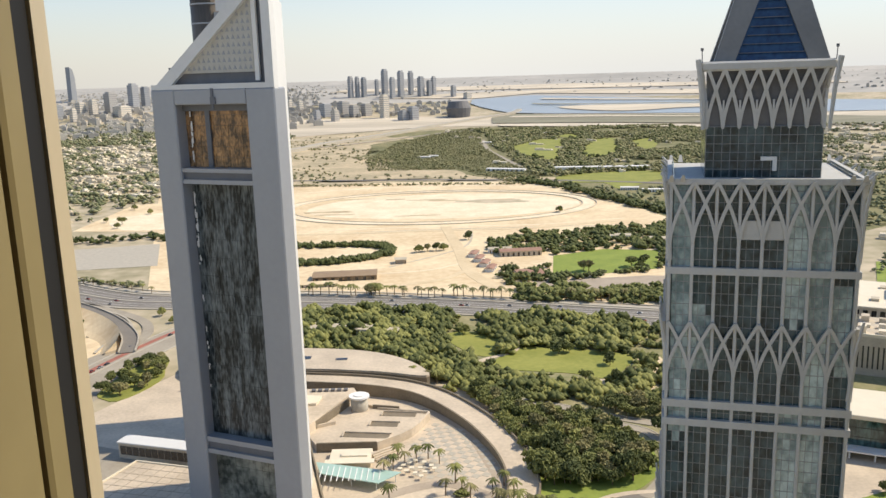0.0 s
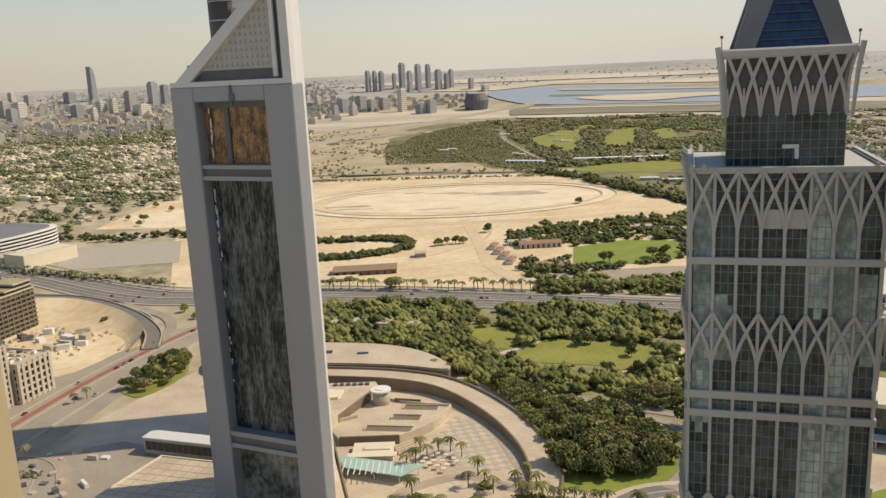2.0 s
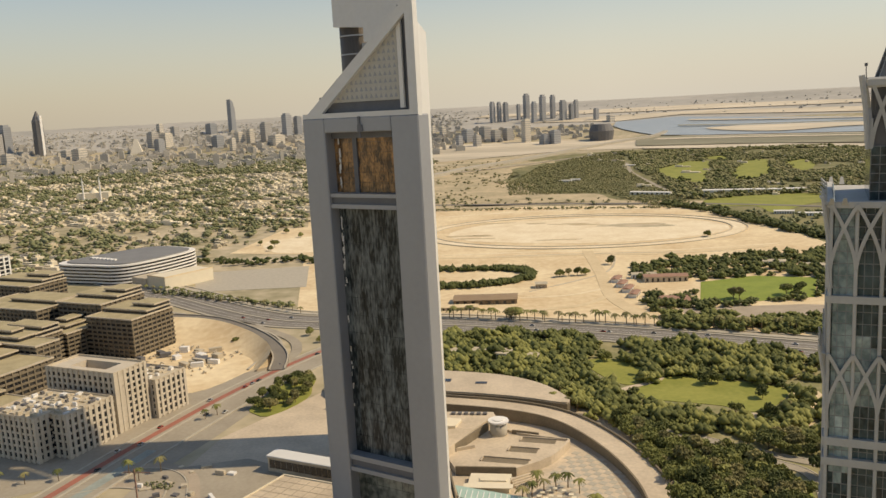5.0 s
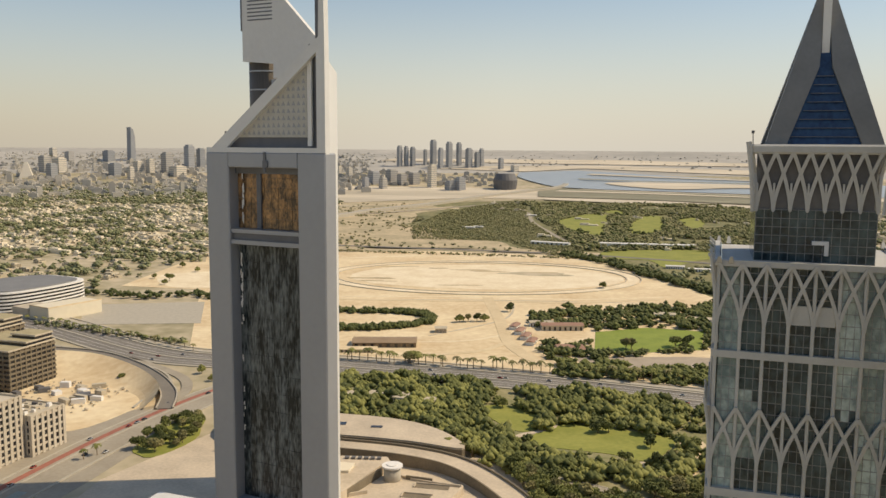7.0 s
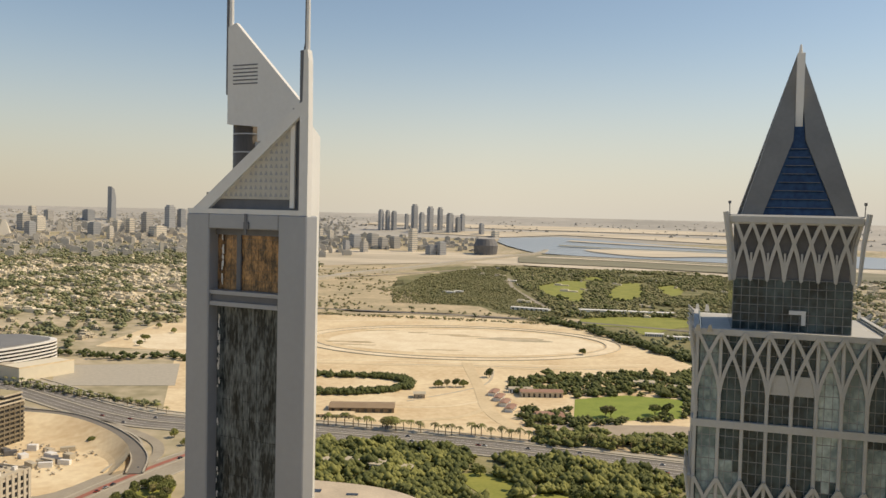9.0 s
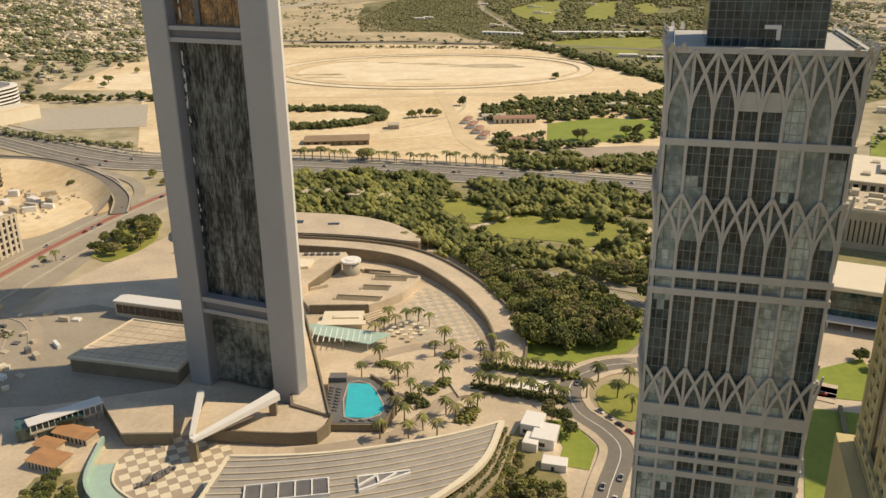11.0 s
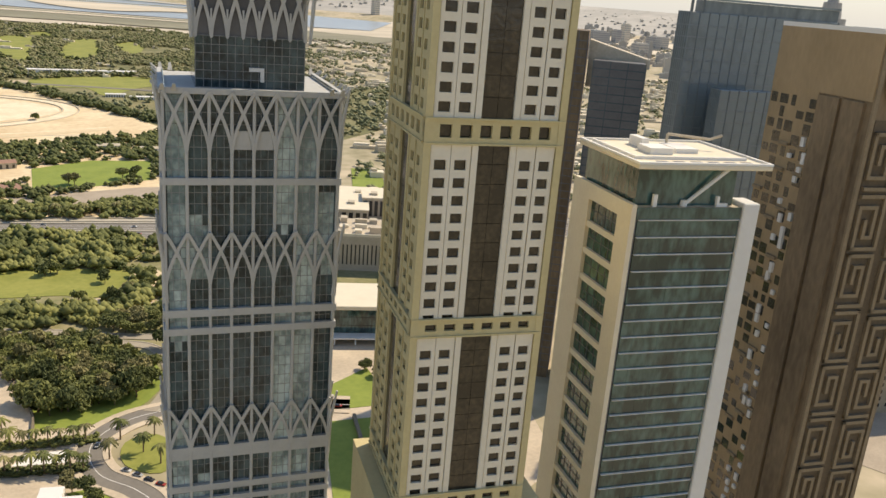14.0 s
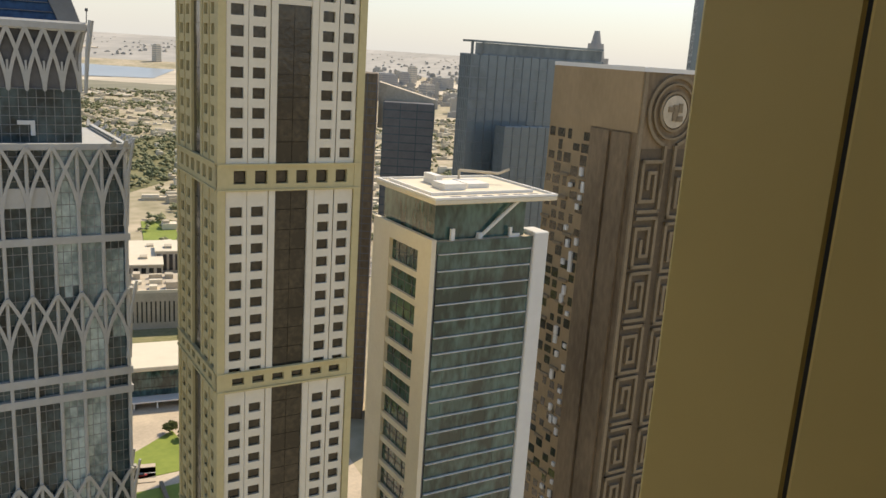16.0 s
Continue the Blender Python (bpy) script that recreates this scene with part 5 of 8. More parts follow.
cyl(bm, 0, 0, 0, 202, 9, 8, 16)
cyl(bm, 0, 0, 202, 210, 5.5, 4.5, 16)
cyl(bm, 0, 0, 210, 217, 3, 1.5, 12)
part("body", bm, CITY, t)


# ---- trees and palms ----
def clump_crown(seed, radius, height, lobes, clumps, size):
    """Leaf clumps gathered round several limbs, with gaps between."""
    rng = random.Random(seed)
    centres = [Vector((rng.uniform(-0.55, 0.55) * radius, rng.uniform(-0.55, 0.55) * radius, height * rng.uniform(0.3, 0.75))) for _ in range(lobes)]
    centres[0] = Vector((0, 0, height * 0.62))
    bm = bmesh.new()
    for i in range(clumps):
        c = centres[i % lobes]
        d = Vector((rng.gauss(0, 1), rng.gauss(0, 1), rng.gauss(0.25, 0.8))).normalized()
        p = c + Vector((d.x, d.y, d.z * 0.75)) * radius * rng.uniform(0.38, 0.62)
        p.z = max(p.z, height * 0.12)
        s = size * rng.uniform(0.6, 1.35)
        m = Matrix.Translation(p) @ Euler((rng.uniform(0, 6), rng.uniform(0, 6), rng.uniform(0, 6))).to_matrix().to_4x4()
        v = [bm.verts.new(m @ Vector(q)) for q in ((s, 0, 0), (-s * 0.8, s * 0.5, 0), (-s * 0.6, -s * 0.9, 0.1 * s), (0.1 * s, 0.1 * s, s * 0.6), (0, -0.1 * s, -s * 0.45))]
        for f in ((0, 1, 3), (1, 2, 3), (2, 0, 3), (1, 0, 4), (2, 1, 4), (0, 2, 4)):
            bm.faces.new([v[j] for j in f])
    return bm


def limbs(seed, height, r):
    rng = random.Random(seed)
    bm = bmesh.new()
    tube(bm, [Vector((0, 0, -0.3)), Vector((0.1, 0, height * 0.3)), Vector((0.15, 0.1, height * 0.6))], lambda s: r * (1 - 0.6 * s), 6)
    for k in range(4):
        a = k * 1.6 + rng.random()
        tube(bm, [Vector((0.1, 0, height * 0.3)), Vector((math.cos(a) * height * 0.15, math.sin(a) * height * 0.15, height * 0.5)), Vector((math.cos(a) * height * 0.28, math.sin(a) * height * 0.28, height * 0.66))], lambda s: r * 0.5 * (1 - 0.7 * s), 4)
    return bm


CROWNS = []
for k, mm in enumerate((CANOPY[0], CANOPY[1], CANOPY[0], CANOPY[2], CANOPY[1])):
    CROWNS.append(mesh("crown", clump_crown(30 + k, 4.6, 6.4, 5 + k % 3, 230, 1.0), mm))
TRUNKS = [mesh("trunk", limbs(k, 7.0, 0.32), BARK) for k in range(2)]
TREE_LABELS = ["broad dark-green garden tree with an uneven crown", "mid-green leafy tree with spreading limbs", "broad dark-green garden tree with an uneven crown", "dry olive-green tree with a thin crown", "mid-green leafy tree with spreading limbs"]


def tree(x, y, s, rng, z=0.0, kind=None, group="park trees"):
    k = rng.randrange(5) if kind is None else kind
    t = thing("tree", TREE_LABELS[k], "tree", Matrix.Translation((x, y, z)) @ Matrix.Rotation(rng.uniform(0, 6.28), 4, 'Z') @ Matrix.Diagonal((s, s, s * rng.uniform(0.85, 1.15), 1)), group)
    shared("trunk", TRUNKS[k % 2], t, (0, 0, 0))
    shared("crown", CROWNS[k], t, (0, 0, 2.0))


def palm_crown(seed):
    rng = random.Random(seed)
    bm = bmesh.new()
    for k in range(16):
        a, up = k * 2.4 + rng.uniform(-0.2, 0.2), rng.uniform(-0.2, 1.0)
        d, w = Vector((math.cos(a), math.sin(a), 0)), Vector((-math.sin(a), math.cos(a), 0))
        prev = None
        for j in range(5):
            f = j / 4
            c = d * (3.3 * f) + Vector((0, 0, 7.6 + up * 1.6 * f - 2.4 * f * f))
            ww = w * (0.5 * math.sin(math.pi * (0.12 + 0.86 * f)))
            row = [bm.verts.new(c + ww - Vector((0, 0, 0.2 * f))), bm.verts.new(c + Vector((0, 0, 0.16))), bm.verts.new(c - ww - Vector((0, 0, 0.2 * f)))]
            if prev:
                bm.faces.new((prev[0], prev[1], row[1], row[0]))
                bm.faces.new((prev[1], prev[2], row[2], row[1]))
            prev = row
    return bm


PALM_TOPS = [mesh("fronds", palm_crown(k), CANOPY[1 + k % 2]) for k in range(3)]
_b = bmesh.new()
tube(_b, [Vector((0, 0, -0.3)), Vector((0.1, 0, 4)), Vector((0, 0.1, 7.8))], lambda s: 0.3 - 0.08 * s, 7)
PALM_TRUNK = mesh("trunk", _b, BARK)


def palm(x, y, s, rng, z=0.0):
    t = thing("palm_tree", "date palm with a tall bare trunk and arching fronds", "palm tree", Matrix.Translation((x, y, z)) @ Matrix.Rotation(rng.uniform(0, 6.28), 4, 'Z') @ Matrix.Diagonal((s, s, s, 1)), "date palms")
    shared("trunk", PALM_TRUNK, t, (0, 0, 0))
    shared("fronds", rng.choice(PALM_TOPS), t, (0, 0, 0))


def inside(poly, x, y):
    hit = False
    for (x0, y0), (x1, y1) in zip(poly, poly[1:] + poly[:1]):
        if (y0 > y) != (y1 > y) and x < (x1 - x0) * (y - y0) / (y1 - y0) + x0:
            hit = not hit
    return hit


def near_line(pts, x, y, d):
    p = Vector((x, y))
    for a, b in zip(pts, pts[1:]):
        a, b = Vector(a), Vector(b)
        f = max(0.0, min(1.0, (p - a).dot(b - a) / (b - a).length_squared))
        if (a + (b - a) * f - p).length < d:
            return True
    return False


def scatter(poly, count, gap, seed, avoid=(), clump=0.0):
    """Random places in a polygon, a gap apart, outside of other polygons."""
    rng = random.Random(seed)
    xs, ys = [q[0] for q in poly], [q[1] for q in poly]
    out, tries = [], 0
    grid = {}
    while len(out) < count and tries < count * 30:
        tries += 1
        x, y = rng.uniform(min(xs), max(xs)), rng.uniform(min(ys), max(ys))
        if not inside(poly, x, y) or any(inside(a, x, y) for a in avoid):
            continue
        if clump and noise.noise(Vector((x / 150, y / 210, 1.0))) * clump + noise.noise(Vector((x / 45, y / 60, 5.0))) * clump * 0.6 + rng.uniform(-0.25, 0.25) < 0:
            continue
        k = (int(x // gap), int(y // gap))
        if any((x - u) ** 2 + (y - v) ** 2 < gap * gap for i in (-1, 0, 1) for j in (-1, 0, 1) for u, v in grid.get((k[0] + i, k[1] + j), ())):
            continue
        grid.setdefault(k, []).append((x, y))
        out.append((x, y))
    return out


def crowd(name, label, places, lo, hi, material, seed, flat=0.75, pieces=7):
    """Crowns of far trees joined into one mass of leaf clumps."""
    rng = np.random.default_rng(seed)
    octa = np.array([[1, 0, 0], [-1, 0, 0], [0, 1, 0], [0, -1, 0], [0, 0, 1], [0, 0, -0.6]], float)
    tri = np.array([[0, 2, 4], [2, 1, 4], [1, 3, 4], [3, 0, 4], [2, 0, 5], [1, 2, 5], [3, 1, 5], [0, 3, 5]])
    P = np.repeat(np.array([far(*q) if len(q) == 2 else tuple(q) for q in places]), pieces, axis=0)
    n = len(P)
    r = np.repeat(rng.uniform(lo, hi, len(places)), pieces)
    off = rng.normal(0, 1, (n, 3)) * np.array([0.46, 0.46, 0.22]) * r[:, None]
    off[:, 2] += 0.62 * r
    s = r * rng.uniform(0.32, 0.72, n)
    a = rng.uniform(0, 6.28, n)
    v = octa[None] * (1 + rng.uniform(-0.35, 0.35, (n, 6, 1))) * s[:, None, None]
    x = v[..., 0] * np.cos(a)[:, None] - v[..., 1] * np.sin(a)[:, None]
    y = v[..., 0] * np.sin(a)[:, None] + v[..., 1] * np.cos(a)[:, None]
    V = np.stack([x, y, v[..., 2] * flat], -1) + (P + off)[:, None, :]
    F = (tri[None] + np.arange(n)[:, None, None] * 6).reshape(-1, 3)
    me = bpy.data.meshes.new(name)
    me.from_pydata(V.reshape(-1, 3), [], F)
    me.materials.append(material)
    me.polygons.foreach_set("use_smooth", [True] * len(me.polygons))
    return tagged(new(name, me), label, "trees", "", "stuff")


rng = random.Random(77)
palm_places = []


def ahead(poly, reach):
    """A polygon and its copies drawn towards the viewing room, which trees must leave open."""
    return [[(x * k, y * k) for x, y in poly] for k in (1.0, 1 - reach / 2, 1 - reach)]


OPEN_PARK = ahead(LAWN_A, 0.035) + ahead(LAWN_B, 0.03)
PARK = [(-128, 600), (-118, 715), (40, 682), (200, 632), (320, 590), (300, 470), (150, 440), (110, 380), (60, 372), (45, 400), (48, 440), (20, 495), (-5, 525), (-40, 575)]
park_places = [q for q in scatter(PARK, 560, 6.0, 3, OPEN_PARK, 0.5) if not any(near_line(r, q[0] * 1.006, q[1] * 1.006, 6.0) for r in PARK_ROADS)]
park_places.sort(key=lambda q: q[1])
for x, y in park_places[:90]:
    tree(x, y, rng.uniform(0.7, 1.3), rng)
for k in range(3):
    crowd("park_trees", "dense olive-green park trees", park_places[90 + k::3], 2.8, 6.8, CANOPY[(0, 1, 1)[k]], 90 + k, 0.9, 28)
for x, y in scatter(smooth_line([(44, 380), (50, 420), (78, 446), (98, 428), (98, 395), (76, 376)], 4, True), 46, 6.0, 5):
    tree(x, y, rng.uniform(1.0, 1.5), rng)
for x, y in scatter([(18, 500), (44, 486), (58, 470), (98, 448), (112, 436), (96, 446), (62, 446), (46, 436), (42, 412), (33, 440)], 60, 5.0, 143):
    if not any(near_line(r, x, y, 5) for r in PARK_ROADS):
        tree(x, y, rng.uniform(0.8, 1.25), rng)
for x, y in ((84, 578), (88, 576), (80, 574), (112, 548), (120, 519), (90, 518), (14, 628), (134, 528), (140, 545), (110, 512)):
    tree(x, y, rng.uniform(0.8, 1.1), rng)
for x, y in scatter([(-232, 505), (-205, 520), (-198, 575), (-215, 590), (-230, 560)], 24, 6.0, 6):
    tree(x, y, rng.uniform(0.7, 1.1), rng, group="verge trees")
for x, y in scatter([(-34, 545), (12, 566), (30, 535), (22, 505), (-4, 512)], 18, 6.0, 141):
    palm_places.append((x, y))
# tree belt beyond the highway and the grove round the stables
BELT = [(62, 722), (200, 690), (330, 650), (340, 700), (215, 742), (70, 765)]
for k in range(2):
    crowd("belt_trees", "thick tree belt beyond the highway", scatter(BELT, 190, 5.5, 7)[k::2], 3.6, 6.2, CANOPY[k], 95 + k, 0.8, 22)
PITCH = [(104, 798), (218, 826), (244, 918), (180, 932), (118, 905)]
GROVE = [(52, 780), (105, 775), (190, 812), (300, 840), (330, 1080), (230, 1060), (100, 1030), (48, 985), (62, 880)]
for k in range(2):
    crowd("grove_trees", "grove of dark trees round the stables", scatter(GROVE, 300, 6.5, 8, (PITCH, [(40, 840), (120, 850), (120, 925), (40, 925)]))[k::2], 3.6, 6.6, CANOPY[k], 97 + k, 0.8, 20)
for x, y in ((140, 822), (146, 826), (192, 838), (200, 832), (206, 845), (-71, 752), (-66, 760), (168, 1192), (30, 1010), (-1, 950), (-10, 948), (-20, 945), (-30, 942)):
    tree(x, y, rng.uniform(1.0, 1.5), rng, group="grove trees")
# horseshoe hedge of trees on the sand field
hs = smooth_line([(-205, 880), (-150, 893), (-100, 905), (-66, 935), (-72, 975), (-110, 990), (-190, 985)], 14)
crowd("hedge_trees", "clipped horseshoe hedge of trees on the sand", [(q.x + rng.uniform(-4, 4), q.y + rng.uniform(-6, 6)) for q in hs for _ in range(3)], 3, 5.2, CANOPY[0], 99, 0.9, 16)
for x, y in scatter([(-330, 660), (-180, 665), (-120, 722), (-260, 722)], 10, 9, 9):
    tree(x, y, rng.uniform(0.6, 0.9), rng, group="verge trees")
# date palms
for i in range(50):
    f = i / 49
    palm(-150 + 330 * f + rng.uniform(-3, 3), 768 - 62 * f + rng.uniform(-3, 3), rng.uniform(1.05, 1.6), rng)
for i in range(9):
    palm(22 + i * 4.8, 359 - i * 1.3, rng.uniform(1.0, 1.3), rng)
    palm(18 + i * 4.6, 340 - i * 1.8, rng.uniform(1.0, 1.3), rng)
for x, y in ((5, 375), (-3, 372), (9, 366), (-14, 336), (-20, 344), (-22, 350), (-10, 330), (1, 346), (12, 318), (6, 312), (16, 322), (-30, 366), (-24, 404), (-18, 408), (-12, 412), (-30, 400), (66, 330), (80, 330), (84, 318), (88, 342), (74, 345), (-20, 318), (-16, 312), (-24, 332), (20, 372), (26, 380), (30, 368), (-38, 352), (-16, 352), (-8, 306), (-14, 300), (-2, 300), (-26, 300), (2, 318), (-34, 392), (-28, 412), (-6, 406), (2, 384)):
    palm(x, y, rng.uniform(1.0, 1.35), rng)
for i in range(20):
    f = i / 19
    palm(-520 + 235 * f, 880 - 122 * f + rng.uniform(-3, 3) + 28, rng.uniform(0.9, 1.2), rng)
for x, y in ((-262, 415), (-252, 408), (-245, 420), (-300, 405), (-318, 400), (-332, 396), (-255, 500), (-250, 508), (-345, 402), (-360, 408)):
    palm(x, y, rng.uniform(0.9, 1.2), rng)

for x, y in palm_places:
    palm(x, y, rng.uniform(0.9, 1.3), rng)

# far woods
WOOD = [(185, 1640), (172, 1830), (142, 2350), (150, 2840), (90, 3080), (800, 2980), (960, 2450), (780, 1720), (580, 1510), (240, 1610)]
THICKET = [(-159, 1800), (-185, 2080), (-133, 2542), (8, 2942), (80, 3099), (134, 2837), (110, 2352), (155, 1818), (196, 1700), (177, 1500), (122, 1549), (34, 1790)]
FIELD = [(232, 1628), (408, 1668), (460, 1580), (375, 1505), (304, 1410), (291, 1503), (229, 1522)]
GREENS = ([(191, 2291), (303, 2533), (362, 2499), (320, 2260), (299, 2131), (270, 1938), (218, 2000)], [(343, 2065), (440, 2448), (512, 2471), (449, 2128), (361, 1958)], [(530, 2362), (610, 2449), (590, 2290), (520, 2100)], [(330, 2620), (420, 2700), (430, 2560)])
OPEN_WOOD = [q for g in GREENS for q in ahead(g, 0.045)] + ahead(FIELD, 0.06)
crowd("woodland", "wide mass of olive-green trees beyond the racetrack", scatter(WOOD, 3900, 9.5, 12, OPEN_WOOD, 0.6), 4, 8, BUSH, 1, 0.75, 8)
crowd("woodland", "darker trees between the far lawns", [q for q in scatter(WOOD, 620, 12, 114, [g for g in GREENS] + [FIELD], 0.9)], 5, 9, CANOPY[0], 115, 0.75, 9)
crowd("thicket", "low olive scrub thicket beyond the racetrack", scatter(THICKET, 7000, 6.0, 12), 1.8, 3.8, BUSH, 116, 0.6, 4)
crowd("thicket", "taller trees in the scrub thicket", scatter(THICKET, 420, 14, 117, (), 0.7), 3.5, 6, BUSH, 118, 0.7, 8)
crowd("hedgerow", "dark scrub row behind the racetrack", [(-420 + i * 4.5 + random.Random(i).uniform(-3, 3), 1596 - i * 0.62 + random.Random(i + 900).uniform(-9, 9)) for i in range(136)], 2.0, 4.2, BUSH, 119, 0.8, 7)
belt = smooth_line([(140, 1556), (185, 1490), (225, 1390), (262, 1280), (300, 1190), (330, 1120)], 16)
crowd("tree_belt", "dark tree belt curving round the sand track", [(q.x + random.Random(i).uniform(-4, 22), q.y + random.Random(i + 500).uniform(-8, 8)) for i, q in enumerate(belt * 2)], 5, 8, CANOPY[0], 2, 0.8, 10)
crowd("scrub_trees", "green trees among low houses beside the track", scatter([(330, 1080), (450, 960), (900, 1260), (900, 1480), (260, 1580), (240, 1450)], 420, 12, 13, ahead(FIELD, 0.06)), 4, 8, WOODS, 8, 0.8, 8)
crowd("shrubs", "scattered scrub on the dry sandy plain", scatter([(-680, 1700), (-160, 1650), (-190, 2300), (-250, 2900), (-680, 2900)], 520, 9, 17, (), 0.9), 2, 5, BUSH, 9)
crowd("shrubs", "scattered scrub on the sandy verge", scatter([(-700, 1560), (-100, 1620), (200, 1570), (120, 1680), (-600, 1800)], 130, 14, 14), 2, 5, WOODS, 3)
VILLAS = [(-1900, 1500), (-900, 1000), (-640, 1120), (-520, 1120), (-300, 1080), (-290, 1560), (-430, 1800), (-520, 3000), (-1200, 3600), (-3000, 3400), (-3300, 2600)]
SANDLOT = [(-520, 1150), (-330, 1120), (-320, 1420), (-520, 1400)]
crowd("garden_trees", "countless garden trees among the villas", scatter(VILLAS, 6000, 8.5, 15, (SANDLOT,), 0.75), 4.5, 10.5, WOODS, 4, 0.7, 8)
crowd("hedge_trees", "dark row of trees behind the parking lot", [(-540 + i * 7.5, 1062 + 12 * math.sin(i * 0.4) + (i % 3) * 7) for i in range(34)], 5, 8, CANOPY[0], 5)
crowd("verge_shrubs", "row of dusty trees between parking lot and highway", [(-500 + i * 5.5, 888 - i * 2.2 + (i % 3) * 4) for i in range(36)], 3, 5, WOODS, 6)
RVILLA = [(500, 900), (330, 700), (420, 620), (900, 500), (1900, 900), (2200, 1700), (1500, 1650), (800, 1460)]
crowd("garden_trees", "garden trees among houses and sandy plots", scatter(RVILLA, 1200, 11.0, 16, (), 1.0), 4, 8, WOODS, 7)
crowd("garden_trees", "hazy trees in far districts", scatter([(1800, 900), (2600, 700), (4200, 2600), (3000, 3300)], 900, 18.0, 18), 5, 9, FAR_TREES, 17)
drape(SANDLOT, 0.35, SAND, "sand_lot", "bare orange sand lot with a few trees", "sand")
for x, y in scatter(SANDLOT, 9, 30, 19):
    tree(x, y, rng.uniform(0.9, 1.3), rng, group="lot trees")
drape(smooth_line([(-500, 1250), (-420, 1300), (-350, 1260), (-360, 1160), (-450, 1150)], 4, True), 0.5, TRACK, "sand_lot", "paler bare sand in the lot", "sand")


# ---- houses ----
def villa_mesh(seed):
    r = random.Random(seed)
    w, d, h = r.uniform(10, 24), r.uniform(8, 14), r.uniform(3.4, 6)
    body = mesh("walls", boxes((-w / 2, w / 2, -d / 2, d / 2, 0, h)), VILLA)
    upper = mesh("upper_floor", boxes((-w / 2 + 1, w / 6, -d / 2 + 1, d / 4, h, h + 2.2)), VILLA)
    wing = mesh("wing", boxes((w / 2, w / 2 + 4, -d / 4, d / 2, 0, h * 0.55)), VILLA)
    win = bmesh.new()
    for j in range(2):
        for i in range(4):
            x = -w / 2 + w * (i + 0.5) / 4
            box(win, x - 0.8, x + 0.8, -d / 2 - 0.06, -d / 2 + 0.1, 1 + j * h / 2, 2.6 + j * h / 2)
            y = -d / 2 + d * (i + 0.5) / 4
            box(win, w / 2 - 0.1, w / 2 + 0.06, y - 0.7, y + 0.7, 1 + j * h / 2, 2.6 + j * h / 2)
    return body, upper, wing, mesh("window", win, WINDOW_DARK)


VM = [villa_mesh(k) for k in range(6)]


def villa(x, y, r):
    pieces = r.choice(VM)
    t = thing("villa", "flat-roofed cream villa among garden trees", "house", Matrix.Translation((x, y, 0)) @ Matrix.Rotation(radians(-15 + r.choice((0, 90, 180, 270)) + r.uniform(-8, 8)), 4, 'Z'), "cream villas")
    for nm, me in zip(("main_block", "upper_floor", "wing", "window_row"), pieces):
        shared(nm, me, t, (0, 0, 0))


rng = random.Random(9)
near_villas = scatter([(-1100, 1350), (-700, 1120), (-530, 1130), (-530, 1420), (-300, 1450), (-330, 1700), (-1000, 1900)], 110, 22.0, 23)
for x, y in near_villas:
    villa(x, y, rng)


def house_field(name, label, places, seed, hi=9.0, material=VILLA):
    """Far houses: stepped blocks joined into one mass."""
    r = random.Random(seed)
    bm = bmesh.new()
    for x, y in places:
        X, Y, Z = far(x, y)
        k = math.hypot(X, Y) / math.hypot(x, y)
        m = Matrix.Translation((X, Y, Z - 0.5)) @ Matrix.Rotation(radians(-15 + r.uniform(-12, 12)), 4, 'Z') @ Matrix.Scale(k, 4)
        w, d, h = r.choice((r.uniform(8, 18), r.uniform(18, 46))), r.uniform(7, 15), r.uniform(3, hi)
        box(bm, -w / 2, w / 2, -d / 2, d / 2, 0, h, m)
        box(bm, -w / 2 + 1, 0, -d / 4, d / 2 - 1, h, h + 2.6, m)
        if r.random() < 0.5:
            box(bm, w / 2, w / 2 + 4, -d / 3, d / 3, 0, h * 0.6, m)
    ob = solid(name, bm, material, label, "houses", "stuff")
    return ob


house_field("villa_district", "dense pale villas between garden trees", scatter([(-2000, 1560), (-1000, 1500), (-560, 1440), (-330, 1700), (-520, 2900), (-1200, 3500), (-2900, 3300), (-3200, 2600)], 1700, 16.0, 24, (), -0.9), 24, 7.5)
house_field("house_district", "low houses on sandy plots", scatter(RVILLA, 420, 24.0, 25), 25)
house_field("house_district", "far hazy low houses", scatter([(1700, 1000), (2600, 700), (4200, 2600), (3000, 3300)], 700, 25.0, 28), 28, 14, HAZED_HOUSE)
MIXED = [(600, 1500), (900, 1480), (1500, 1650), (1900, 2500), (950, 3000), (960, 2450), (780, 1720)]
crowd("garden_trees", "trees among pale houses and sandy plots", scatter(MIXED, 900, 11.0, 31, (), 0.8), 4.5, 9, WOODS, 31)
house_field("house_district", "pale houses and sandy plots between trees", scatter(MIXED, 330, 24.0, 32), 32, 8)
NEAR_LEFT = [(-1900, 1300), (-1150, 860), (-930, 960), (-740, 1010), (-700, 1130), (-1000, 1200), (-1800, 1600)]
crowd("garden_trees", "dusty garden trees behind the office blocks", scatter(NEAR_LEFT, 520, 9.0, 33, (), 0.7), 4, 9, WOODS, 33)
house_field("house_district", "pale low houses behind the office blocks", scatter(NEAR_LEFT, 260, 17.0, 34), 34, 8)
house_field("villa_district", "white villas in rows among the garden trees", [(x + 9 * math.sin(x * 0.05 + k), 1480 + k * 62 + (-x - 400) * 0.12 + 6 * math.sin(x)) for k in range(15) for x in range(-1250 - k * 40, -470 + k * 3, 31) if (x * 7 + k * 13) % 5], 35, 7)
EAST = [(680, 380), (950, 180), (2400, 300), (2600, 1000), (900, 560)]
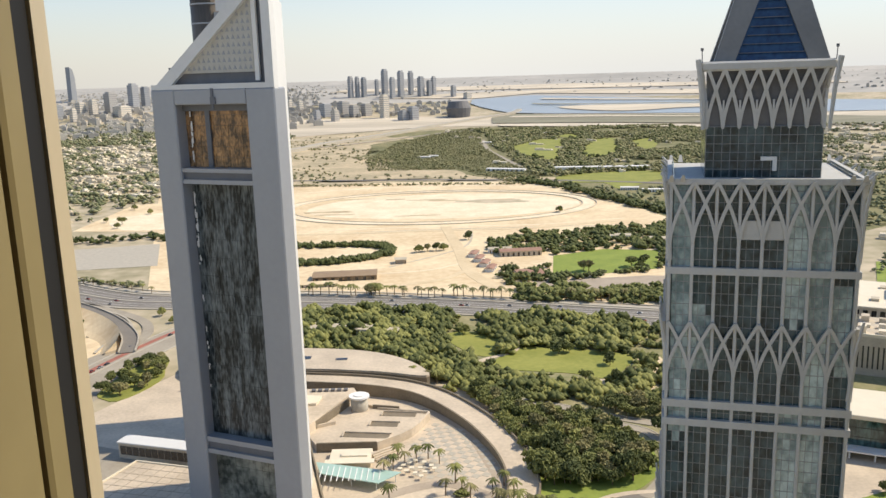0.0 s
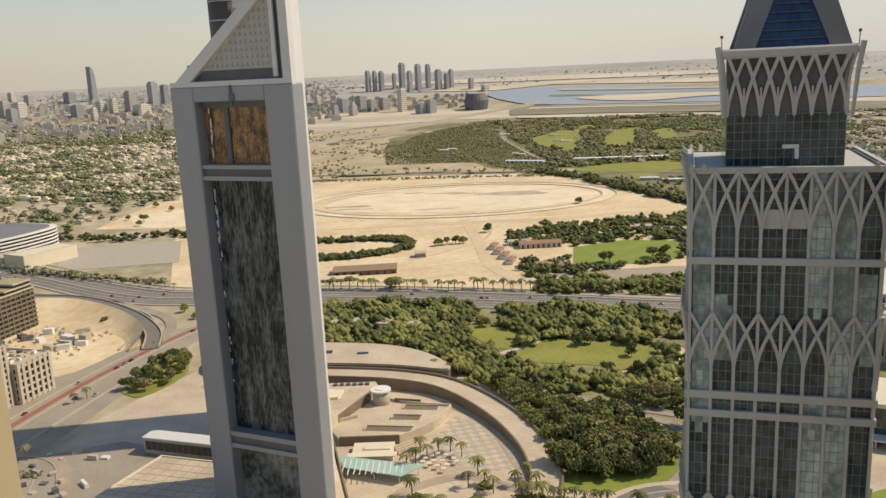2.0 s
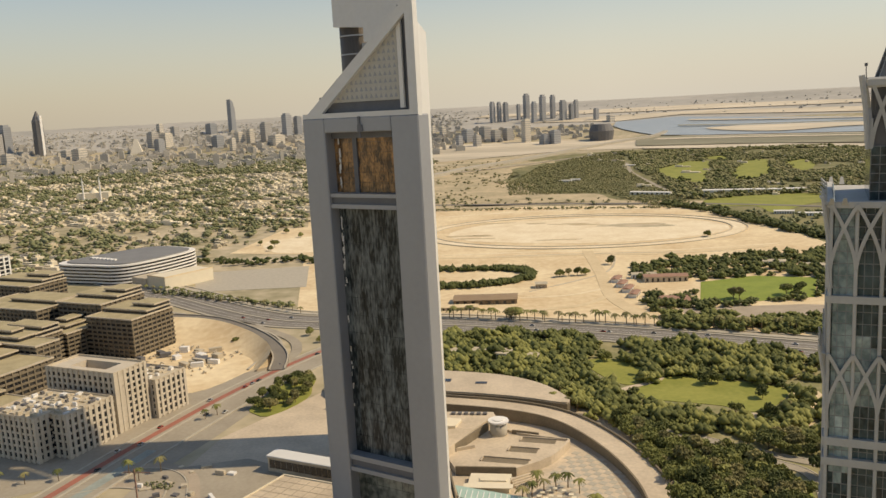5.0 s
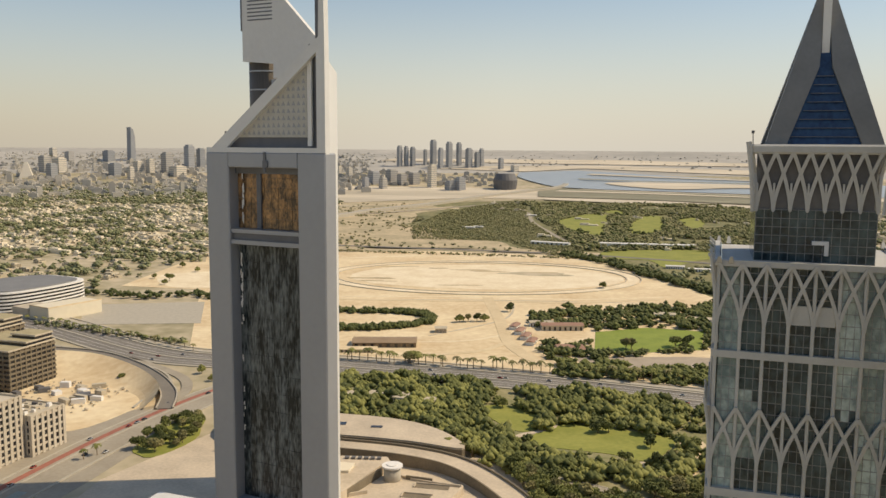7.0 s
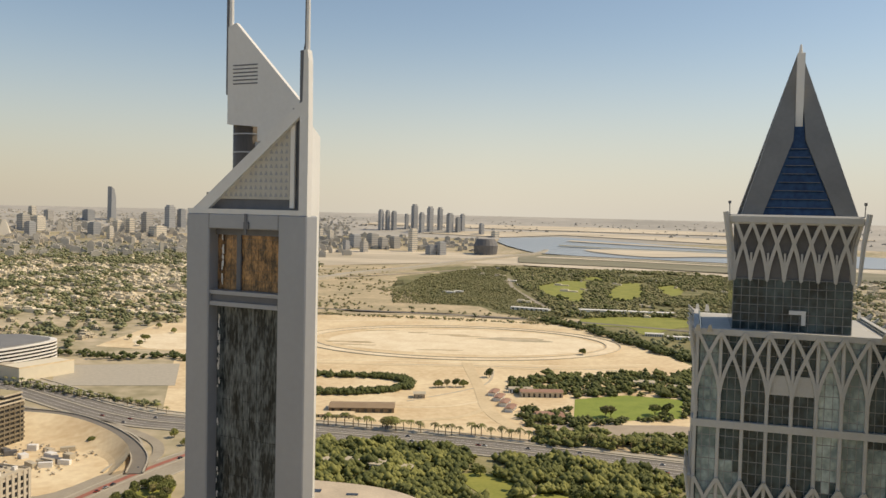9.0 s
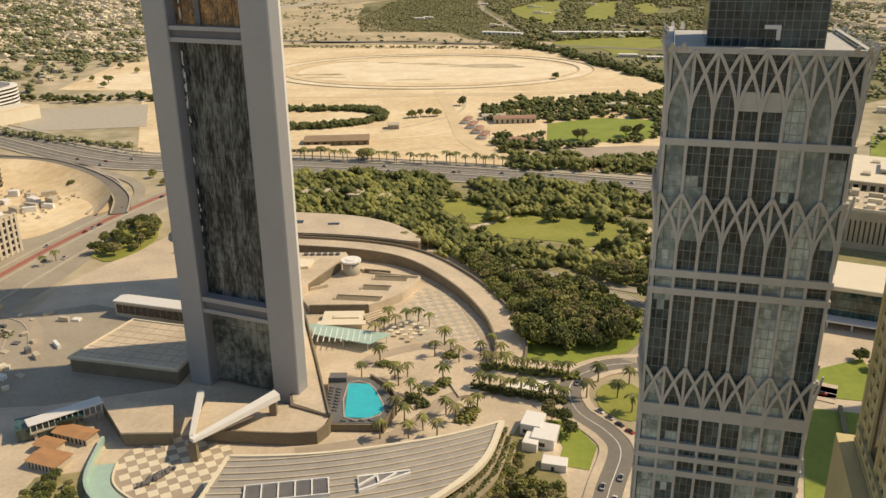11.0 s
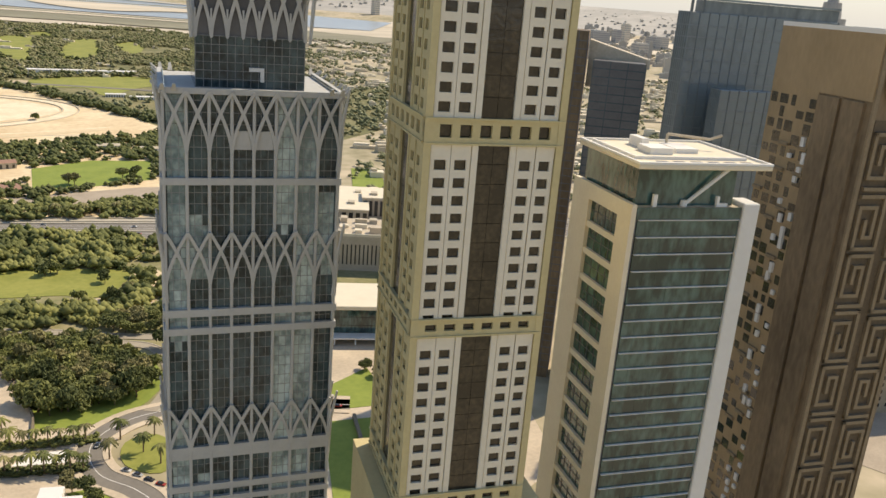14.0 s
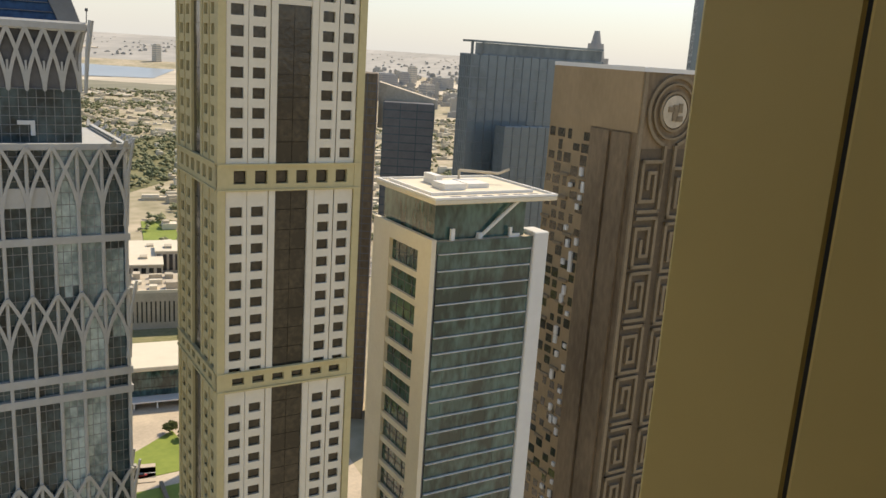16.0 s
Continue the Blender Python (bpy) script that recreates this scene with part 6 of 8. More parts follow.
crowd("garden_trees", "street trees between low city blocks", scatter(EAST, 500, 12.0, 36, (), 0.8), 3.5, 7, WOODS, 36)
house_field("house_district", "pale low city blocks behind the towers", scatter(EAST, 520, 26.0, 37), 37, 20, HAZED_HOUSE)
house_field("woodland_houses", "pale roofs among the woods", scatter([(100, 1800), (450, 1500), (900, 1600), (800, 2900), (0, 3050)], 70, 40, 26), 26, 6)


# wheel tracks and darker strips on the sand
for k, pts in enumerate(([(-240, 1090), (-60, 1105), (120, 1100), (250, 1130)], [(-230, 1070), (0, 1085), (200, 1080)], [(-120, 840), (-20, 850), (34, 900)], [(-60, 870), (20, 960), (36, 1050)], [(-260, 1480), (-60, 1530), (180, 1500)], [(60, 860), (100, 800), (110, 750)])):
    solid("wheel_track", ribbon(pts, (5, 3, 4, 3, 8, 4)[k], 0.15, 0.3), CONCRETE if k % 2 else TRACK, "faint wheel track across the sand", "track", "structure")
for k in range(9):
    r_ = random.Random(200 + k)
    drape(blob_outline(r_.uniform(-180, 180), r_.uniform(1180, 1420), r_.uniform(12, 40), r_.uniform(4, 9), 18, 0.25, 300 + k), 0.44, mat("damp sand", (0.58, 0.46, 0.29), 0.95, (0.46, 0.35, 0.21), 0.05, 6, 0.7) if k == 0 else bpy.data.materials["damp sand"], "sand_patch", "darker scraped patch inside the oval track", "sand")

# ---- stables and sheds on the sand field ----
def shed(x, y, deg, w, d, h, roof, wall, label, pitch=1.5):
    t = thing("shed", label, "shed", frame_at(x, y, deg))
    part("wall", boxes((0, w, 0, d, 0, h)), wall, t)
    bm = bmesh.new()
    v = [bm.verts.new(c) for c in ((-0.8, -0.8, h), (w + 0.8, -0.8, h), (w + 0.8, d + 0.8, h), (-0.8, d + 0.8, h), (-0.8, d / 2, h + pitch), (w + 0.8, d / 2, h + pitch))]
    for f in ((0, 1, 5, 4), (2, 3, 4, 5), (0, 4, 3), (1, 2, 5), (3, 2, 1, 0)):
        bm.faces.new([v[j] for j in f])
    part("roof", bm, roof, t)
    gap = mesh("opening", boxes((w * 0.3 / 8, w * 0.7 / 8, -0.08, 0.1, 0.3, h * 0.75)), WINDOW_DARK)
    for i in range(8):
        shared("opening", gap, t, (w * i / 8, 0, 0))
    return t


BROWN_ROOF = mat("brown sheet roof", (0.36, 0.26, 0.16), 0.8, (0.27, 0.19, 0.12), 0.1, 8, 0.6)
RED_ROOF = mat("dull red roof", (0.40, 0.24, 0.17), 0.8, (0.30, 0.17, 0.12), 0.1, 8, 0.6)
shed(-133, 812, 4, 64, 26, 5, BROWN_ROOF, MAZE, "long brown-roofed barn on the sand")
shed(-142, 790, 4, 36, 12, 3.5, SAND, CONCRETE, "low sand-coloured shed beside the barn", 0.6)
shed(-54, 884, 4, 12, 12, 5, ROOF, CONCRETE, "small sand-coloured hut on the sand", 1.0)
shed(62, 905, 4, 46, 16, 6, RED_ROOF, CONCRETE, "long dull-red stable roof among trees")
shed(50, 925, 4, 26, 10, 5, ROOF, WHITE, "pale stable roof among trees")
for i in range(4):
    shed(34 + i * 5, 905 - i * 24, 75, 20, 8, 4, RED_ROOF, WHITE, "dull-red stable in a row", 1.2)
for i in range(3):
    shed(72 + i * 9, 805, 4, 8, 22, 4, RED_ROOF, WHITE, "small dull-red stable block", 1.2)
for x, y, w in ((240, 960, 40), (270, 1000, 30), (200, 985, 24), (300, 1080, 50), (380, 1180, 60)):
    shed(x, y, -6, w, 14, 5, ROOF, WHITE, "pale low building among trees", 1.0)
shed(92, 1738, -24, 82, 16, 6, WHITE, WHITE, "long white-roofed hall among far trees", 1.0)
shed(228, 1712, -7, 190, 18, 7, WHITE, WHITE, "very long white-roofed hall among far trees", 1.0)
for x, y, w in ((196, 1660, 36), (300, 1400, 30), (330, 1370, 40), (376, 1410, 36), (-60, 2050, 30), (-34, 2070, 24), (140, 2320, 34), (118, 2440, 26), (560, 2560, 40)):
    shed(x, y, -10, w, 12, 5, WHITE, WHITE, "pale low roof among far trees", 0.8)
drape([(85, 790), (90, 760), (330, 700), (345, 770), (200, 800)], 0.3, PAVING_DARK, "dirt_yard", "brown dirt strip behind the tree belt", "dirt")
shed(-112, 640, -15, 30, 16, 5, ROOF, WHITE, "pale low roof among park trees", 0.6)
shed(-72, 634, -15, 34, 14, 5, ROOF, WHITE, "pale low roof among park trees", 0.6)


# ---- podium, plaza and pool round the grey tower ----
drape([(-240, 230), (-230, 470), (-170, 600), (-60, 590), (10, 510), (48, 420), (60, 372), (50, 330), (66, 300), (50, 225)], 0.12, PAVING, "plaza", "pale sandstone plaza and drives round the tower", "plaza")
RAMP = [(-170, 530), (-99, 520), (-48, 511), (-14, 494), (14, 456), (31, 415), (36, 382), (33, 362)]
solid("ramp", ribbon(RAMP, 15, 0.0, 8.0, end=1.0), PAVING, "curved sandstone ramp round the plaza", "ramp", "structure")
solid("ramp_parapet", ribbon(RAMP, 1.0, 0.0, 9.5, shift=7.6, end=2.4), OLIVE_CLAD, "brown parapet on the curved ramp", "wall", "structure")
solid("ramp_wall", ribbon(RAMP, 1.0, 0.0, 9.0, shift=-7.8, end=1.8), OLIVE_CLAD, "dark brown inner wall of the curved ramp", "wall", "structure")
solid("ramp_foot", ribbon([(36, 382), (34, 362), (24, 345), (6, 338)], 13, 0.0, 1.0), PAVING, "low end of the curved ramp", "ramp", "structure")
roof_o = smooth_line([(-175, 588), (-103, 580), (-62, 571), (-36, 556), (-18, 534), (-14, 516), (-48, 527), (-97, 536), (-175, 540)], 5, True)
hall = thing("banquet_hall", "low crescent hall with a flat sandstone roof", "hall")
part("wall", prism(roof_o, 0, 7.0), OLIVE_CLAD, hall)
part("roof", prism([(q.x * 1.003 - 0.2, q.y * 1.002) for q in roof_o], 7.0, 8.0), PAVING, hall, "flat sandstone roof")
for q in ((-112, -106, 558, 564, 8.0, 8.3), (-102, -96, 556, 562, 8.0, 8.3), (-78, -70, 552, 556, 8.0, 8.3)):
    part("skylight", boxes(q), WINDOW_DARK, hall)
hedge = crowd("hedge", "dark hedge along the hall roof edge", [(-160 + i * 3, 529 - max(0, i - 22) * 0.5) for i in range(46)], 1.6, 2.4, CANOPY[0], 31)

terr = thing("terrace_block", "sandstone terrace block with dark slabs as sunken slots", "terrace")
part("block", prism([(-80, 438), (-60, 486), (-41, 472), (-12, 464), (-22, 440), (-40, 424), (-73, 424)], 0, 4.0), PAVING, terr)
part("upper_block", prism([(-97, 445), (-84, 432), (-56, 488), (-60, 500), (-95, 500)], 0, 7.5), PAVING, terr, "higher sandstone wing")
# Flat brown slabs on the terrace paint the shaded depth of slots.
for (x, y, w) in ((-40, 462, 20), (-46, 448, 16), (-60, 434, 26)):
    bm = boxes((0, w, 0, 5.6, 0, 0.12))
    bm.transform(frame_at(x, y, -8))
    bm.transform(Matrix.Translation((0, 0, 4.0)))
    part("slot", bm, OLIVE_CLAD, terr, "dark slab standing for a shaded sunken slot")
    bm = boxes((-0.8, w + 0.8, 5.6, 6.4, 0, 0.9), (-0.8, 0, 0, 5.6, 0, 0.9))
    bm.transform(Matrix.Translation((0, 0, 4.0)) @ frame_at(x, y, -8))
    part("slot_wall", bm, PAVING, terr)
for k in range(5):
    bm = boxes((0, 16, k * 1.4, (k + 1) * 1.4, 0, 3.4 - k * 0.7))
    bm.transform(frame_at(-30, 424, 38) @ Matrix.Rotation(radians(180), 4, 'Z'))
    part("step", bm, PAVING, terr, "broad stone step")
tank = thing("roof_tank", "pale round lantern tower with a flat cap", "tower", Matrix.Translation((-54, 473, 0)))
bm = bmesh.new()
cyl(bm, 0, 0, 0, 12, 5.2, sides=32)
part("drum", bm, KERB, tank, "", True)
bm = bmesh.new()
cyl(bm, 0, 0, 12, 13, 6.2, sides=32)
cyl(bm, 0, 0, 13, 13.5, 3.2, sides=24)
part("cap", bm, WHITE, tank)
for pts, hh, mm in (([(-80, 438), (-60, 486)], 9.6, PAVING), ([(-60, 486), (-41, 472), (-12, 464)], 5.4, PAVING), ([(-12, 464), (-22, 440), (-40, 424)], 5.2, PAVING), ([(-73, 424), (-40, 424)], 5.4, OLIVE_CLAD), ([(-97, 445), (-84, 432)], 9.0, OLIVE_CLAD), ([(-84, 432), (-70, 459), (-58, 486)], 9.0, OLIVE_CLAD), ([(-78, 446), (-66, 452)], 6.0, PAVING), ([(-46, 474), (-30, 470)], 6.4, OLIVE_CLAD)):
    part("parapet", ribbon(pts, 1.0, 0, hh, 3), mm, terr, "stone parapet wall")
part("canopy_slab", prism([(-94, 470), (-80, 472), (-78, 484), (-92, 486)], 7.5, 9.2), CREAM, terr, "pale angular roof light")
part("planter_row", boxes(*[(-86 + i * 4, -83.5 + i * 4, 494, 497, 7.5, 8.8) for i in range(6)]), SLATE, terr, "row of dark roof planters")
drape([(-250, 325), (-250, 420), (-200, 440), (-150, 420), (-126, 398), (-124, 345), (-150, 338), (-180, 330)], 0.25, PALE_ROAD, "service_drive", "dusty service drive beside the tower", "road")
# curving drives on the plaza
for pts, w in (([(48, 345), (20, 338), (2, 330), (-20, 302), (-60, 290)], 8), ([(33, 362), (16, 372), (-4, 384), (-30, 374), (-40, 362)], 7), ([(26, 376), (22, 400), (8, 450), (-18, 478)], 7)):
    solid("plaza_drive", ribbon(pts, w, 0.1, 0.2), PAVING_DARK, "slightly darker paved drive across the plaza", "drive", "structure")
# checkered paving slabs
slab_a, slab_b = mesh("slab", boxes((0.05, 3.95, 0.05, 3.95, 0, 0.09)), KERB), mesh("slab", boxes((0.05, 3.95, 0.05, 3.95, 0, 0.09)), PAVING_DARK)
plaza = tagged(new("plaza_paving"), "checkered stone paving of the plaza", "paving", "", "structure")
CHK = [(-14, 458), (6, 446), (19, 418), (21, 396), (8, 384), (-12, 388), (-30, 402), (-26, 420)]
for i in range(-14, 16):
    for j in range(-14, 18):
        p = Vector((0, 420, 0)) + Matrix.Rotation(radians(-32), 3, 'Z') @ Vector((i * 4, j * 4, 0.14))
        if inside(CHK, p.x, p.y) and (i + j) % 2:
            shared("slab", slab_a, plaza, p, radians(-32))
slab_c = mesh("slab", boxes((0.05, 3.95, 0.05, 3.95, 0, 0.09)), CREAM)
circle = tagged(new("round_plaza"), "round forecourt with pale and brown diamond paving", "paving", "", "structure")
bm = bmesh.new()
cyl(bm, -108, 282, 0, 0.3, 24, sides=48)
part("paving", bm, PAVING_DARK, circle)
for i in range(-6, 7):
    for j in range(-6, 7):
        if math.hypot(i, j) < 5.6 and (i + j) % 2:
            p = Vector((-108, 282, 0.3)) + Matrix.Rotation(radians(28), 3, 'Z') @ Vector((i * 4, j * 4, 0))
            shared("slab", slab_c, circle, p, radians(28))
sc = thing("sculpture", "long dark sculpture on the round forecourt", "sculpture", frame_at(-112, 274, 50))
bm = bmesh.new()
tube(bm, [Vector((-8 + k * 0.65, math.sin(k * 0.9) * 0.5, 1.3 + 0.3 * math.sin(k * 1.7))) for k in range(27)], lambda f: 0.5 + 0.9 * math.sin(math.pi * f) + 0.35 * math.sin(f * 60), 8)
part("form", bm, SLATE, sc)

deck = thing("hotel_deck", "raised stone deck along the tower foot", "deck")
part("base", prism([(-86, 411), (-75, 417), (-48, 309), (-66, 318)], 0, 6.0), OLIVE_CLAD, deck)
part("paving", prism([(-85, 410), (-76, 415), (-49, 310), (-65, 319)], 6.0, 6.3), PAVING, deck)
part("parapet", ribbon([(-75, 417), (-60, 358), (-48, 309)], 0.8, 0, 7.4, 2), OLIVE_CLAD, deck, "brown parapet")
part("forecourt", prism([(-104, 318), (-66, 320), (-48, 309), (-52, 297), (-100, 300)], 0, 5.0), PAVING, deck, "stone forecourt")
part("forecourt_wall", ribbon([(-100, 300), (-75, 297), (-52, 297), (-47, 309)], 0.8, 0, 6.2, 2), OLIVE_CLAD, deck)
cano = thing("entrance_canopy", "long white wedge-shaped entrance canopy", "canopy")
bm = bmesh.new()
v = [bm.verts.new(c) for c in ((-101, 286, 9.5), (-99, 284.5, 9.5), (-69, 311.5, 12.5), (-72, 315.5, 12.5), (-101, 286, 11), (-99, 284.5, 11), (-69, 311.5, 15.4), (-72, 315.5, 15.4))]
for f in ((3, 2, 1, 0), (4, 5, 6, 7), (0, 1, 5, 4), (1, 2, 6, 5), (2, 3, 7, 6), (3, 0, 4, 7)):
    bm.faces.new([v[j] for j in f])
part("roof", bm, WHITE, cano)
part("support", boxes((-101.5, -98.5, 285, 288, 0, 9.6)), OLIVE_CLAD, cano)
part("support", boxes((-74, -71, 311, 314, 0, 12.6)), OLIVE_CLAD, cano)
part("wing", prism([(-104, 296), (-101, 287), (-80, 306), (-84, 316), (-103, 318)], 7.5, 8.3), PAVING, cano, "triangular stone roof wing")

pool = thing("pool_terrace", "raised pool terrace with loungers", "terrace")
part("base", prism([(-53, 346), (-49, 306), (-26, 305), (-20, 322), (-24, 334), (-33, 346)], 0, 3.6), OLIVE_CLAD, pool)
part("decking", prism([(-52, 345), (-48.5, 307), (-27, 306), (-21, 322), (-25, 333), (-33.5, 345)], 3.6, 3.8), SLATE, pool, "grey pool decking")
part("water", prism([(-43, 340), (-33, 339), (-28, 328), (-25, 316), (-31, 310), (-42, 311)], 3.8, 3.95), POOL, pool, "turquoise pool water")
part("rim", ribbon([(-43, 340), (-33, 339), (-28, 328), (-25, 316), (-31, 310), (-42, 311)], 0.6, 3.8, 4.1, 2, True), KERB, pool, "pale pool rim")
part("wall", ribbon([(-33, 346), (-24, 335), (-20, 322), (-25, 304)], 0.8, 0, 5.2, 4), OLIVE_CLAD, pool, "curved brown wall")
part("cabana", boxes((-52, -44, 341, 346, 3.8, 6.2)), SLATE, pool, "grey cabana")
lm = mesh("bed", boxes((-0.4, 0.4, -1.0, 1.0, 0.3, 0.45), (-0.4, 0.4, 0.4, 1.0, 0.45, 0.8), (-0.35, -0.25, -0.9, -0.8, 0, 0.3), (0.25, 0.35, -0.9, -0.8, 0, 0.3), (-0.35, -0.25, 0.8, 0.9, 0, 0.3), (0.25, 0.35, 0.8, 0.9, 0, 0.3)), SLATE)
rng = random.Random(2)
for i in range(20):
    x, y = (-50 + (i % 2) * 3.4, 336 - i * 1.3) if i < 16 else (-42 + (i - 16) * 4, 308)
    t = thing("sun_lounger", "dark sun lounger beside the pool", "lounger", Matrix.Translation((x, y, 3.8)) @ Matrix.Rotation(radians(75 + rng.uniform(-8, 8)), 4, 'Z') @ Matrix.Scale(1.1, 4), "pool loungers")
    shared("frame", lm, t, (0, 0, 0))
pg = thing("pergola", "pale green glass pergola roof on slim posts", "pergola")
part("roof", prism([(-70, 402), (-25, 388), (-36, 377), (-66, 389)], 4.6, 5.0), TEAL_ROOF, pg)
for i in range(11):
    part("rafter", boxes((-66 + i * 3.0, -65.6 + i * 3.0, 380, 397 - i * 0.6, 5.0, 5.25)), WHITE, pg)
for x, y in ((-68, 400), (-64, 390), (-50, 395), (-50, 384), (-28, 387), (-37, 379)):
    part("post", boxes((x - 0.2, x + 0.2, y - 0.2, y + 0.2, 0, 4.6)), WHITE, pg)
part("pavilion", boxes((-64, -42, 404, 420, 0, 3.4), (-66, -40, 402, 407, 3.4, 3.8), (-58, -44, 410, 414, 3.4, 4.2)), CREAM, pg, "cream garden pavilion")
TABLE = mesh("top", boxes((-1.2, 1.2, -1.2, 1.2, 2.2, 2.5), (-0.08, 0.08, -0.08, 0.08, 0, 2.2)), CREAM)
for i, (x, y) in enumerate(scatter([(-30, 398), (-18, 408), (-6, 398), (-16, 386)], 16, 3.6, 44)):
    t = thing("parasol", "cream parasol over a cafe table", "parasol", Matrix.Translation((x, y, 0.1)), "cafe parasols")
    shared("canopy", TABLE, t, (0, 0, 0))
for nm, pts, zz in (("garden bed along the drive", [(20, 360), (64, 349)], 1), ("garden bed along the drive", [(16, 341), (56, 327)], 2)):
    a, b = Vector(pts[0]), Vector(pts[1])
    crowd("flower_bed", "low dark-green planting bed with hedges", [tuple(a + (b - a) * f + Vector((0, o))) for f in [i / 34 for i in range(35)] for o in (-1.6, 1.6)], 1.4, 2.4, CANOPY[0], 50 + zz)
drape([(20, 354), (60, 343), (57, 333), (17, 346)], 0.3, WHITE, "white_path", "white paved strip between planting beds", "path")
for i, (x, y, r) in enumerate(((5, 372, 5), (-13, 331, 6), (1, 345, 5), (10, 314, 7), (-8, 326, 4), (-28, 364, 5), (-4, 338, 4), (14, 320, 5), (-46, 414, 4), (-52, 398, 3))):
    crowd("shrub_bed", "round bed of shrubs on the plaza", [(x + r * 0.6 * math.cos(k * 2.4) * (k / 14) ** 0.5, y + r * 0.6 * math.sin(k * 2.4) * (k / 14) ** 0.5) for k in range(14)], 1.2, 2.2, CANOPY[i % 2], 60 + i)

# ---- curved hall with ribbed roof ----
ROOF_H = 11.0
arc_back = smooth_line([(-82, 272), (-62, 272), (-40, 274), (-8, 281), (12, 288), (24.5, 294)], 6)
arc_front = smooth_line([(24.5, 294), (16, 268), (0, 248), (-20, 233), (-50, 219), (-92, 210)], 6)
arc = thing("curved_hall", "curved hall with ribbed grey roof and planted ledges", "hall")
outline = arc_back + arc_front[1:]
part("wall", prism(outline, 0, ROOF_H), OLIVE_CLAD, arc)
part("roof", prism(outline, ROOF_H, ROOF_H + 0.5), ROOF_STRIPE, arc, "ribbed grey roof")
part("roof_edge", ribbon(arc_front, 2.4, ROOF_H - 0.6, ROOF_H + 1.3, 2, shift=0.2), CREAM, arc, "pale curved roof edge")
part("roof_edge", ribbon(arc_back, 1.2, ROOF_H - 0.6, ROOF_H + 1.2, 2), CREAM, arc, "pale curved roof edge")
part("roof_edge", ribbon([(-82, 272), (-92, 210)], 1.4, ROOF_H - 0.6, ROOF_H + 1.2, 2), CREAM, arc, "pale roof edge")
for k in range(15):
    bm = bmesh.new()
    y0 = 269 - k * 4.0
    pts = [(x, y0 + 0.0022 * (x + 82) ** 2) for x in range(-88, 26, 3)]
    pts = [q for q in pts if inside([tuple(o) for o in outline], *q)]
    if len(pts) > 2:
        part("roof_rib", ribbon(pts, 0.7, ROOF_H + 0.5, ROOF_H + 0.95, 1), CONCRETE, arc)
for x0, x1, y0, y1, n in ((-71, -41, 245.5, 254.5, 5),):
    bm = boxes((x0, x1, y0, y1, ROOF_H + 0.5, ROOF_H + 1.2))
    bm.transform(Matrix.Translation(((x0 + x1) / 2, (y0 + y1) / 2, 0)) @ Matrix.Rotation(radians(8), 4, 'Z') @ Matrix.Translation((-(x0 + x1) / 2, -(y0 + y1) / 2, 0)))
    part("skylight", bm, SLATE, arc, "dark skylight")
    fr = boxes((x0 - 0.4, x1 + 0.4, y0 - 0.4, y0, ROOF_H + 0.5, ROOF_H + 1.7), (x0 - 0.4, x1 + 0.4, y1, y1 + 0.4, ROOF_H + 0.5, ROOF_H + 1.7), *[(x0 + (x1 - x0) * i / n - 0.25, x0 + (x1 - x0) * i / n + 0.25, y0, y1, ROOF_H + 1.2, ROOF_H + 1.7) for i in range(n + 1)])
    fr.transform(Matrix.Translation(((x0 + x1) / 2, (y0 + y1) / 2, 0)) @ Matrix.Rotation(radians(8), 4, 'Z') @ Matrix.Translation((-(x0 + x1) / 2, -(y0 + y1) / 2, 0)))
    part("skylight_frame", fr, WHITE, arc, "white skylight frame")
WEDGE = [(-31, 257), (-12, 260.5), (-12, 259), (-30, 249)]
part("skylight", prism(WEDGE, ROOF_H + 0.5, ROOF_H + 1.0), ROOF_DARK, arc, "dark wedge-shaped skylight")
part("skylight_frame", ribbon(WEDGE, 0.8, ROOF_H + 0.5, ROOF_H + 1.8, 1, True), WHITE, arc, "white skylight frame")
for a_, b_ in (((-30.4, 252), (-24, 258)), ((-24, 258), (-23, 253.2)), ((-23, 253.2), (-17, 259.3))):
    part("skylight_bar", ribbon([a_, b_], 0.7, ROOF_H + 1.0, ROOF_H + 1.7, 1), WHITE, arc, "white skylight bar")
for k in range(3):
    part("ledge", ribbon([(q.x + 1.4 + k * 1.7, q.y - 1.4 - k * 1.6) for q in arc_front], 1.8, 0, 9.0 - k * 2.8, 2), CREAM_EDGE, arc, "curved pale ledge")
    crowd("ledge_plants", "hanging green and yellow plants on curved ledges", [(q.x + 1.5 + k * 1.7 + dx, q.y - 1.4 - k * 1.6 + dx, 9.0 - k * 2.8) for q in smooth_line([tuple(q) for q in arc_front], 3)[::1] for dx in (-0.4, 0.5)], 0.6, 1.3, CANOPY[2 if k == 0 else 1], 80 + k, 0.6, 4)

# ---- white house, gardens and lawns to the right ----
wh = thing("white_house", "low white flat-roofed house with stepped plan", "house", frame_at(33, 302, -20) @ Matrix.Scale(1.25, 4))
part("block", bevel_box(0, 7, 0, 9, 0, 4.4, 0.1), WHITE, wh)
part("block", bevel_box(5, 13, -6, 4, 0, 4.0, 0.1), WHITE, wh)
part("block", bevel_box(3, 8, -9, -2, 0, 3.4, 0.1), WHITE, wh)
part("window", boxes((1, 3, -0.08, 0.05, 1, 2.4), (8, 10, -6.08, -5.9, 1, 2.4)), WINDOW_DARK, wh)
wh2 = thing("white_house", "small white flat-roofed pavilion in the garden", "house", frame_at(39, 277, -15))
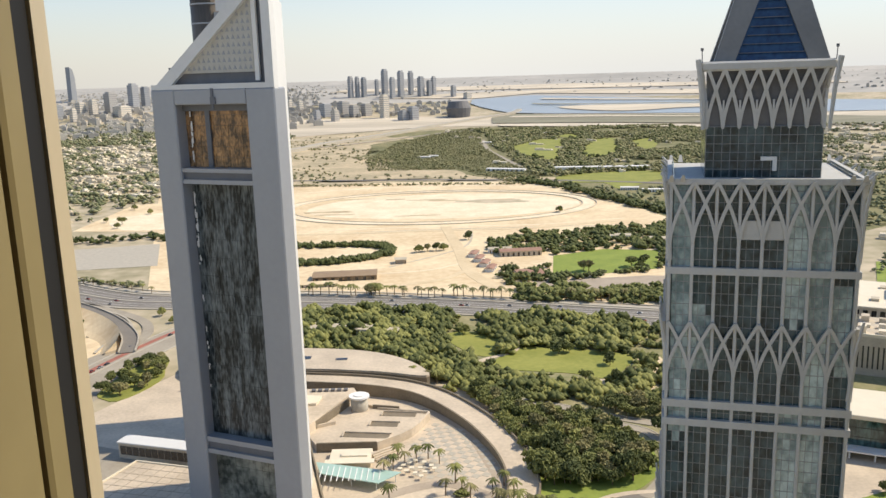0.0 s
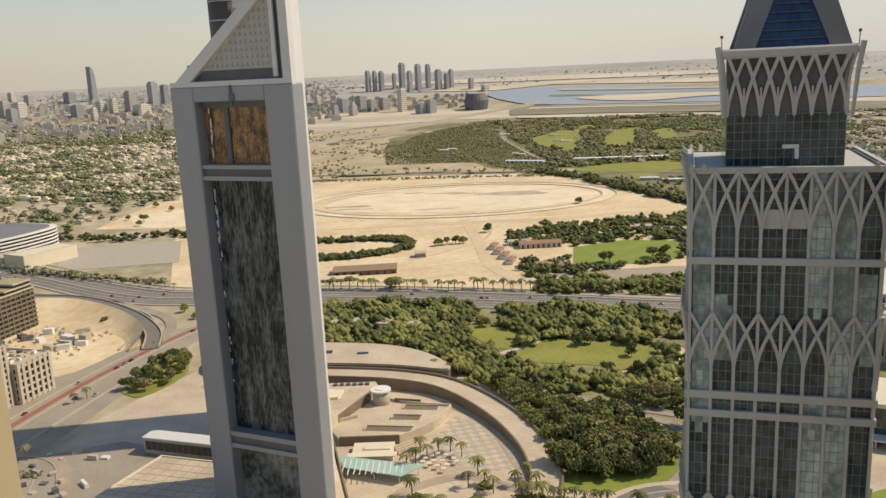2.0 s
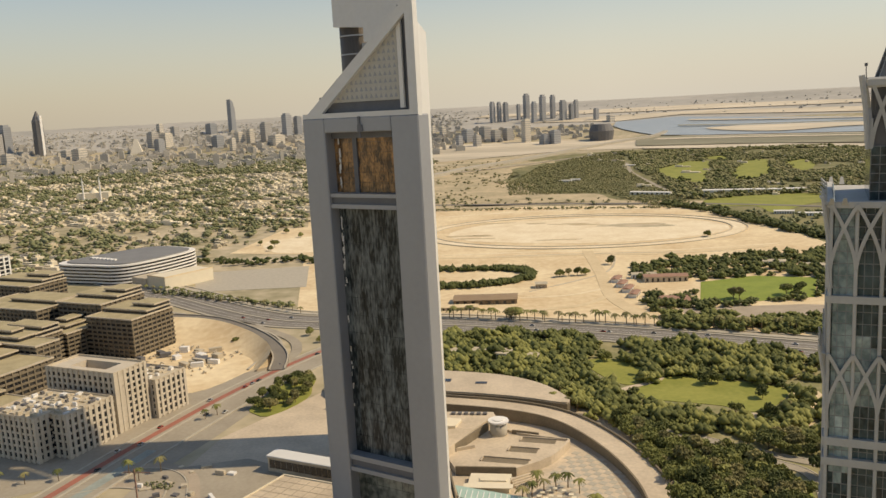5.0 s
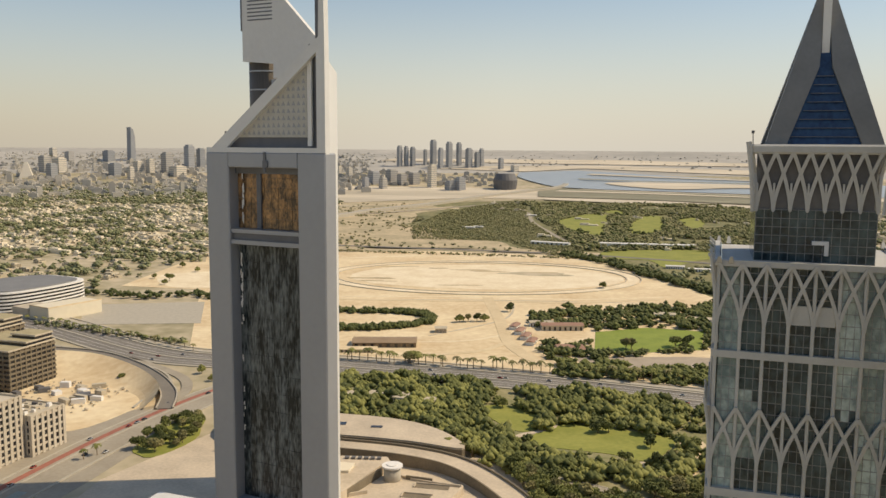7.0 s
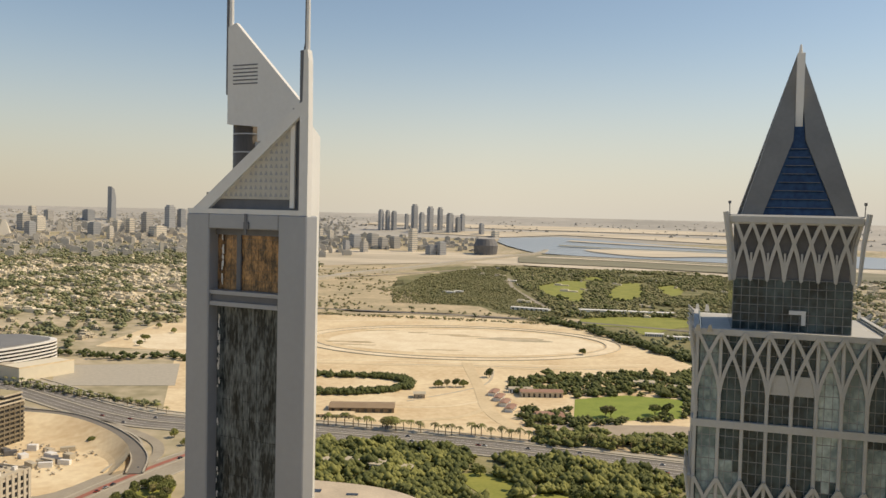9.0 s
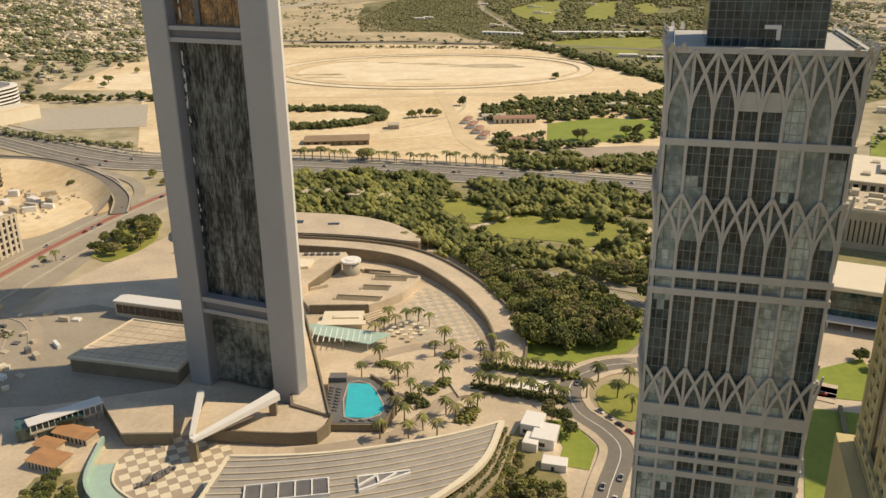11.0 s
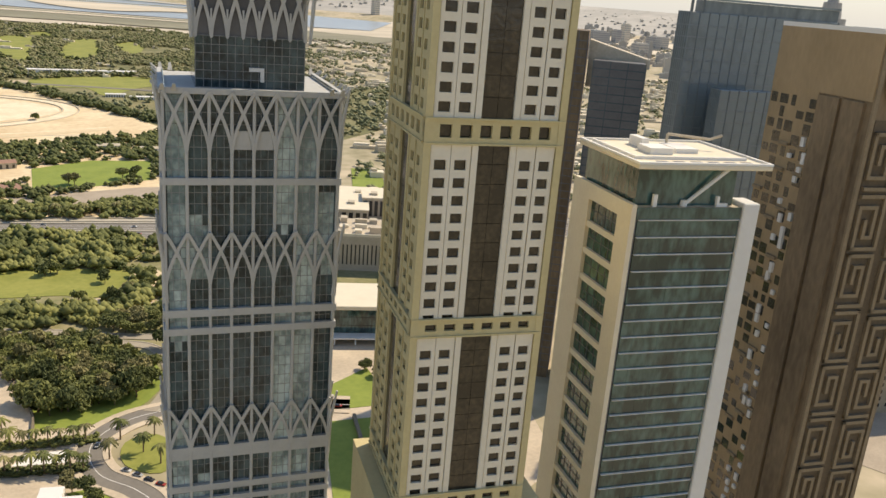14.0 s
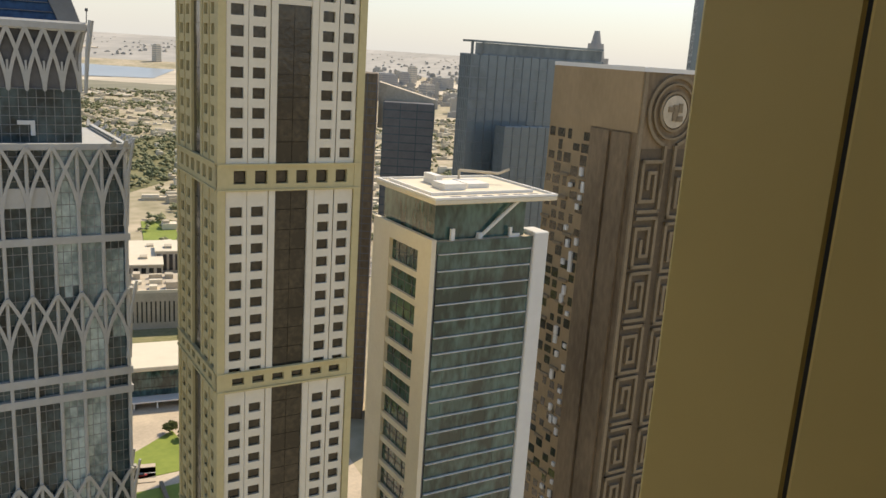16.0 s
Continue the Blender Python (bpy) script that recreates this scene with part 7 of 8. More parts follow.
part("block", bevel_box(0, 10, 0, 6, 0, 3.4, 0.1), WHITE, wh2)
part("door", boxes((4, 5.2, -0.06, 0.05, 0, 2.2)), WINDOW_DARK, wh2)
drape([(46, 312), (56, 312), (64, 292), (58, 276), (46, 280), (50, 292)], 0.35, LAWN, "lawn", "small clipped lawn beside the white house", "lawn")
drape([(20, 280), (34, 310), (48, 268), (44, 240), (30, 236)], 0.3, SCRUB, "garden", "planted garden round the white house", "garden")
rng = random.Random(12)
for x, y in scatter([(22, 262), (30, 286), (38, 268), (46, 262), (44, 236), (28, 232), (18, 244)], 34, 4.2, 33):
    tree(x, y, rng.uniform(0.45, 0.85), rng, group="garden trees")
for x, y in ((48, 312), (52, 309), (47, 316), (54, 300), (30, 262)):
    tree(x, y, rng.uniform(0.7, 1.0), rng, group="garden trees")
drape(blob_outline(82, 328, 12, 16, 20, 0.05, 6), 0.3, GRASS, "lawn", "round green island beside the loop road", "lawn")
drape([(100, 300), (110, 380), (230, 420), (300, 380), (240, 240), (120, 200)], 0.14, PAVING, "forecourt", "pale paved forecourt before the hall", "paving")
drape([(172, 350), (208, 364), (200, 322), (166, 330)], 0.4, LAWN, "lawn", "bright clipped lawn before the hall", "lawn")
drape([(161, 320), (192, 312), (168, 244), (134, 254)], 0.4, LAWN, "lawn", "bright clipped lawn before the hall", "lawn")
for x, y in ((208, 352), (212, 346), (216, 356), (206, 362)):
    tree(x, y, 0.8, rng, group="garden trees")
solid("garden_wall", ribbon([(176, 318), (160, 272), (150, 240)], 1.6, 0.1, 2.4, 2), OLIVE_CLAD, "low dark wall dividing the lawn", "wall", "structure")

mall = thing("exhibition_hall", "long glass exhibition hall with a flat cream roof", "hall", frame_at(150, 432, -25))
part("body", boxes((0, 190, 0.6, 36, 0, 20)), WINDOW_DARK, mall, "dark inner hall")
part("roof", bevel_box(-2, 192, -2.5, 38, 20, 22.4, 0.3), CREAM, mall, "flat cream roof")
pm = mesh("pane", boxes((0.1, 5.9, 0, 0.3, 0.1, 4.9)), GREEN_GLASS)
for i in range(31):
    for j in range(3):
        shared("pane", pm, mall, (2 + i * 6, 0.2, 4.6 + j * 5.1))
part("ledge", boxes((-2, 192, -8, 0.4, 4.0, 4.8)), WHITE, mall, "white ledge over the entrance")
for i in range(16):
    part("column", boxes((4 + i * 12, 4.8 + i * 12, -7, -6.2, 0, 4.0)), WHITE, mall)

gb = thing("grey_office", "grey low office building with slot windows and cluttered roof", "office building", frame_at(215, 545, -28))
part("body", boxes((0, 140, 0, 50, 0, 26)), CONCRETE, gb)
sm = mesh("window", boxes((-0.5, 0.5, -0.1, 0.2, 0, 15)), WINDOW_DARK)
for i in range(46):
    shared("window", sm, gb, (2 + i * 3, 0, 5))
part("parapet", boxes((0, 140, 0, 1, 26, 28), (0, 1, 1, 50, 26, 28), (139, 140, 1, 50, 26, 28)), CREAM, gb)
rng = random.Random(6)
for x in range(4, 130, 11):
    for y in (8, 22, 36):
        part("roof_unit", boxes((x, x + rng.uniform(3, 9), y, y + rng.uniform(3, 8), 26, 27.5 + rng.uniform(0, 4))), rng.choice((ROOF, CONCRETE, CREAM)), gb)
for x, y, w, d, h in ((290, 640, 60, 60, 14), (330, 690, 80, 40, 10), (352, 640, 50, 30, 18), (390, 600, 60, 40, 12)):
    b = thing("low_building", "low pale building with a white roof", "building", frame_at(x, y, -28))
    part("wall", boxes((0, w, 0, d, 0, h)), CONCRETE, b)
    part("roof", boxes((-0.6, w + 0.6, -0.6, d + 0.6, h, h + 1)), CREAM, b)
    for k in (0.15, 0.45, 0.7):
        part("roof_unit", boxes((w * k, w * k + 6, d * 0.3, d * 0.3 + 8, h + 1, h + 3)), ROOF, b)
    pane = mesh("window", boxes((0, w * 0.06, -0.08, 0.1, 2, h - 2)), WINDOW_DARK)
    for i in range(10):
        shared("window", pane, b, (w * (i + 0.2) / 10, 0, 0))
drape([(395, 740), (440, 830), (470, 815), (425, 725)], 0.6, LAWN, "lawn", "bright green sports lawn", "lawn")
for x, y, w, d, h in ((420, 205, 70, 40, 52), (500, 225, 90, 50, 40), (590, 285, 90, 60, 34), (640, 250, 60, 60, 46), (560, 330, 60, 40, 30), (470, 290, 50, 50, 26)):
    b = thing("low_building", "beige city block with a cluttered roof", "building", frame_at(x, y, -17))
    part("wall", boxes((0, w, 0, d, 0, h)), BEIGE_WALL, b)
    part("cornice", boxes((-0.8, w + 0.8, -0.8, 0, h - 6, h - 5), (-0.8, 0, 0, d, h - 6, h - 5), (-0.5, w + 0.5, -0.5, 0, h - 0.8, h), (-0.5, 0, 0, d, h - 0.8, h)), CONCRETE, b, "pale stone cornice")
    part("roof_block", boxes((w * 0.1, w * 0.6, d * 0.75, d * 0.95, h, h + 6)), BEIGE_WALL, b, "beige roof storey")
    part("parapet", boxes((0, w, 0, 0.8, h, h + 1.6), (0, 0.8, 0.8, d, h, h + 1.6), (w - 0.8, w, 0.8, d, h, h + 1.6)), CONCRETE, b)
    for k in (0.12, 0.4, 0.7):
        for m in (0.2, 0.6):
            part("roof_unit", boxes((w * k, w * k + 7, d * m, d * m + 6, h, h + 2.5)), ROOF, b)
    pane = mesh("window", boxes((0, w / 18, -0.1, 0.1, 0, 2)), WINDOW_DARK)
    for i in range(9):
        for z in range(4, int(h) - 3, 4):
            shared("window", pane, b, (w * (i + 0.25) / 9, 0, z))

# ---- office blocks at the avenue ----
GX, GY = -326.0, 428.0


def block(label, p0, p1, q0, q1, h, wall, bay=4.6, storey=4.2, court=None, base=0.0):
    m = frame_at(GX, GY, -15) @ Matrix.Translation((p0, q0, base))
    t = thing("office_block", label, "office building", m, "avenue office blocks")
    w, d = p1 - p0, q1 - q0
    if court:
        c0, c1, e0, e1 = court
        part("body", boxes((0, w, 0.5, e0, 0, h), (0, w - 0.5, e1, d, 0, h), (0, c0, e0, e1, 0, h), (c1, w - 0.5, e0, e1, 0, h), (c0, c1, e0, e1, 0, h * 0.5)), wall, t)
    else:
        part("body", boxes((0, w - 0.5, 0.5, d, 0, h)), wall, t)
    if wall is OLIVE_CLAD:
        n = max(3, round(h / 4.3))
        band = mesh("balcony_band", boxes((-0.6, w + 0.6, -0.6, 0.5, 0, 1.6), (w - 0.5, w + 0.6, 0.5, d, 0, 1.6)), wall)
        glass = mesh("window_band", boxes((0.4, w - 0.3, 0.2, 0.49, 0, 2.6), (w - 0.49, w - 0.2, 0.5, d - 0.4, 0, 2.6)), WINDOW_DARK)
        for k in range(n):
            shared("balcony_band", band, t, (0, 0, 2.8 + k * (h - 2.6) / n))
            shared("window_band", glass, t, (0, 0, 0.1 + k * (h - 2.6) / n))
        part("roof", boxes((0.6, w - 1, 1, d - 0.6, h, h + 0.3)), TAN_ROOF if int(p0) % 3 else OLIVE_ROOF, t, "flat dusty roof")
        part("roof_rim", boxes((-0.8, w + 0.8, -0.8, 0.4, h - 0.3, h + 0.9), (w - 0.4, w + 0.8, 0.4, d, h - 0.3, h + 0.9), (-0.4, 0.5, 0.4, d, h, h + 0.9), (0.5, w - 0.4, d - 0.8, d, h, h + 0.9)), CONCRETE, t, "pale stone roof rim")
        fin_f = mesh("pier", boxes((-0.45, 0.45, -0.75, 0.4, 0, h - 0.3)), wall)
        for i in range(1, max(3, int(w / 5.5))):
            shared("pier", fin_f, t, (w * i / max(3, int(w / 5.5)), 0, 0))
        for i in range(0, max(3, int(d / 5.5))):
            shared("pier", fin_f, t, (w, 0.5 + d * i / max(3, int(d / 5.5)), 0), radians(90))
        for k, (x0, x1, y0, y1, z) in enumerate(random.Random(int(p0 + q0)).choice((((0.05, 0.6, 0.3, 0.97, h + 0.3), (0.05, 0.4, 0.5, 0.97, h + 3.9)), ((0.3, 0.97, 0.45, 0.97, h + 0.3),), ((0.04, 0.97, 0.4, 0.97, h + 0.3), (0.5, 0.97, 0.6, 0.97, h + 3.9))))):
            part("roof_house", boxes((w * x0, w * x1, d * y0, d * y1, z, z + 3.2)), WINDOW_DARK, t, "set-back glazed roof storey")
            part("roof_house_top", boxes((w * x0 - 0.8, w * x1 + 0.8, d * y0 - 0.8, d * y1 + 0.8, z + 2.4, z + 3.6)), CONCRETE, t, "pale stone parapet")
            part("roof", boxes((w * x0, w * x1, d * y0, d * y1, z + 3.6, z + 3.75)), TAN_ROOF, t, "flat olive roof")
        return t
    cols, rows = max(2, round(w / bay)), max(2, round((h - 4) / storey))
    cw, rh = w / cols, (h - 3.0) / rows
    dcols = max(2, round(d / bay))
    dw = d / dcols
    pier = mesh("pier", boxes((-1.1, 1.1, -0.35, 0.5, 0, h + 0.8)), wall)
    for i in range(cols + 1):
        shared("pier", pier, t, (min(max(i * cw, 0.7), w - 0.7), 0, 0))
    for j in range(dcols + 1):
        shared("pier", pier, t, (w, min(max(j * dw, 0.7), d - 0.7), 0), radians(90))
    wf = mesh("window", boxes((-cw / 2 + 1.1, cw / 2 - 1.1, 0.3, 0.49, 0, rh - 1.7)), WINDOW_DARK)
    ws = mesh("window", boxes((-0.49, -0.3, -dw / 2 + 1.1, dw / 2 - 1.1, 0, rh - 1.7)), WINDOW_DARK)
    for r in range(rows):
        for i in range(cols):
            shared("window", wf, t, ((i + 0.5) * cw, 0, 2.2 + r * rh))
        for j in range(dcols):
            shared("window", ws, t, (w, (j + 0.5) * dw, 2.2 + r * rh))
    fb = mesh("spandrel", boxes((0, w, 0.0, 0.5, -1.4, -0.1)), wall)
    sb = mesh("spandrel", boxes((w - 0.5, w, 0.5, d, -1.4, -0.1)), wall)
    for r in range(rows + 1):
        shared("spandrel", fb, t, (0, 0, 2.2 + r * rh))
        shared("spandrel", sb, t, (0, 0, 2.2 + r * rh))
    part("parapet", boxes((0, w, 0, 0.6, h, h + 1.3), (w - 0.6, w, 0.6, d, h, h + 1.3), (0, 0.6, 0.6, d, h, h + 1.3), (0.6, w - 0.6, d - 0.6, d, h, h + 1.3)), CONCRETE, t)
    if wall is WHITE:
        part("roof", boxes((0.6, w - 0.6, 0.6, d - 0.6, h, h + 0.5)), SLATE, t, "flat dark grey roof")
        part("roof_edge", boxes((-0.6, w + 0.6, -0.8, 0, h - 3, h + 1.4), (-0.6, 2.5, -0.7, 0, 0, h - 3), (w - 2.5, w + 0.6, -0.7, 0, 0, h - 3)), SLATE, t, "dark grey frame round the white grid")
    elif not court:
        r_ = random.Random(int(p0 * 7 + q0))
        part("roof", boxes((0.6, w - 0.6, 0.6, d - 0.6, h, h + 0.2)), ROOF, t, "dusty flat roof")
        for x in np.arange(3, w - 5, 6).tolist():
            for y in np.arange(3, d - 5, 6.5).tolist():
                part("roof_unit", boxes((x, x + r_.uniform(1, 4.5), y, y + r_.uniform(1, 4.5), h + 0.2, h + r_.uniform(0.8, 2.8))), r_.choice((ROOF, CONCRETE, WHITE, SLATE)), t)
    return t


block("concrete office block with deep square windows, roof under work", -40, 0, -2, 42, 28, PALE_STONE)
block("concrete office block with deep square windows, roof under work", -26, 13, 9.5, 46, 27, PALE_STONE)
block("pale concrete courtyard block with square windows", -50, 11, 51, 79, 40, PALE_STONE, court=(14, 46, 8, 22))
block("pale concrete office block with cluttered roof", -26, 16, 81, 110, 26, PALE_STONE)
block("brown-grey terraced office block", -160, -108, 186, 236, 34, OLIVE_CLAD, 6, 4)
block("brown-grey terraced office block", -215, -162, 205, 258, 40, OLIVE_CLAD, 6, 4)
block("brown-grey terraced office block", -196, -162, 165, 203, 24, OLIVE_CLAD, 6, 4)
block("brown-grey terraced office block", -250, -165, 120, 164, 28, OLIVE_CLAD, 6, 4)
block("brown-grey terraced office block", -310, -222, 186, 240, 36, OLIVE_CLAD, 6, 4)
block("brown-grey terraced office block", -370, -300, 244, 290, 42, OLIVE_CLAD, 6, 4)
block("brown-grey terraced office block", -182, -92, 44, 92, 31, OLIVE_CLAD, 6, 4)
block("brown-grey terraced office block", -176, -112, 94, 116, 37, OLIVE_CLAD, 6, 4)
block("brown-grey low office block", -112, -60, 4, 42, 21, OLIVE_CLAD, 6, 4)
block("brown-grey low office block", -230, -186, 30, 90, 24, OLIVE_CLAD, 6, 4)
block("white-framed grid facade office block", -586, -526, 325, 400, 40, WHITE, 8, 5)
block("white-framed tower block with grid windows", -672, -640, 370, 410, 50, WHITE, 8, 5)
drape([(-560, 330), (-350, 360), (-300, 395), (-250, 400), (-235, 470), (-222, 560), (-250, 620), (-300, 560), (-480, 700), (-640, 760), (-760, 800)], 0.12, PALE_ROAD, "pavement", "dusty paved ground between office blocks", "pavement")

wave = thing("curved_office", "white curved office building with ribbon windows", "office building")
wo = smooth_line([(-672, 960), (-600, 940), (-566, 934), (-540, 950), (-512, 1010), (-505, 1060), (-545, 1085), (-600, 1090), (-660, 1010)], 5, True)
wo = [Vector((-660 + (q.x + 660) * 0.86, 1000 + (q.y - 1000) * 0.9)) for q in wo]
part("body", prism(wo, 0, 22), WINDOW_DARK, wave)
for k in range(6):
    part("band", prism([(q.x + (q.x + 580) * 0.012, q.y + (q.y - 1005) * 0.012) for q in wo], 2 + k * 4.2, 3.9 + k * 4.2), WHITE, wave, "white curved parapet band")
part("roof", prism([(q.x * 0.9 - 58, q.y * 0.9 + 100) for q in wo], 25, 26.4), ROOF_DARK, wave, "dark grey sloping roof sheet")
for k in range(7):
    part("roof_unit", bevel_box(-640 + k * 7, -636 + k * 7, 985 - k * 3, 991 - k * 3, 26.4, 28.2, 0.2), WHITE, wave, "white roof machinery")
yb = thing("yellow_block", "low sand-yellow building with blank walls", "building", frame_at(-494, 904, 62))
part("body", bevel_box(0, 70, 0, 36, 0, 15, 0.3), CREAM, yb)
part("annex", bevel_box(-2, 30, 36, 66, 0, 12, 0.3), CONCRETE, yb)
part("parapet", boxes((0, 70, 0, 0.8, 15, 16.4), (0, 0.8, 0.8, 36, 15, 16.4)), SAND, yb)
rng = random.Random(41)
for i in range(26):
    a = rng.uniform(0, 6.28)
    x, y = -345 + 42 * math.cos(a) * rng.random() ** 0.5, 625 + 42 * math.sin(a) * rng.random() ** 0.5
    t = thing("site_container", "dusty site cabin in the building pit", "site cabin", frame_at(x, y, rng.uniform(-40, 40)), "site cabins")
    part("body", bevel_box(0, rng.uniform(5, 12), 0, rng.uniform(3, 6), 0.2, rng.uniform(2.6, 5), 0.05), rng.choice((WHITE, CONCRETE, ROOF, SLATE)), t)
crowd("rubble", "heaps of rubble and stored goods in the pit", scatter([(-390, 590), (-300, 590), (-290, 650), (-360, 680)], 90, 5, 42), 0.8, 2.2, CONCRETE, 42)

# clutter of the road works beside the avenue
rng = random.Random(55)
for x, y in scatter([(-262, 340), (-205, 340), (-200, 420), (-245, 430)], 34, 6, 56):
    t = thing("site_container", "dusty cabin or pallet stack at the road works", "site cabin", frame_at(x, y, rng.uniform(-60, 60)), "road works")
    part("body", bevel_box(0, rng.uniform(2, 8), 0, rng.uniform(1.5, 3.5), 0.1, rng.uniform(0.8, 3), 0.05), rng.choice((WHITE, CONCRETE, ROOF, SLATE, CREAM)), t)
for x, y, r in ((-236, 402, 9), (-258, 372, 7), (-222, 356, 6)):
    crowd("shrub_bed", "round bed of dusty shrubs at the road works", [(x + r * math.cos(k * 2.4) * (k / 20) ** 0.5, y + 0.6 * r * math.sin(k * 2.4) * (k / 20) ** 0.5) for k in range(20)], 0.8, 1.8, WOODS, int(-x))
for pts in ([(-276, 352), (-250, 345), (-226, 372), (-232, 404)], [(-268, 420), (-246, 424), (-226, 412), (-210, 380)], [(-284, 388), (-262, 398), (-240, 396)]):
    solid("kerb", ribbon(pts, 0.9, 0.1, 0.6), KERB, "pale kerb at the road works", "kerb", "structure")
    solid("works_road", ribbon(pts, 6, 0.1, 0.3, shift=4), PAVING_DARK, "dusty temporary road", "road", "structure")

# lattice dome
dome = thing("lattice_dome", "silver lattice dome over the forecourt", "dome", Matrix.Translation((-290, 332, -3)) @ Matrix.Diagonal((1.45, 1.45, 0.8, 1)))
bm = bmesh.new()
for k in range(40):
    for s in (-1, 1):
        pts = []
        for j in range(9):
            f = j / 8
            a, el = 2 * math.pi * k / 40 + s * f * 1.5, f * 1.45
            pts.append(Vector((24 * math.cos(a) * math.cos(el), 24 * math.sin(a) * math.cos(el), 4 + 24 * math.sin(el))))
        tube(bm, pts, 0.26, 4)
part("ribs", bm, ALU_PALE, dome, "silver crossing ribs")
bm = bmesh.new()
bmesh.ops.create_uvsphere(bm, u_segments=32, v_segments=16, radius=23.2)
bm.transform(Matrix.Translation((0, 0, 4)))
part("skin", bm, SMOKE_GLASS, dome, "dark glass skin", True)
lh = thing("low_hall", "low hall with a jointed flat sandstone roof", "hall")
LH = [Vector(q) for q in ((-180, 361), (-163, 402), (-116, 388), (-124, 347))]
part("wall", prism([tuple(q) for q in LH], 0, 7.2), OLIVE_CLAD, lh)
part("roof", prism([tuple(Vector((-146, 375)) + (q - Vector((-146, 375))) * 1.03) for q in LH], 7.2, 8.2), PAVING, lh, "flat sandstone roof")
for k in range(1, 7):
    a_, b_ = LH[0].lerp(LH[1], k / 7), LH[3].lerp(LH[2], k / 7)
    part("roof_joint", ribbon([tuple(a_), tuple(b_)], 0.35, 8.2, 8.32, 1), PAVING_DARK, lh)
for k in range(1, 8):
    a_, b_ = LH[0].lerp(LH[3], k / 8), LH[1].lerp(LH[2], k / 8)
    part("roof_joint", ribbon([tuple(a_), tuple(b_)], 0.35, 8.2, 8.31, 1), PAVING_DARK, lh)
part("roof_rim", ribbon([tuple(q) for q in LH], 0.9, 7.4, 8.9, 1, True), CREAM, lh, "pale roof rim")
lw = thing("low_hall", "long low wing with a grey roof and ribbon glazing", "hall", frame_at(-181, 424, -17))
part("wall", boxes((0, 66, 0, 9, 0, 9)), CONCRETE, lw)
part("roof", bevel_box(-0.6, 66.6, -0.6, 9.6, 9, 9.8, 0.15), ALU_PALE, lw)
pane = mesh("pane", boxes((0.15, 3.85, -0.12, 0.1, 2.5, 7.5)), WINDOW_DARK)
for k in range(16):
    shared("pane", pane, lw, (1 + k * 4, 0, 0))
ll = thing("low_hall", "small triangular stone hall beside the forecourt", "hall")
part("wall", prism([(-150, 322), (-118, 316), (-112, 297), (-132, 297)], 0, 6.5), OLIVE_CLAD, ll)
part("roof", prism([(-151, 323), (-117, 317), (-111, 296), (-132.5, 296)], 6.5, 7.3), PAVING, ll)
bm = boxes((0, 26, 0, 9, 0, 6), (-0.5, 26.5, -0.5, 9.5, 6, 6.6))
bm.transform(frame_at(-178, 300, 24))
part("glass_wing", bm, GREEN_GLASS, ll, "small glazed wing")
solid("forecourt_wall", ribbon([(-142, 300), (-138, 270), (-122, 252), (-96, 240)], 1.2, 0, 3.2, 6), TEAL_ROOF, "curved pale green forecourt edge", "wall", "structure")
solid("water_channel", ribbon([(-136, 284), (-133, 270), (-122, 258), (-106, 249), (-90, 243)], 8.5, 0.1, 0.45, 6), TEAL_ROOF, "pale green shallow channel round the forecourt", "water", "structure")
solid("channel_kerb", ribbon([(-131, 285), (-128, 272), (-118, 262), (-103, 253.5), (-88, 248)], 0.8, 0.1, 1.0, 6), CREAM, "cream kerb of the forecourt", "kerb", "structure")
RUST_ROOF = mat("orange tan sheet roof", (0.50, 0.27, 0.13), 0.75, (0.38, 0.20, 0.10), 0.2, 6, 0.7)
for x, y, w, d in ((-164, 303, 17, 7), (-166, 283, 14, 9), (-168, 294, 10, 6)):
    shed(x, y, -20, w, d, 3.6, RUST_ROOF, CONCRETE, "site cabin with an orange-tan roof", 0.7)
fb = thing("footbridge", "white trussed footbridge with a flat roof", "bridge", frame_at(-172, 300, 37))
part("deck", boxes((0, 30, 0, 6, 4.0, 4.6)), CONCRETE, fb)
part("roof", bevel_box(-0.4, 30.4, -0.4, 6.4, 8.2, 8.7, 0.1), ALU_PALE, fb)
post = mesh("post", boxes((-0.15, 0.15, 0, 0.3, 4.6, 8.2)), WHITE)
for i in range(13):
    for y in (0.0, 5.7):
        shared("post", post, fb, (0.4 + i * 2.4, y, 0))
leg = mesh("leg", boxes((-0.6, 0.6, 1, 5, 0, 4.0)), CONCRETE)
for x in (2, 15, 28):
    shared("leg", leg, fb, (x, 0, 0))
drape([(-160, 276), (-141, 280), (-134, 256), (-120, 238), (-165, 232)], 0.3, PARK_SOIL, "garden", "planted slope beside the forecourt", "garden")
for x, y in scatter([(-158, 274), (-142, 277), (-137, 256), (-126, 242), (-160, 238)], 26, 4.0, 151):
    tree(x, y, rng.uniform(0.4, 0.75), rng, group="garden trees")
part("wing_blade", prism([(-101, 286), (-99.5, 287), (-104, 321), (-107, 321)], 10.2, 12.2), ALU_PALE, cano, "pale grey side blade")
crane = thing("site_crane", "thin orange site crane mast", "crane", Matrix.Translation((-232, 372, 0)))
bm = boxes((-0.3, 0.3, -0.3, 0.3, 0, 24), (-6, 9, -0.15, 0.15, 22, 22.5))
part("mast", bm, RED_ROOF, crane)


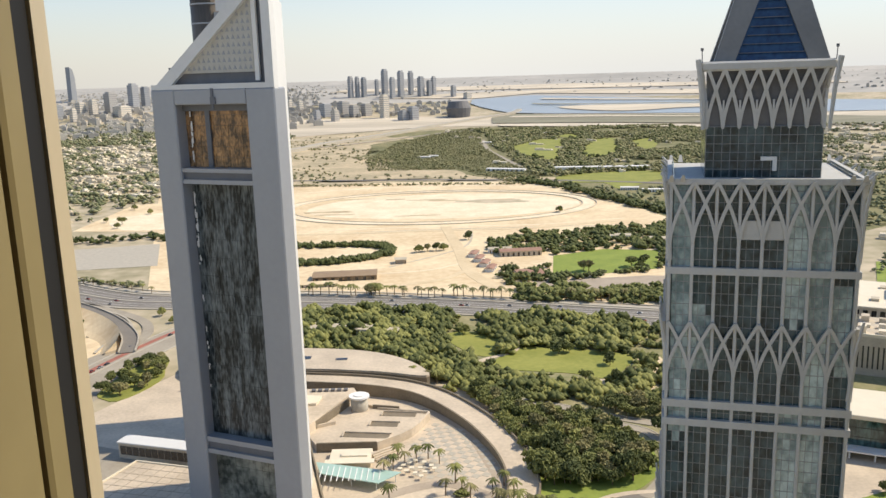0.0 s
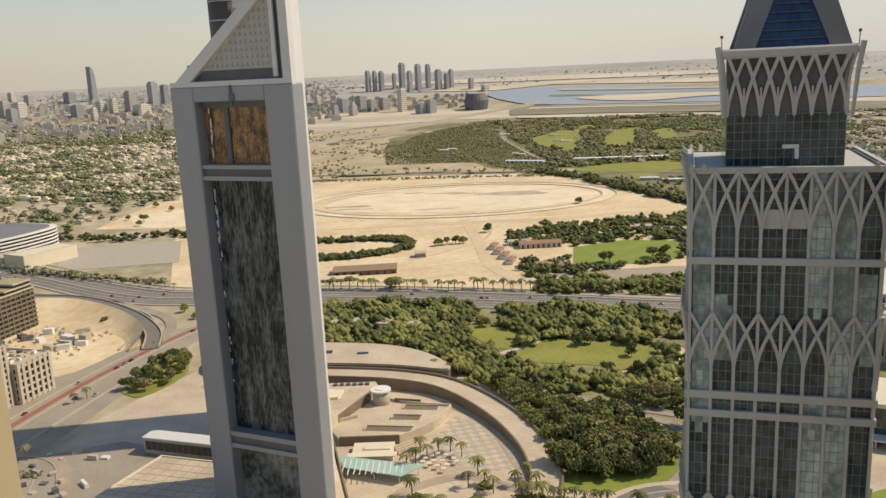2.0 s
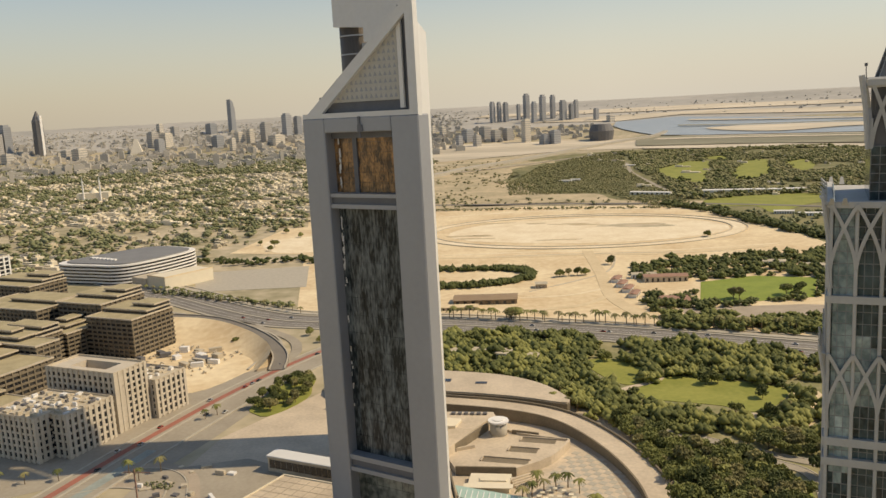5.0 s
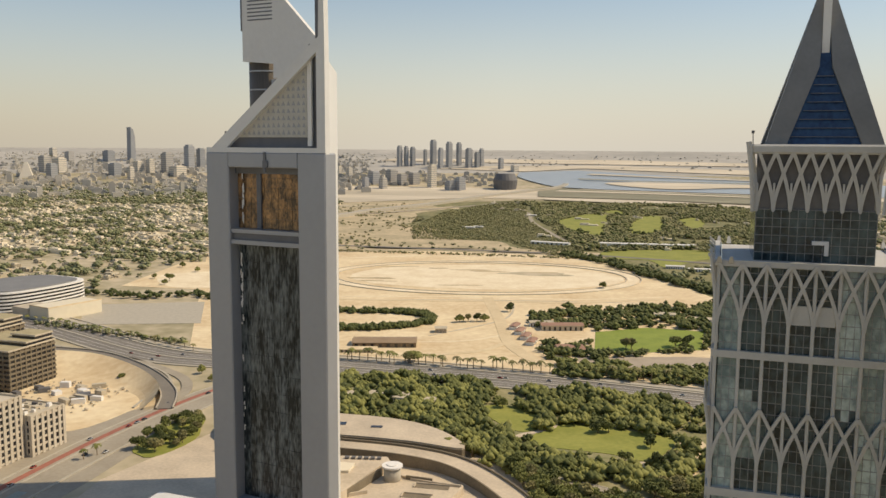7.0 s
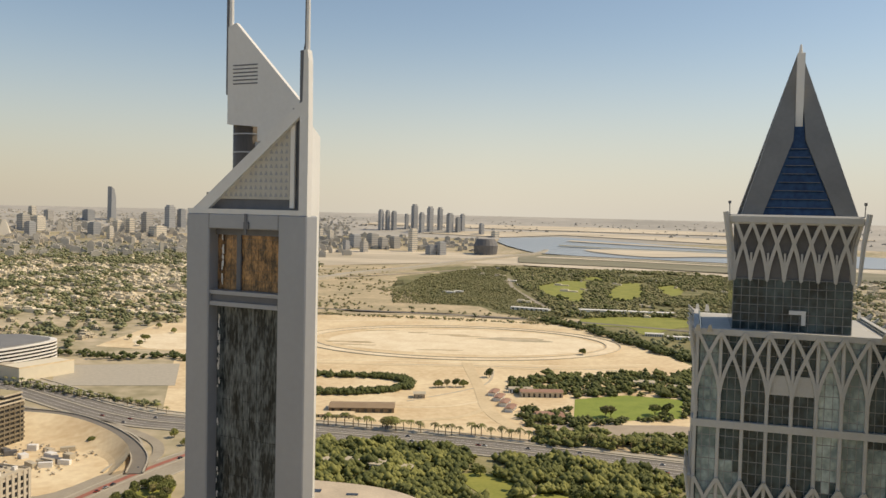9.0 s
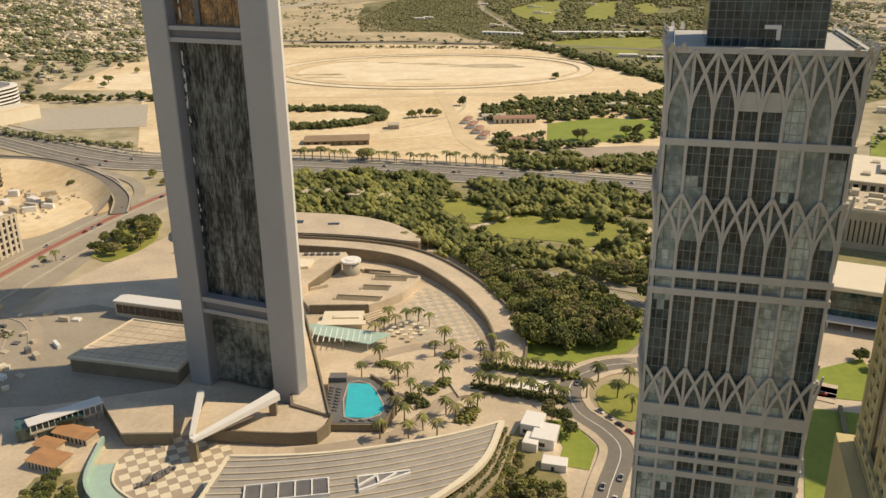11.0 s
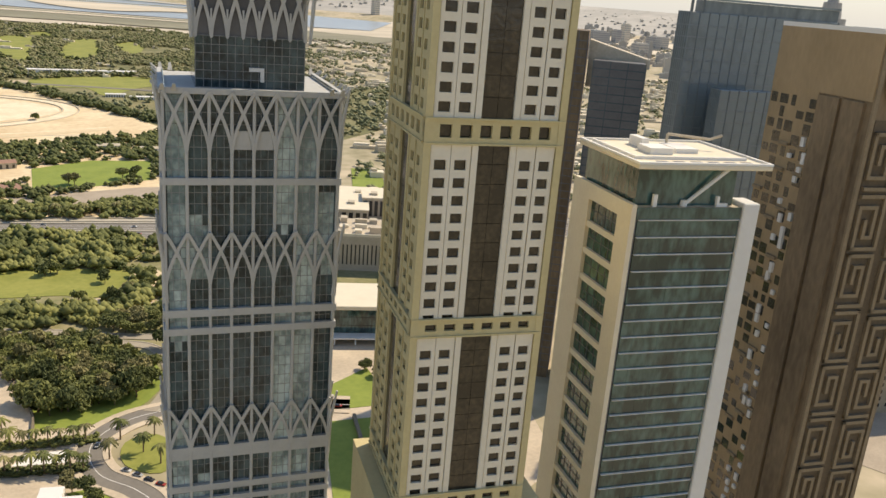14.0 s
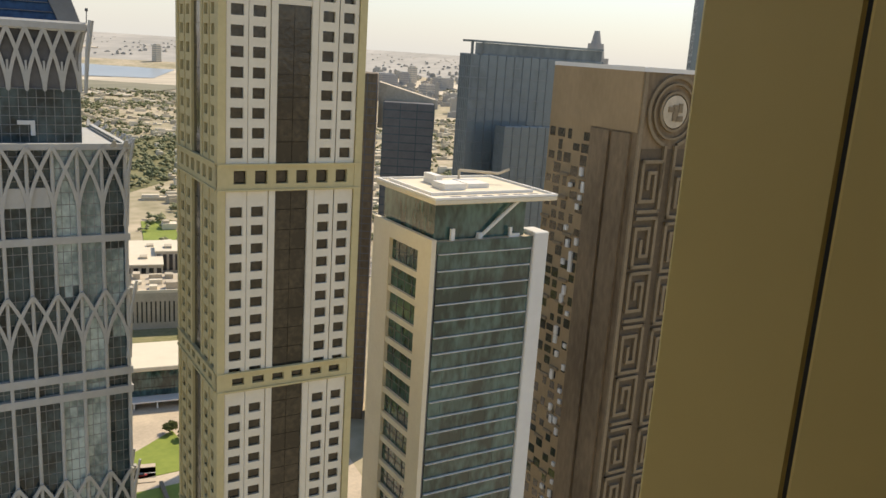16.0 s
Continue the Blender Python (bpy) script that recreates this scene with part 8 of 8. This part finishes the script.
# ---- far city ----
def far_block(az, e0, e1, wdeg, material, name, label, shape=0):
    d = min(EYE / math.tan(radians(max(-e0, 0.25))), 30000)
    x, y, z = far(*polar(az, d))
    r = math.hypot(x, y)
    top = EYE + r * math.tan(radians(e1))
    w = r * radians(wdeg)
    t = thing(name, label, "tower", Matrix.Translation((x, y, z - 3)) @ Matrix.Rotation(radians(-az + 38), 4, 'Z') @ Matrix.Diagonal((0.86, 0.86, 1, 1)), "far towers")
    h = top - z + 3
    bm = bmesh.new()
    if shape == 0:
        box(bm, -w / 2, w / 2, -w / 2, w / 2, 0, h * 0.93)
        box(bm, -w * 0.36, w * 0.36, -w * 0.36, w * 0.36, h * 0.93, h)
    elif shape == 1:
        a = [(-w / 2, 0), (w / 2, 0), (w * 0.42, h * 0.7), (w * 0.1, h * 0.93), (-w * 0.4, h)]
        slab_xz(a, -w / 2, w / 2, bm)
    elif shape == 2:
        cyl(bm, 0, 0, 0, h * 0.78, w / 2, w * 0.45, 10)
        cyl(bm, 0, 0, h * 0.78, h, w * 0.45, w * 0.05, 10)
    elif shape == 4:
        cyl(bm, 0, 0, 0, h * 0.6, w * 0.5, w * 0.56, 20)
        cyl(bm, 0, 0, h * 0.6, h, w * 0.56, w * 0.42, 20)
    elif shape == 3:
        cyl(bm, 0, 0, 0, h, w / 2, w * 0.1, 4)
    part("body", bm, material, t)
    bm = bmesh.new()
    n = max(3, int(h / 9))
    if shape in (0,):
        for k in range(n):
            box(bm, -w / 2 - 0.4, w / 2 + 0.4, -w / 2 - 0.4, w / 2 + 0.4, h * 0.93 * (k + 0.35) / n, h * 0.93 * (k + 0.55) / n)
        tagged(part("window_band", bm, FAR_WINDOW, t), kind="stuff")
    elif shape == 2:
        box(bm, -w * 0.12, w * 0.12, -w * 0.52, -w * 0.3, 0, h * 0.9)
        part("stripe", bm, WHITE, t)
    else:
        bm.free()
    return t


BAY = [(-6.0, -1.33, 0.08, 0.39), (-5.55, -1.32, 0.05, 0.32), (-5.11, -1.31, 0.0, 0.39), (-4.25, -1.23, -0.17, 0.28), (-3.71, -1.18, 0.49, 0.47), (-3.21, -1.46, -0.05, 0.39), (-2.63, -1.35, 0.36, 0.47), (-1.96, -1.24, 0.32, 0.39), (-1.28, -1.42, -0.06, 0.51), (-0.72, -1.4, -0.32, 0.39), (-0.42, -1.3, -0.08, 0.35), (0.9, -1.5, -0.71, 0.39)]
LOW = [(-7.75, -2.55, -1.67, 0.87), (-8.33, -2.76, -2.07, 0.51), (-7.12, -2.87, -2.09, 0.59), (-6.55, -2.43, -1.54, 0.87), (-5.84, -2.61, -1.82, 0.71), (-5.02, -2.55, -1.74, 0.79), (-3.79, -2.76, -1.18, 0.67), (-2.54, -2.96, -2.3, 0.79), (-1.86, -2.95, -2.02, 0.79), (1.85, -1.63, -1.2, 0.59), (-9.41, -2.09, -1.41, 0.47), (-10.09, -2.01, -1.33, 0.39)]
LEFT = [(-37.4, -1.64, -0.22, 0.84), (-36.86, -1.58, 0.23, 0.76), (-28.42, -1.68, -0.67, 0.76), (-28.05, -2.07, -1.15, 0.69), (-27.6, -1.73, -0.8, 0.86), (-24.74, -1.03, -0.35, 0.76), (-24.4, -1.98, -1.14, 0.84), (-23.47, -2.21, -1.37, 0.46), (-23.0, -1.77, -1.02, 0.69), (-21.25, -1.76, -0.45, 0.76), (-19.85, -1.45, 0.04, 0.69), (-19.13, -1.39, -0.18, 0.57), (-27.02, -1.01, -0.42, 0.57), (-27.93, -0.78, -0.2, 0.46), (-36.89, -2.12, -1.5, 0.76), (-38.03, -2.5, -1.79, 1.34), (-39.8, -2.65, -1.81, 1.72), (-40.96, -2.57, -1.79, 0.96), (-33.56, -2.05, -1.5, 0.76), (-32.85, -2.18, -1.45, 0.96), (-20.6, -1.98, -1.32, 1.15), (-22.28, -1.8, -0.87, 0.57)]
for q in BAY:
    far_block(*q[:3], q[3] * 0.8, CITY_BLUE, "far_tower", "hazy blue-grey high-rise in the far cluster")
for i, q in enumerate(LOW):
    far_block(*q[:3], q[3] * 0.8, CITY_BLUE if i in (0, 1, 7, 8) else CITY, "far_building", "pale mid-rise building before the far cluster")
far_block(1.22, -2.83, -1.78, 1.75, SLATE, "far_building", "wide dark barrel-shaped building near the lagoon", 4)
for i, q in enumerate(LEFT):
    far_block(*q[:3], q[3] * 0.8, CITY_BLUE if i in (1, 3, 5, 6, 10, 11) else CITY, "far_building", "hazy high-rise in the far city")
far_block(-35.01, -1.74, 0.96, 0.8, SLATE, "far_tower", "dark pointed tower with a pale stripe", 2)
far_block(-23.38, -1.0, 1.12, 0.45, CITY_BLUE, "far_tower", "slim slanted-top blue tower", 1)
far_block(-29.46, -2.0, -1.08, 1.3, CITY, "far_building", "pale pyramid-shaped building in the city", 3)
for q in ((29.05, -1.79, -0.71, 0.47), (45.51, -2.2, -1.07, 0.54), (44.97, -2.36, -1.49, 0.54), (43.6, -2.77, -1.64, 1.6), (47.6, -2.5, -1.7, 1.2), (46.6, -3.0, -2.2, 1.0)):
    far_block(*q, CITY, "far_building", "hazy pale building in the far district")
mq = thing("mosque", "cream mosque with two slim minarets", "mosque", Matrix.Translation((*polar(-32.3, 2390), 0)) @ Matrix.Rotation(radians(20), 4, 'Z'))
part("hall", boxes((-40, 40, -20, 20, 0, 22)), CREAM, mq)
bm = bmesh.new()
cyl(bm, 0, 0, 22, 34, 12, 3, 16)
part("dome", bm, CREAM, mq)
for x in (-22, 20):
    bm = bmesh.new()
    cyl(bm, x, -20, 0, 50, 2.6, 2.0, 10)
    cyl(bm, x, -20, 50, 52, 3.2, 3.2, 10)
    cyl(bm, x, -20, 52, 64, 1.6, 0.2, 10)
    part("minaret", bm, WHITE, mq)


def city_fill(name, label, a0, a1, d0, d1, n, lo, hi, seed):
    r = random.Random(seed)
    bm = bmesh.new()
    for _ in range(n):
        d = d0 * (d1 / d0) ** r.random()
        az = r.uniform(a0, a1)
        x, y, z = far(*polar(az, d))
        k = math.hypot(x, y) / d
        w, dd, h = r.uniform(14, 42), r.uniform(14, 34), r.uniform(lo, hi) * (2.2 if r.random() < 0.08 else 1)
        m = Matrix.Translation((x, y, z - 1)) @ Matrix.Rotation(radians(-az + r.uniform(-20, 20)), 4, 'Z') @ Matrix.Scale(k, 4)
        box(bm, -w / 2, w / 2, -dd / 2, dd / 2, 0, h, m)
        box(bm, -w / 4, w / 4, -dd / 4, dd / 4, h, h + 4, m)
    return solid(name, bm, HAZED_HOUSE, label, "city", "stuff")


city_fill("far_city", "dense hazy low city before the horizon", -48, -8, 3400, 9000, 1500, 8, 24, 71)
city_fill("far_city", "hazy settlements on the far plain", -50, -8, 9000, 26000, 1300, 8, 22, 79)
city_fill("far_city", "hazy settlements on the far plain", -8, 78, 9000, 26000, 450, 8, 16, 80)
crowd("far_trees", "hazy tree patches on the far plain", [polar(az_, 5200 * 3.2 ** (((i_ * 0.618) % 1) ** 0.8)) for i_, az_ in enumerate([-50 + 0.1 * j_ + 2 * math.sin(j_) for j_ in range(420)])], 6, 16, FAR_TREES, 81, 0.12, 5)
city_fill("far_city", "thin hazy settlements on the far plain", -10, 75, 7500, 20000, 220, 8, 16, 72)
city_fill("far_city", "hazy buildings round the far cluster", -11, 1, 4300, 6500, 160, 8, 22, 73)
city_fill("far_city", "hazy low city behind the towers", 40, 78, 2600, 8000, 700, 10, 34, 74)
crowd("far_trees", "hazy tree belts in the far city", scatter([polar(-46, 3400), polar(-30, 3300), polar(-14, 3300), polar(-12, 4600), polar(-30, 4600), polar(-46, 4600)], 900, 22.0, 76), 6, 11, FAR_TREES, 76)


# ---- vehicles ----
def car_meshes(k):
    bm = bevel_box(-2.2, 2.2, -0.9, 0.9, 0.35, 0.95, 0.12)
    body = mesh("body", bm, CARPAINT[k])
    bm = bmesh.new()
    v = [bm.verts.new(c) for c in ((-1.5, -0.8, 0.95), (1.1, -0.8, 0.95), (1.1, 0.8, 0.95), (-1.5, 0.8, 0.95), (-1.1, -0.65, 1.5), (0.5, -0.65, 1.5), (0.5, 0.65, 1.5), (-1.1, 0.65, 1.5))]
    for f in ((4, 5, 6, 7), (0, 1, 5, 4), (1, 2, 6, 5), (2, 3, 7, 6), (3, 0, 4, 7)):
        bm.faces.new([v[j] for j in f])
    return body, mesh("cabin", bm, WINDOW_DARK)


CARS = [car_meshes(k) for k in range(4)]
_b = bmesh.new()
cyl(_b, 0, 0, -0.12, 0.12, 0.34, sides=10)
_b.transform(Matrix.Rotation(radians(90), 4, 'X'))
WHEEL = mesh("wheel", _b, RUBBER)
CAR_LABEL = ["white saloon car on the road", "silver saloon car on the road", "dark saloon car on the road", "red saloon car on the road"]


def car(x, y, deg, k, z):
    t = thing("car", CAR_LABEL[k], "car", Matrix.Translation((x, y, z)) @ Matrix.Rotation(radians(deg), 4, 'Z'), "cars on the roads")
    shared("body", CARS[k][0], t, (0, 0, 0))
    shared("cabin", CARS[k][1], t, (0, 0, 0))
    for dx in (-1.4, 1.4):
        for dy in (-0.85, 0.85):
            shared("wheel", WHEEL, t, (dx, dy, 0.34))


def on_road(pts, n, shifts, z, seed):
    r = random.Random(seed)
    c = smooth_line(pts, 8)
    for _ in range(n):
        i = r.randrange(1, len(c) - 1)
        d = (c[i + 1] - c[i - 1]).normalized()
        q = c[i].lerp(c[i + 1], r.random()) + Vector((-d.y, d.x)) * r.choice(shifts)
        car(q.x, q.y, math.degrees(math.atan2(d.y, d.x)), r.choice((0, 0, 1, 1, 2, 3)), z)


on_road(LOOP, 8, (-2.7, 2.7), 0.4, 1)
on_road(AVENUE, 16, (-13, -3, 6, 13), 0.46, 2)
on_road(HWY[1:8], 22, (-16, -10, -4, 4, 10, 16), 0.5, 3)
on_road(PIT, 3, (8, 12), 0.8, 4)
for i in range(7):
    car(70 + i * 3.2, 318 - i * 5.4, -50, i % 4, 0.3)
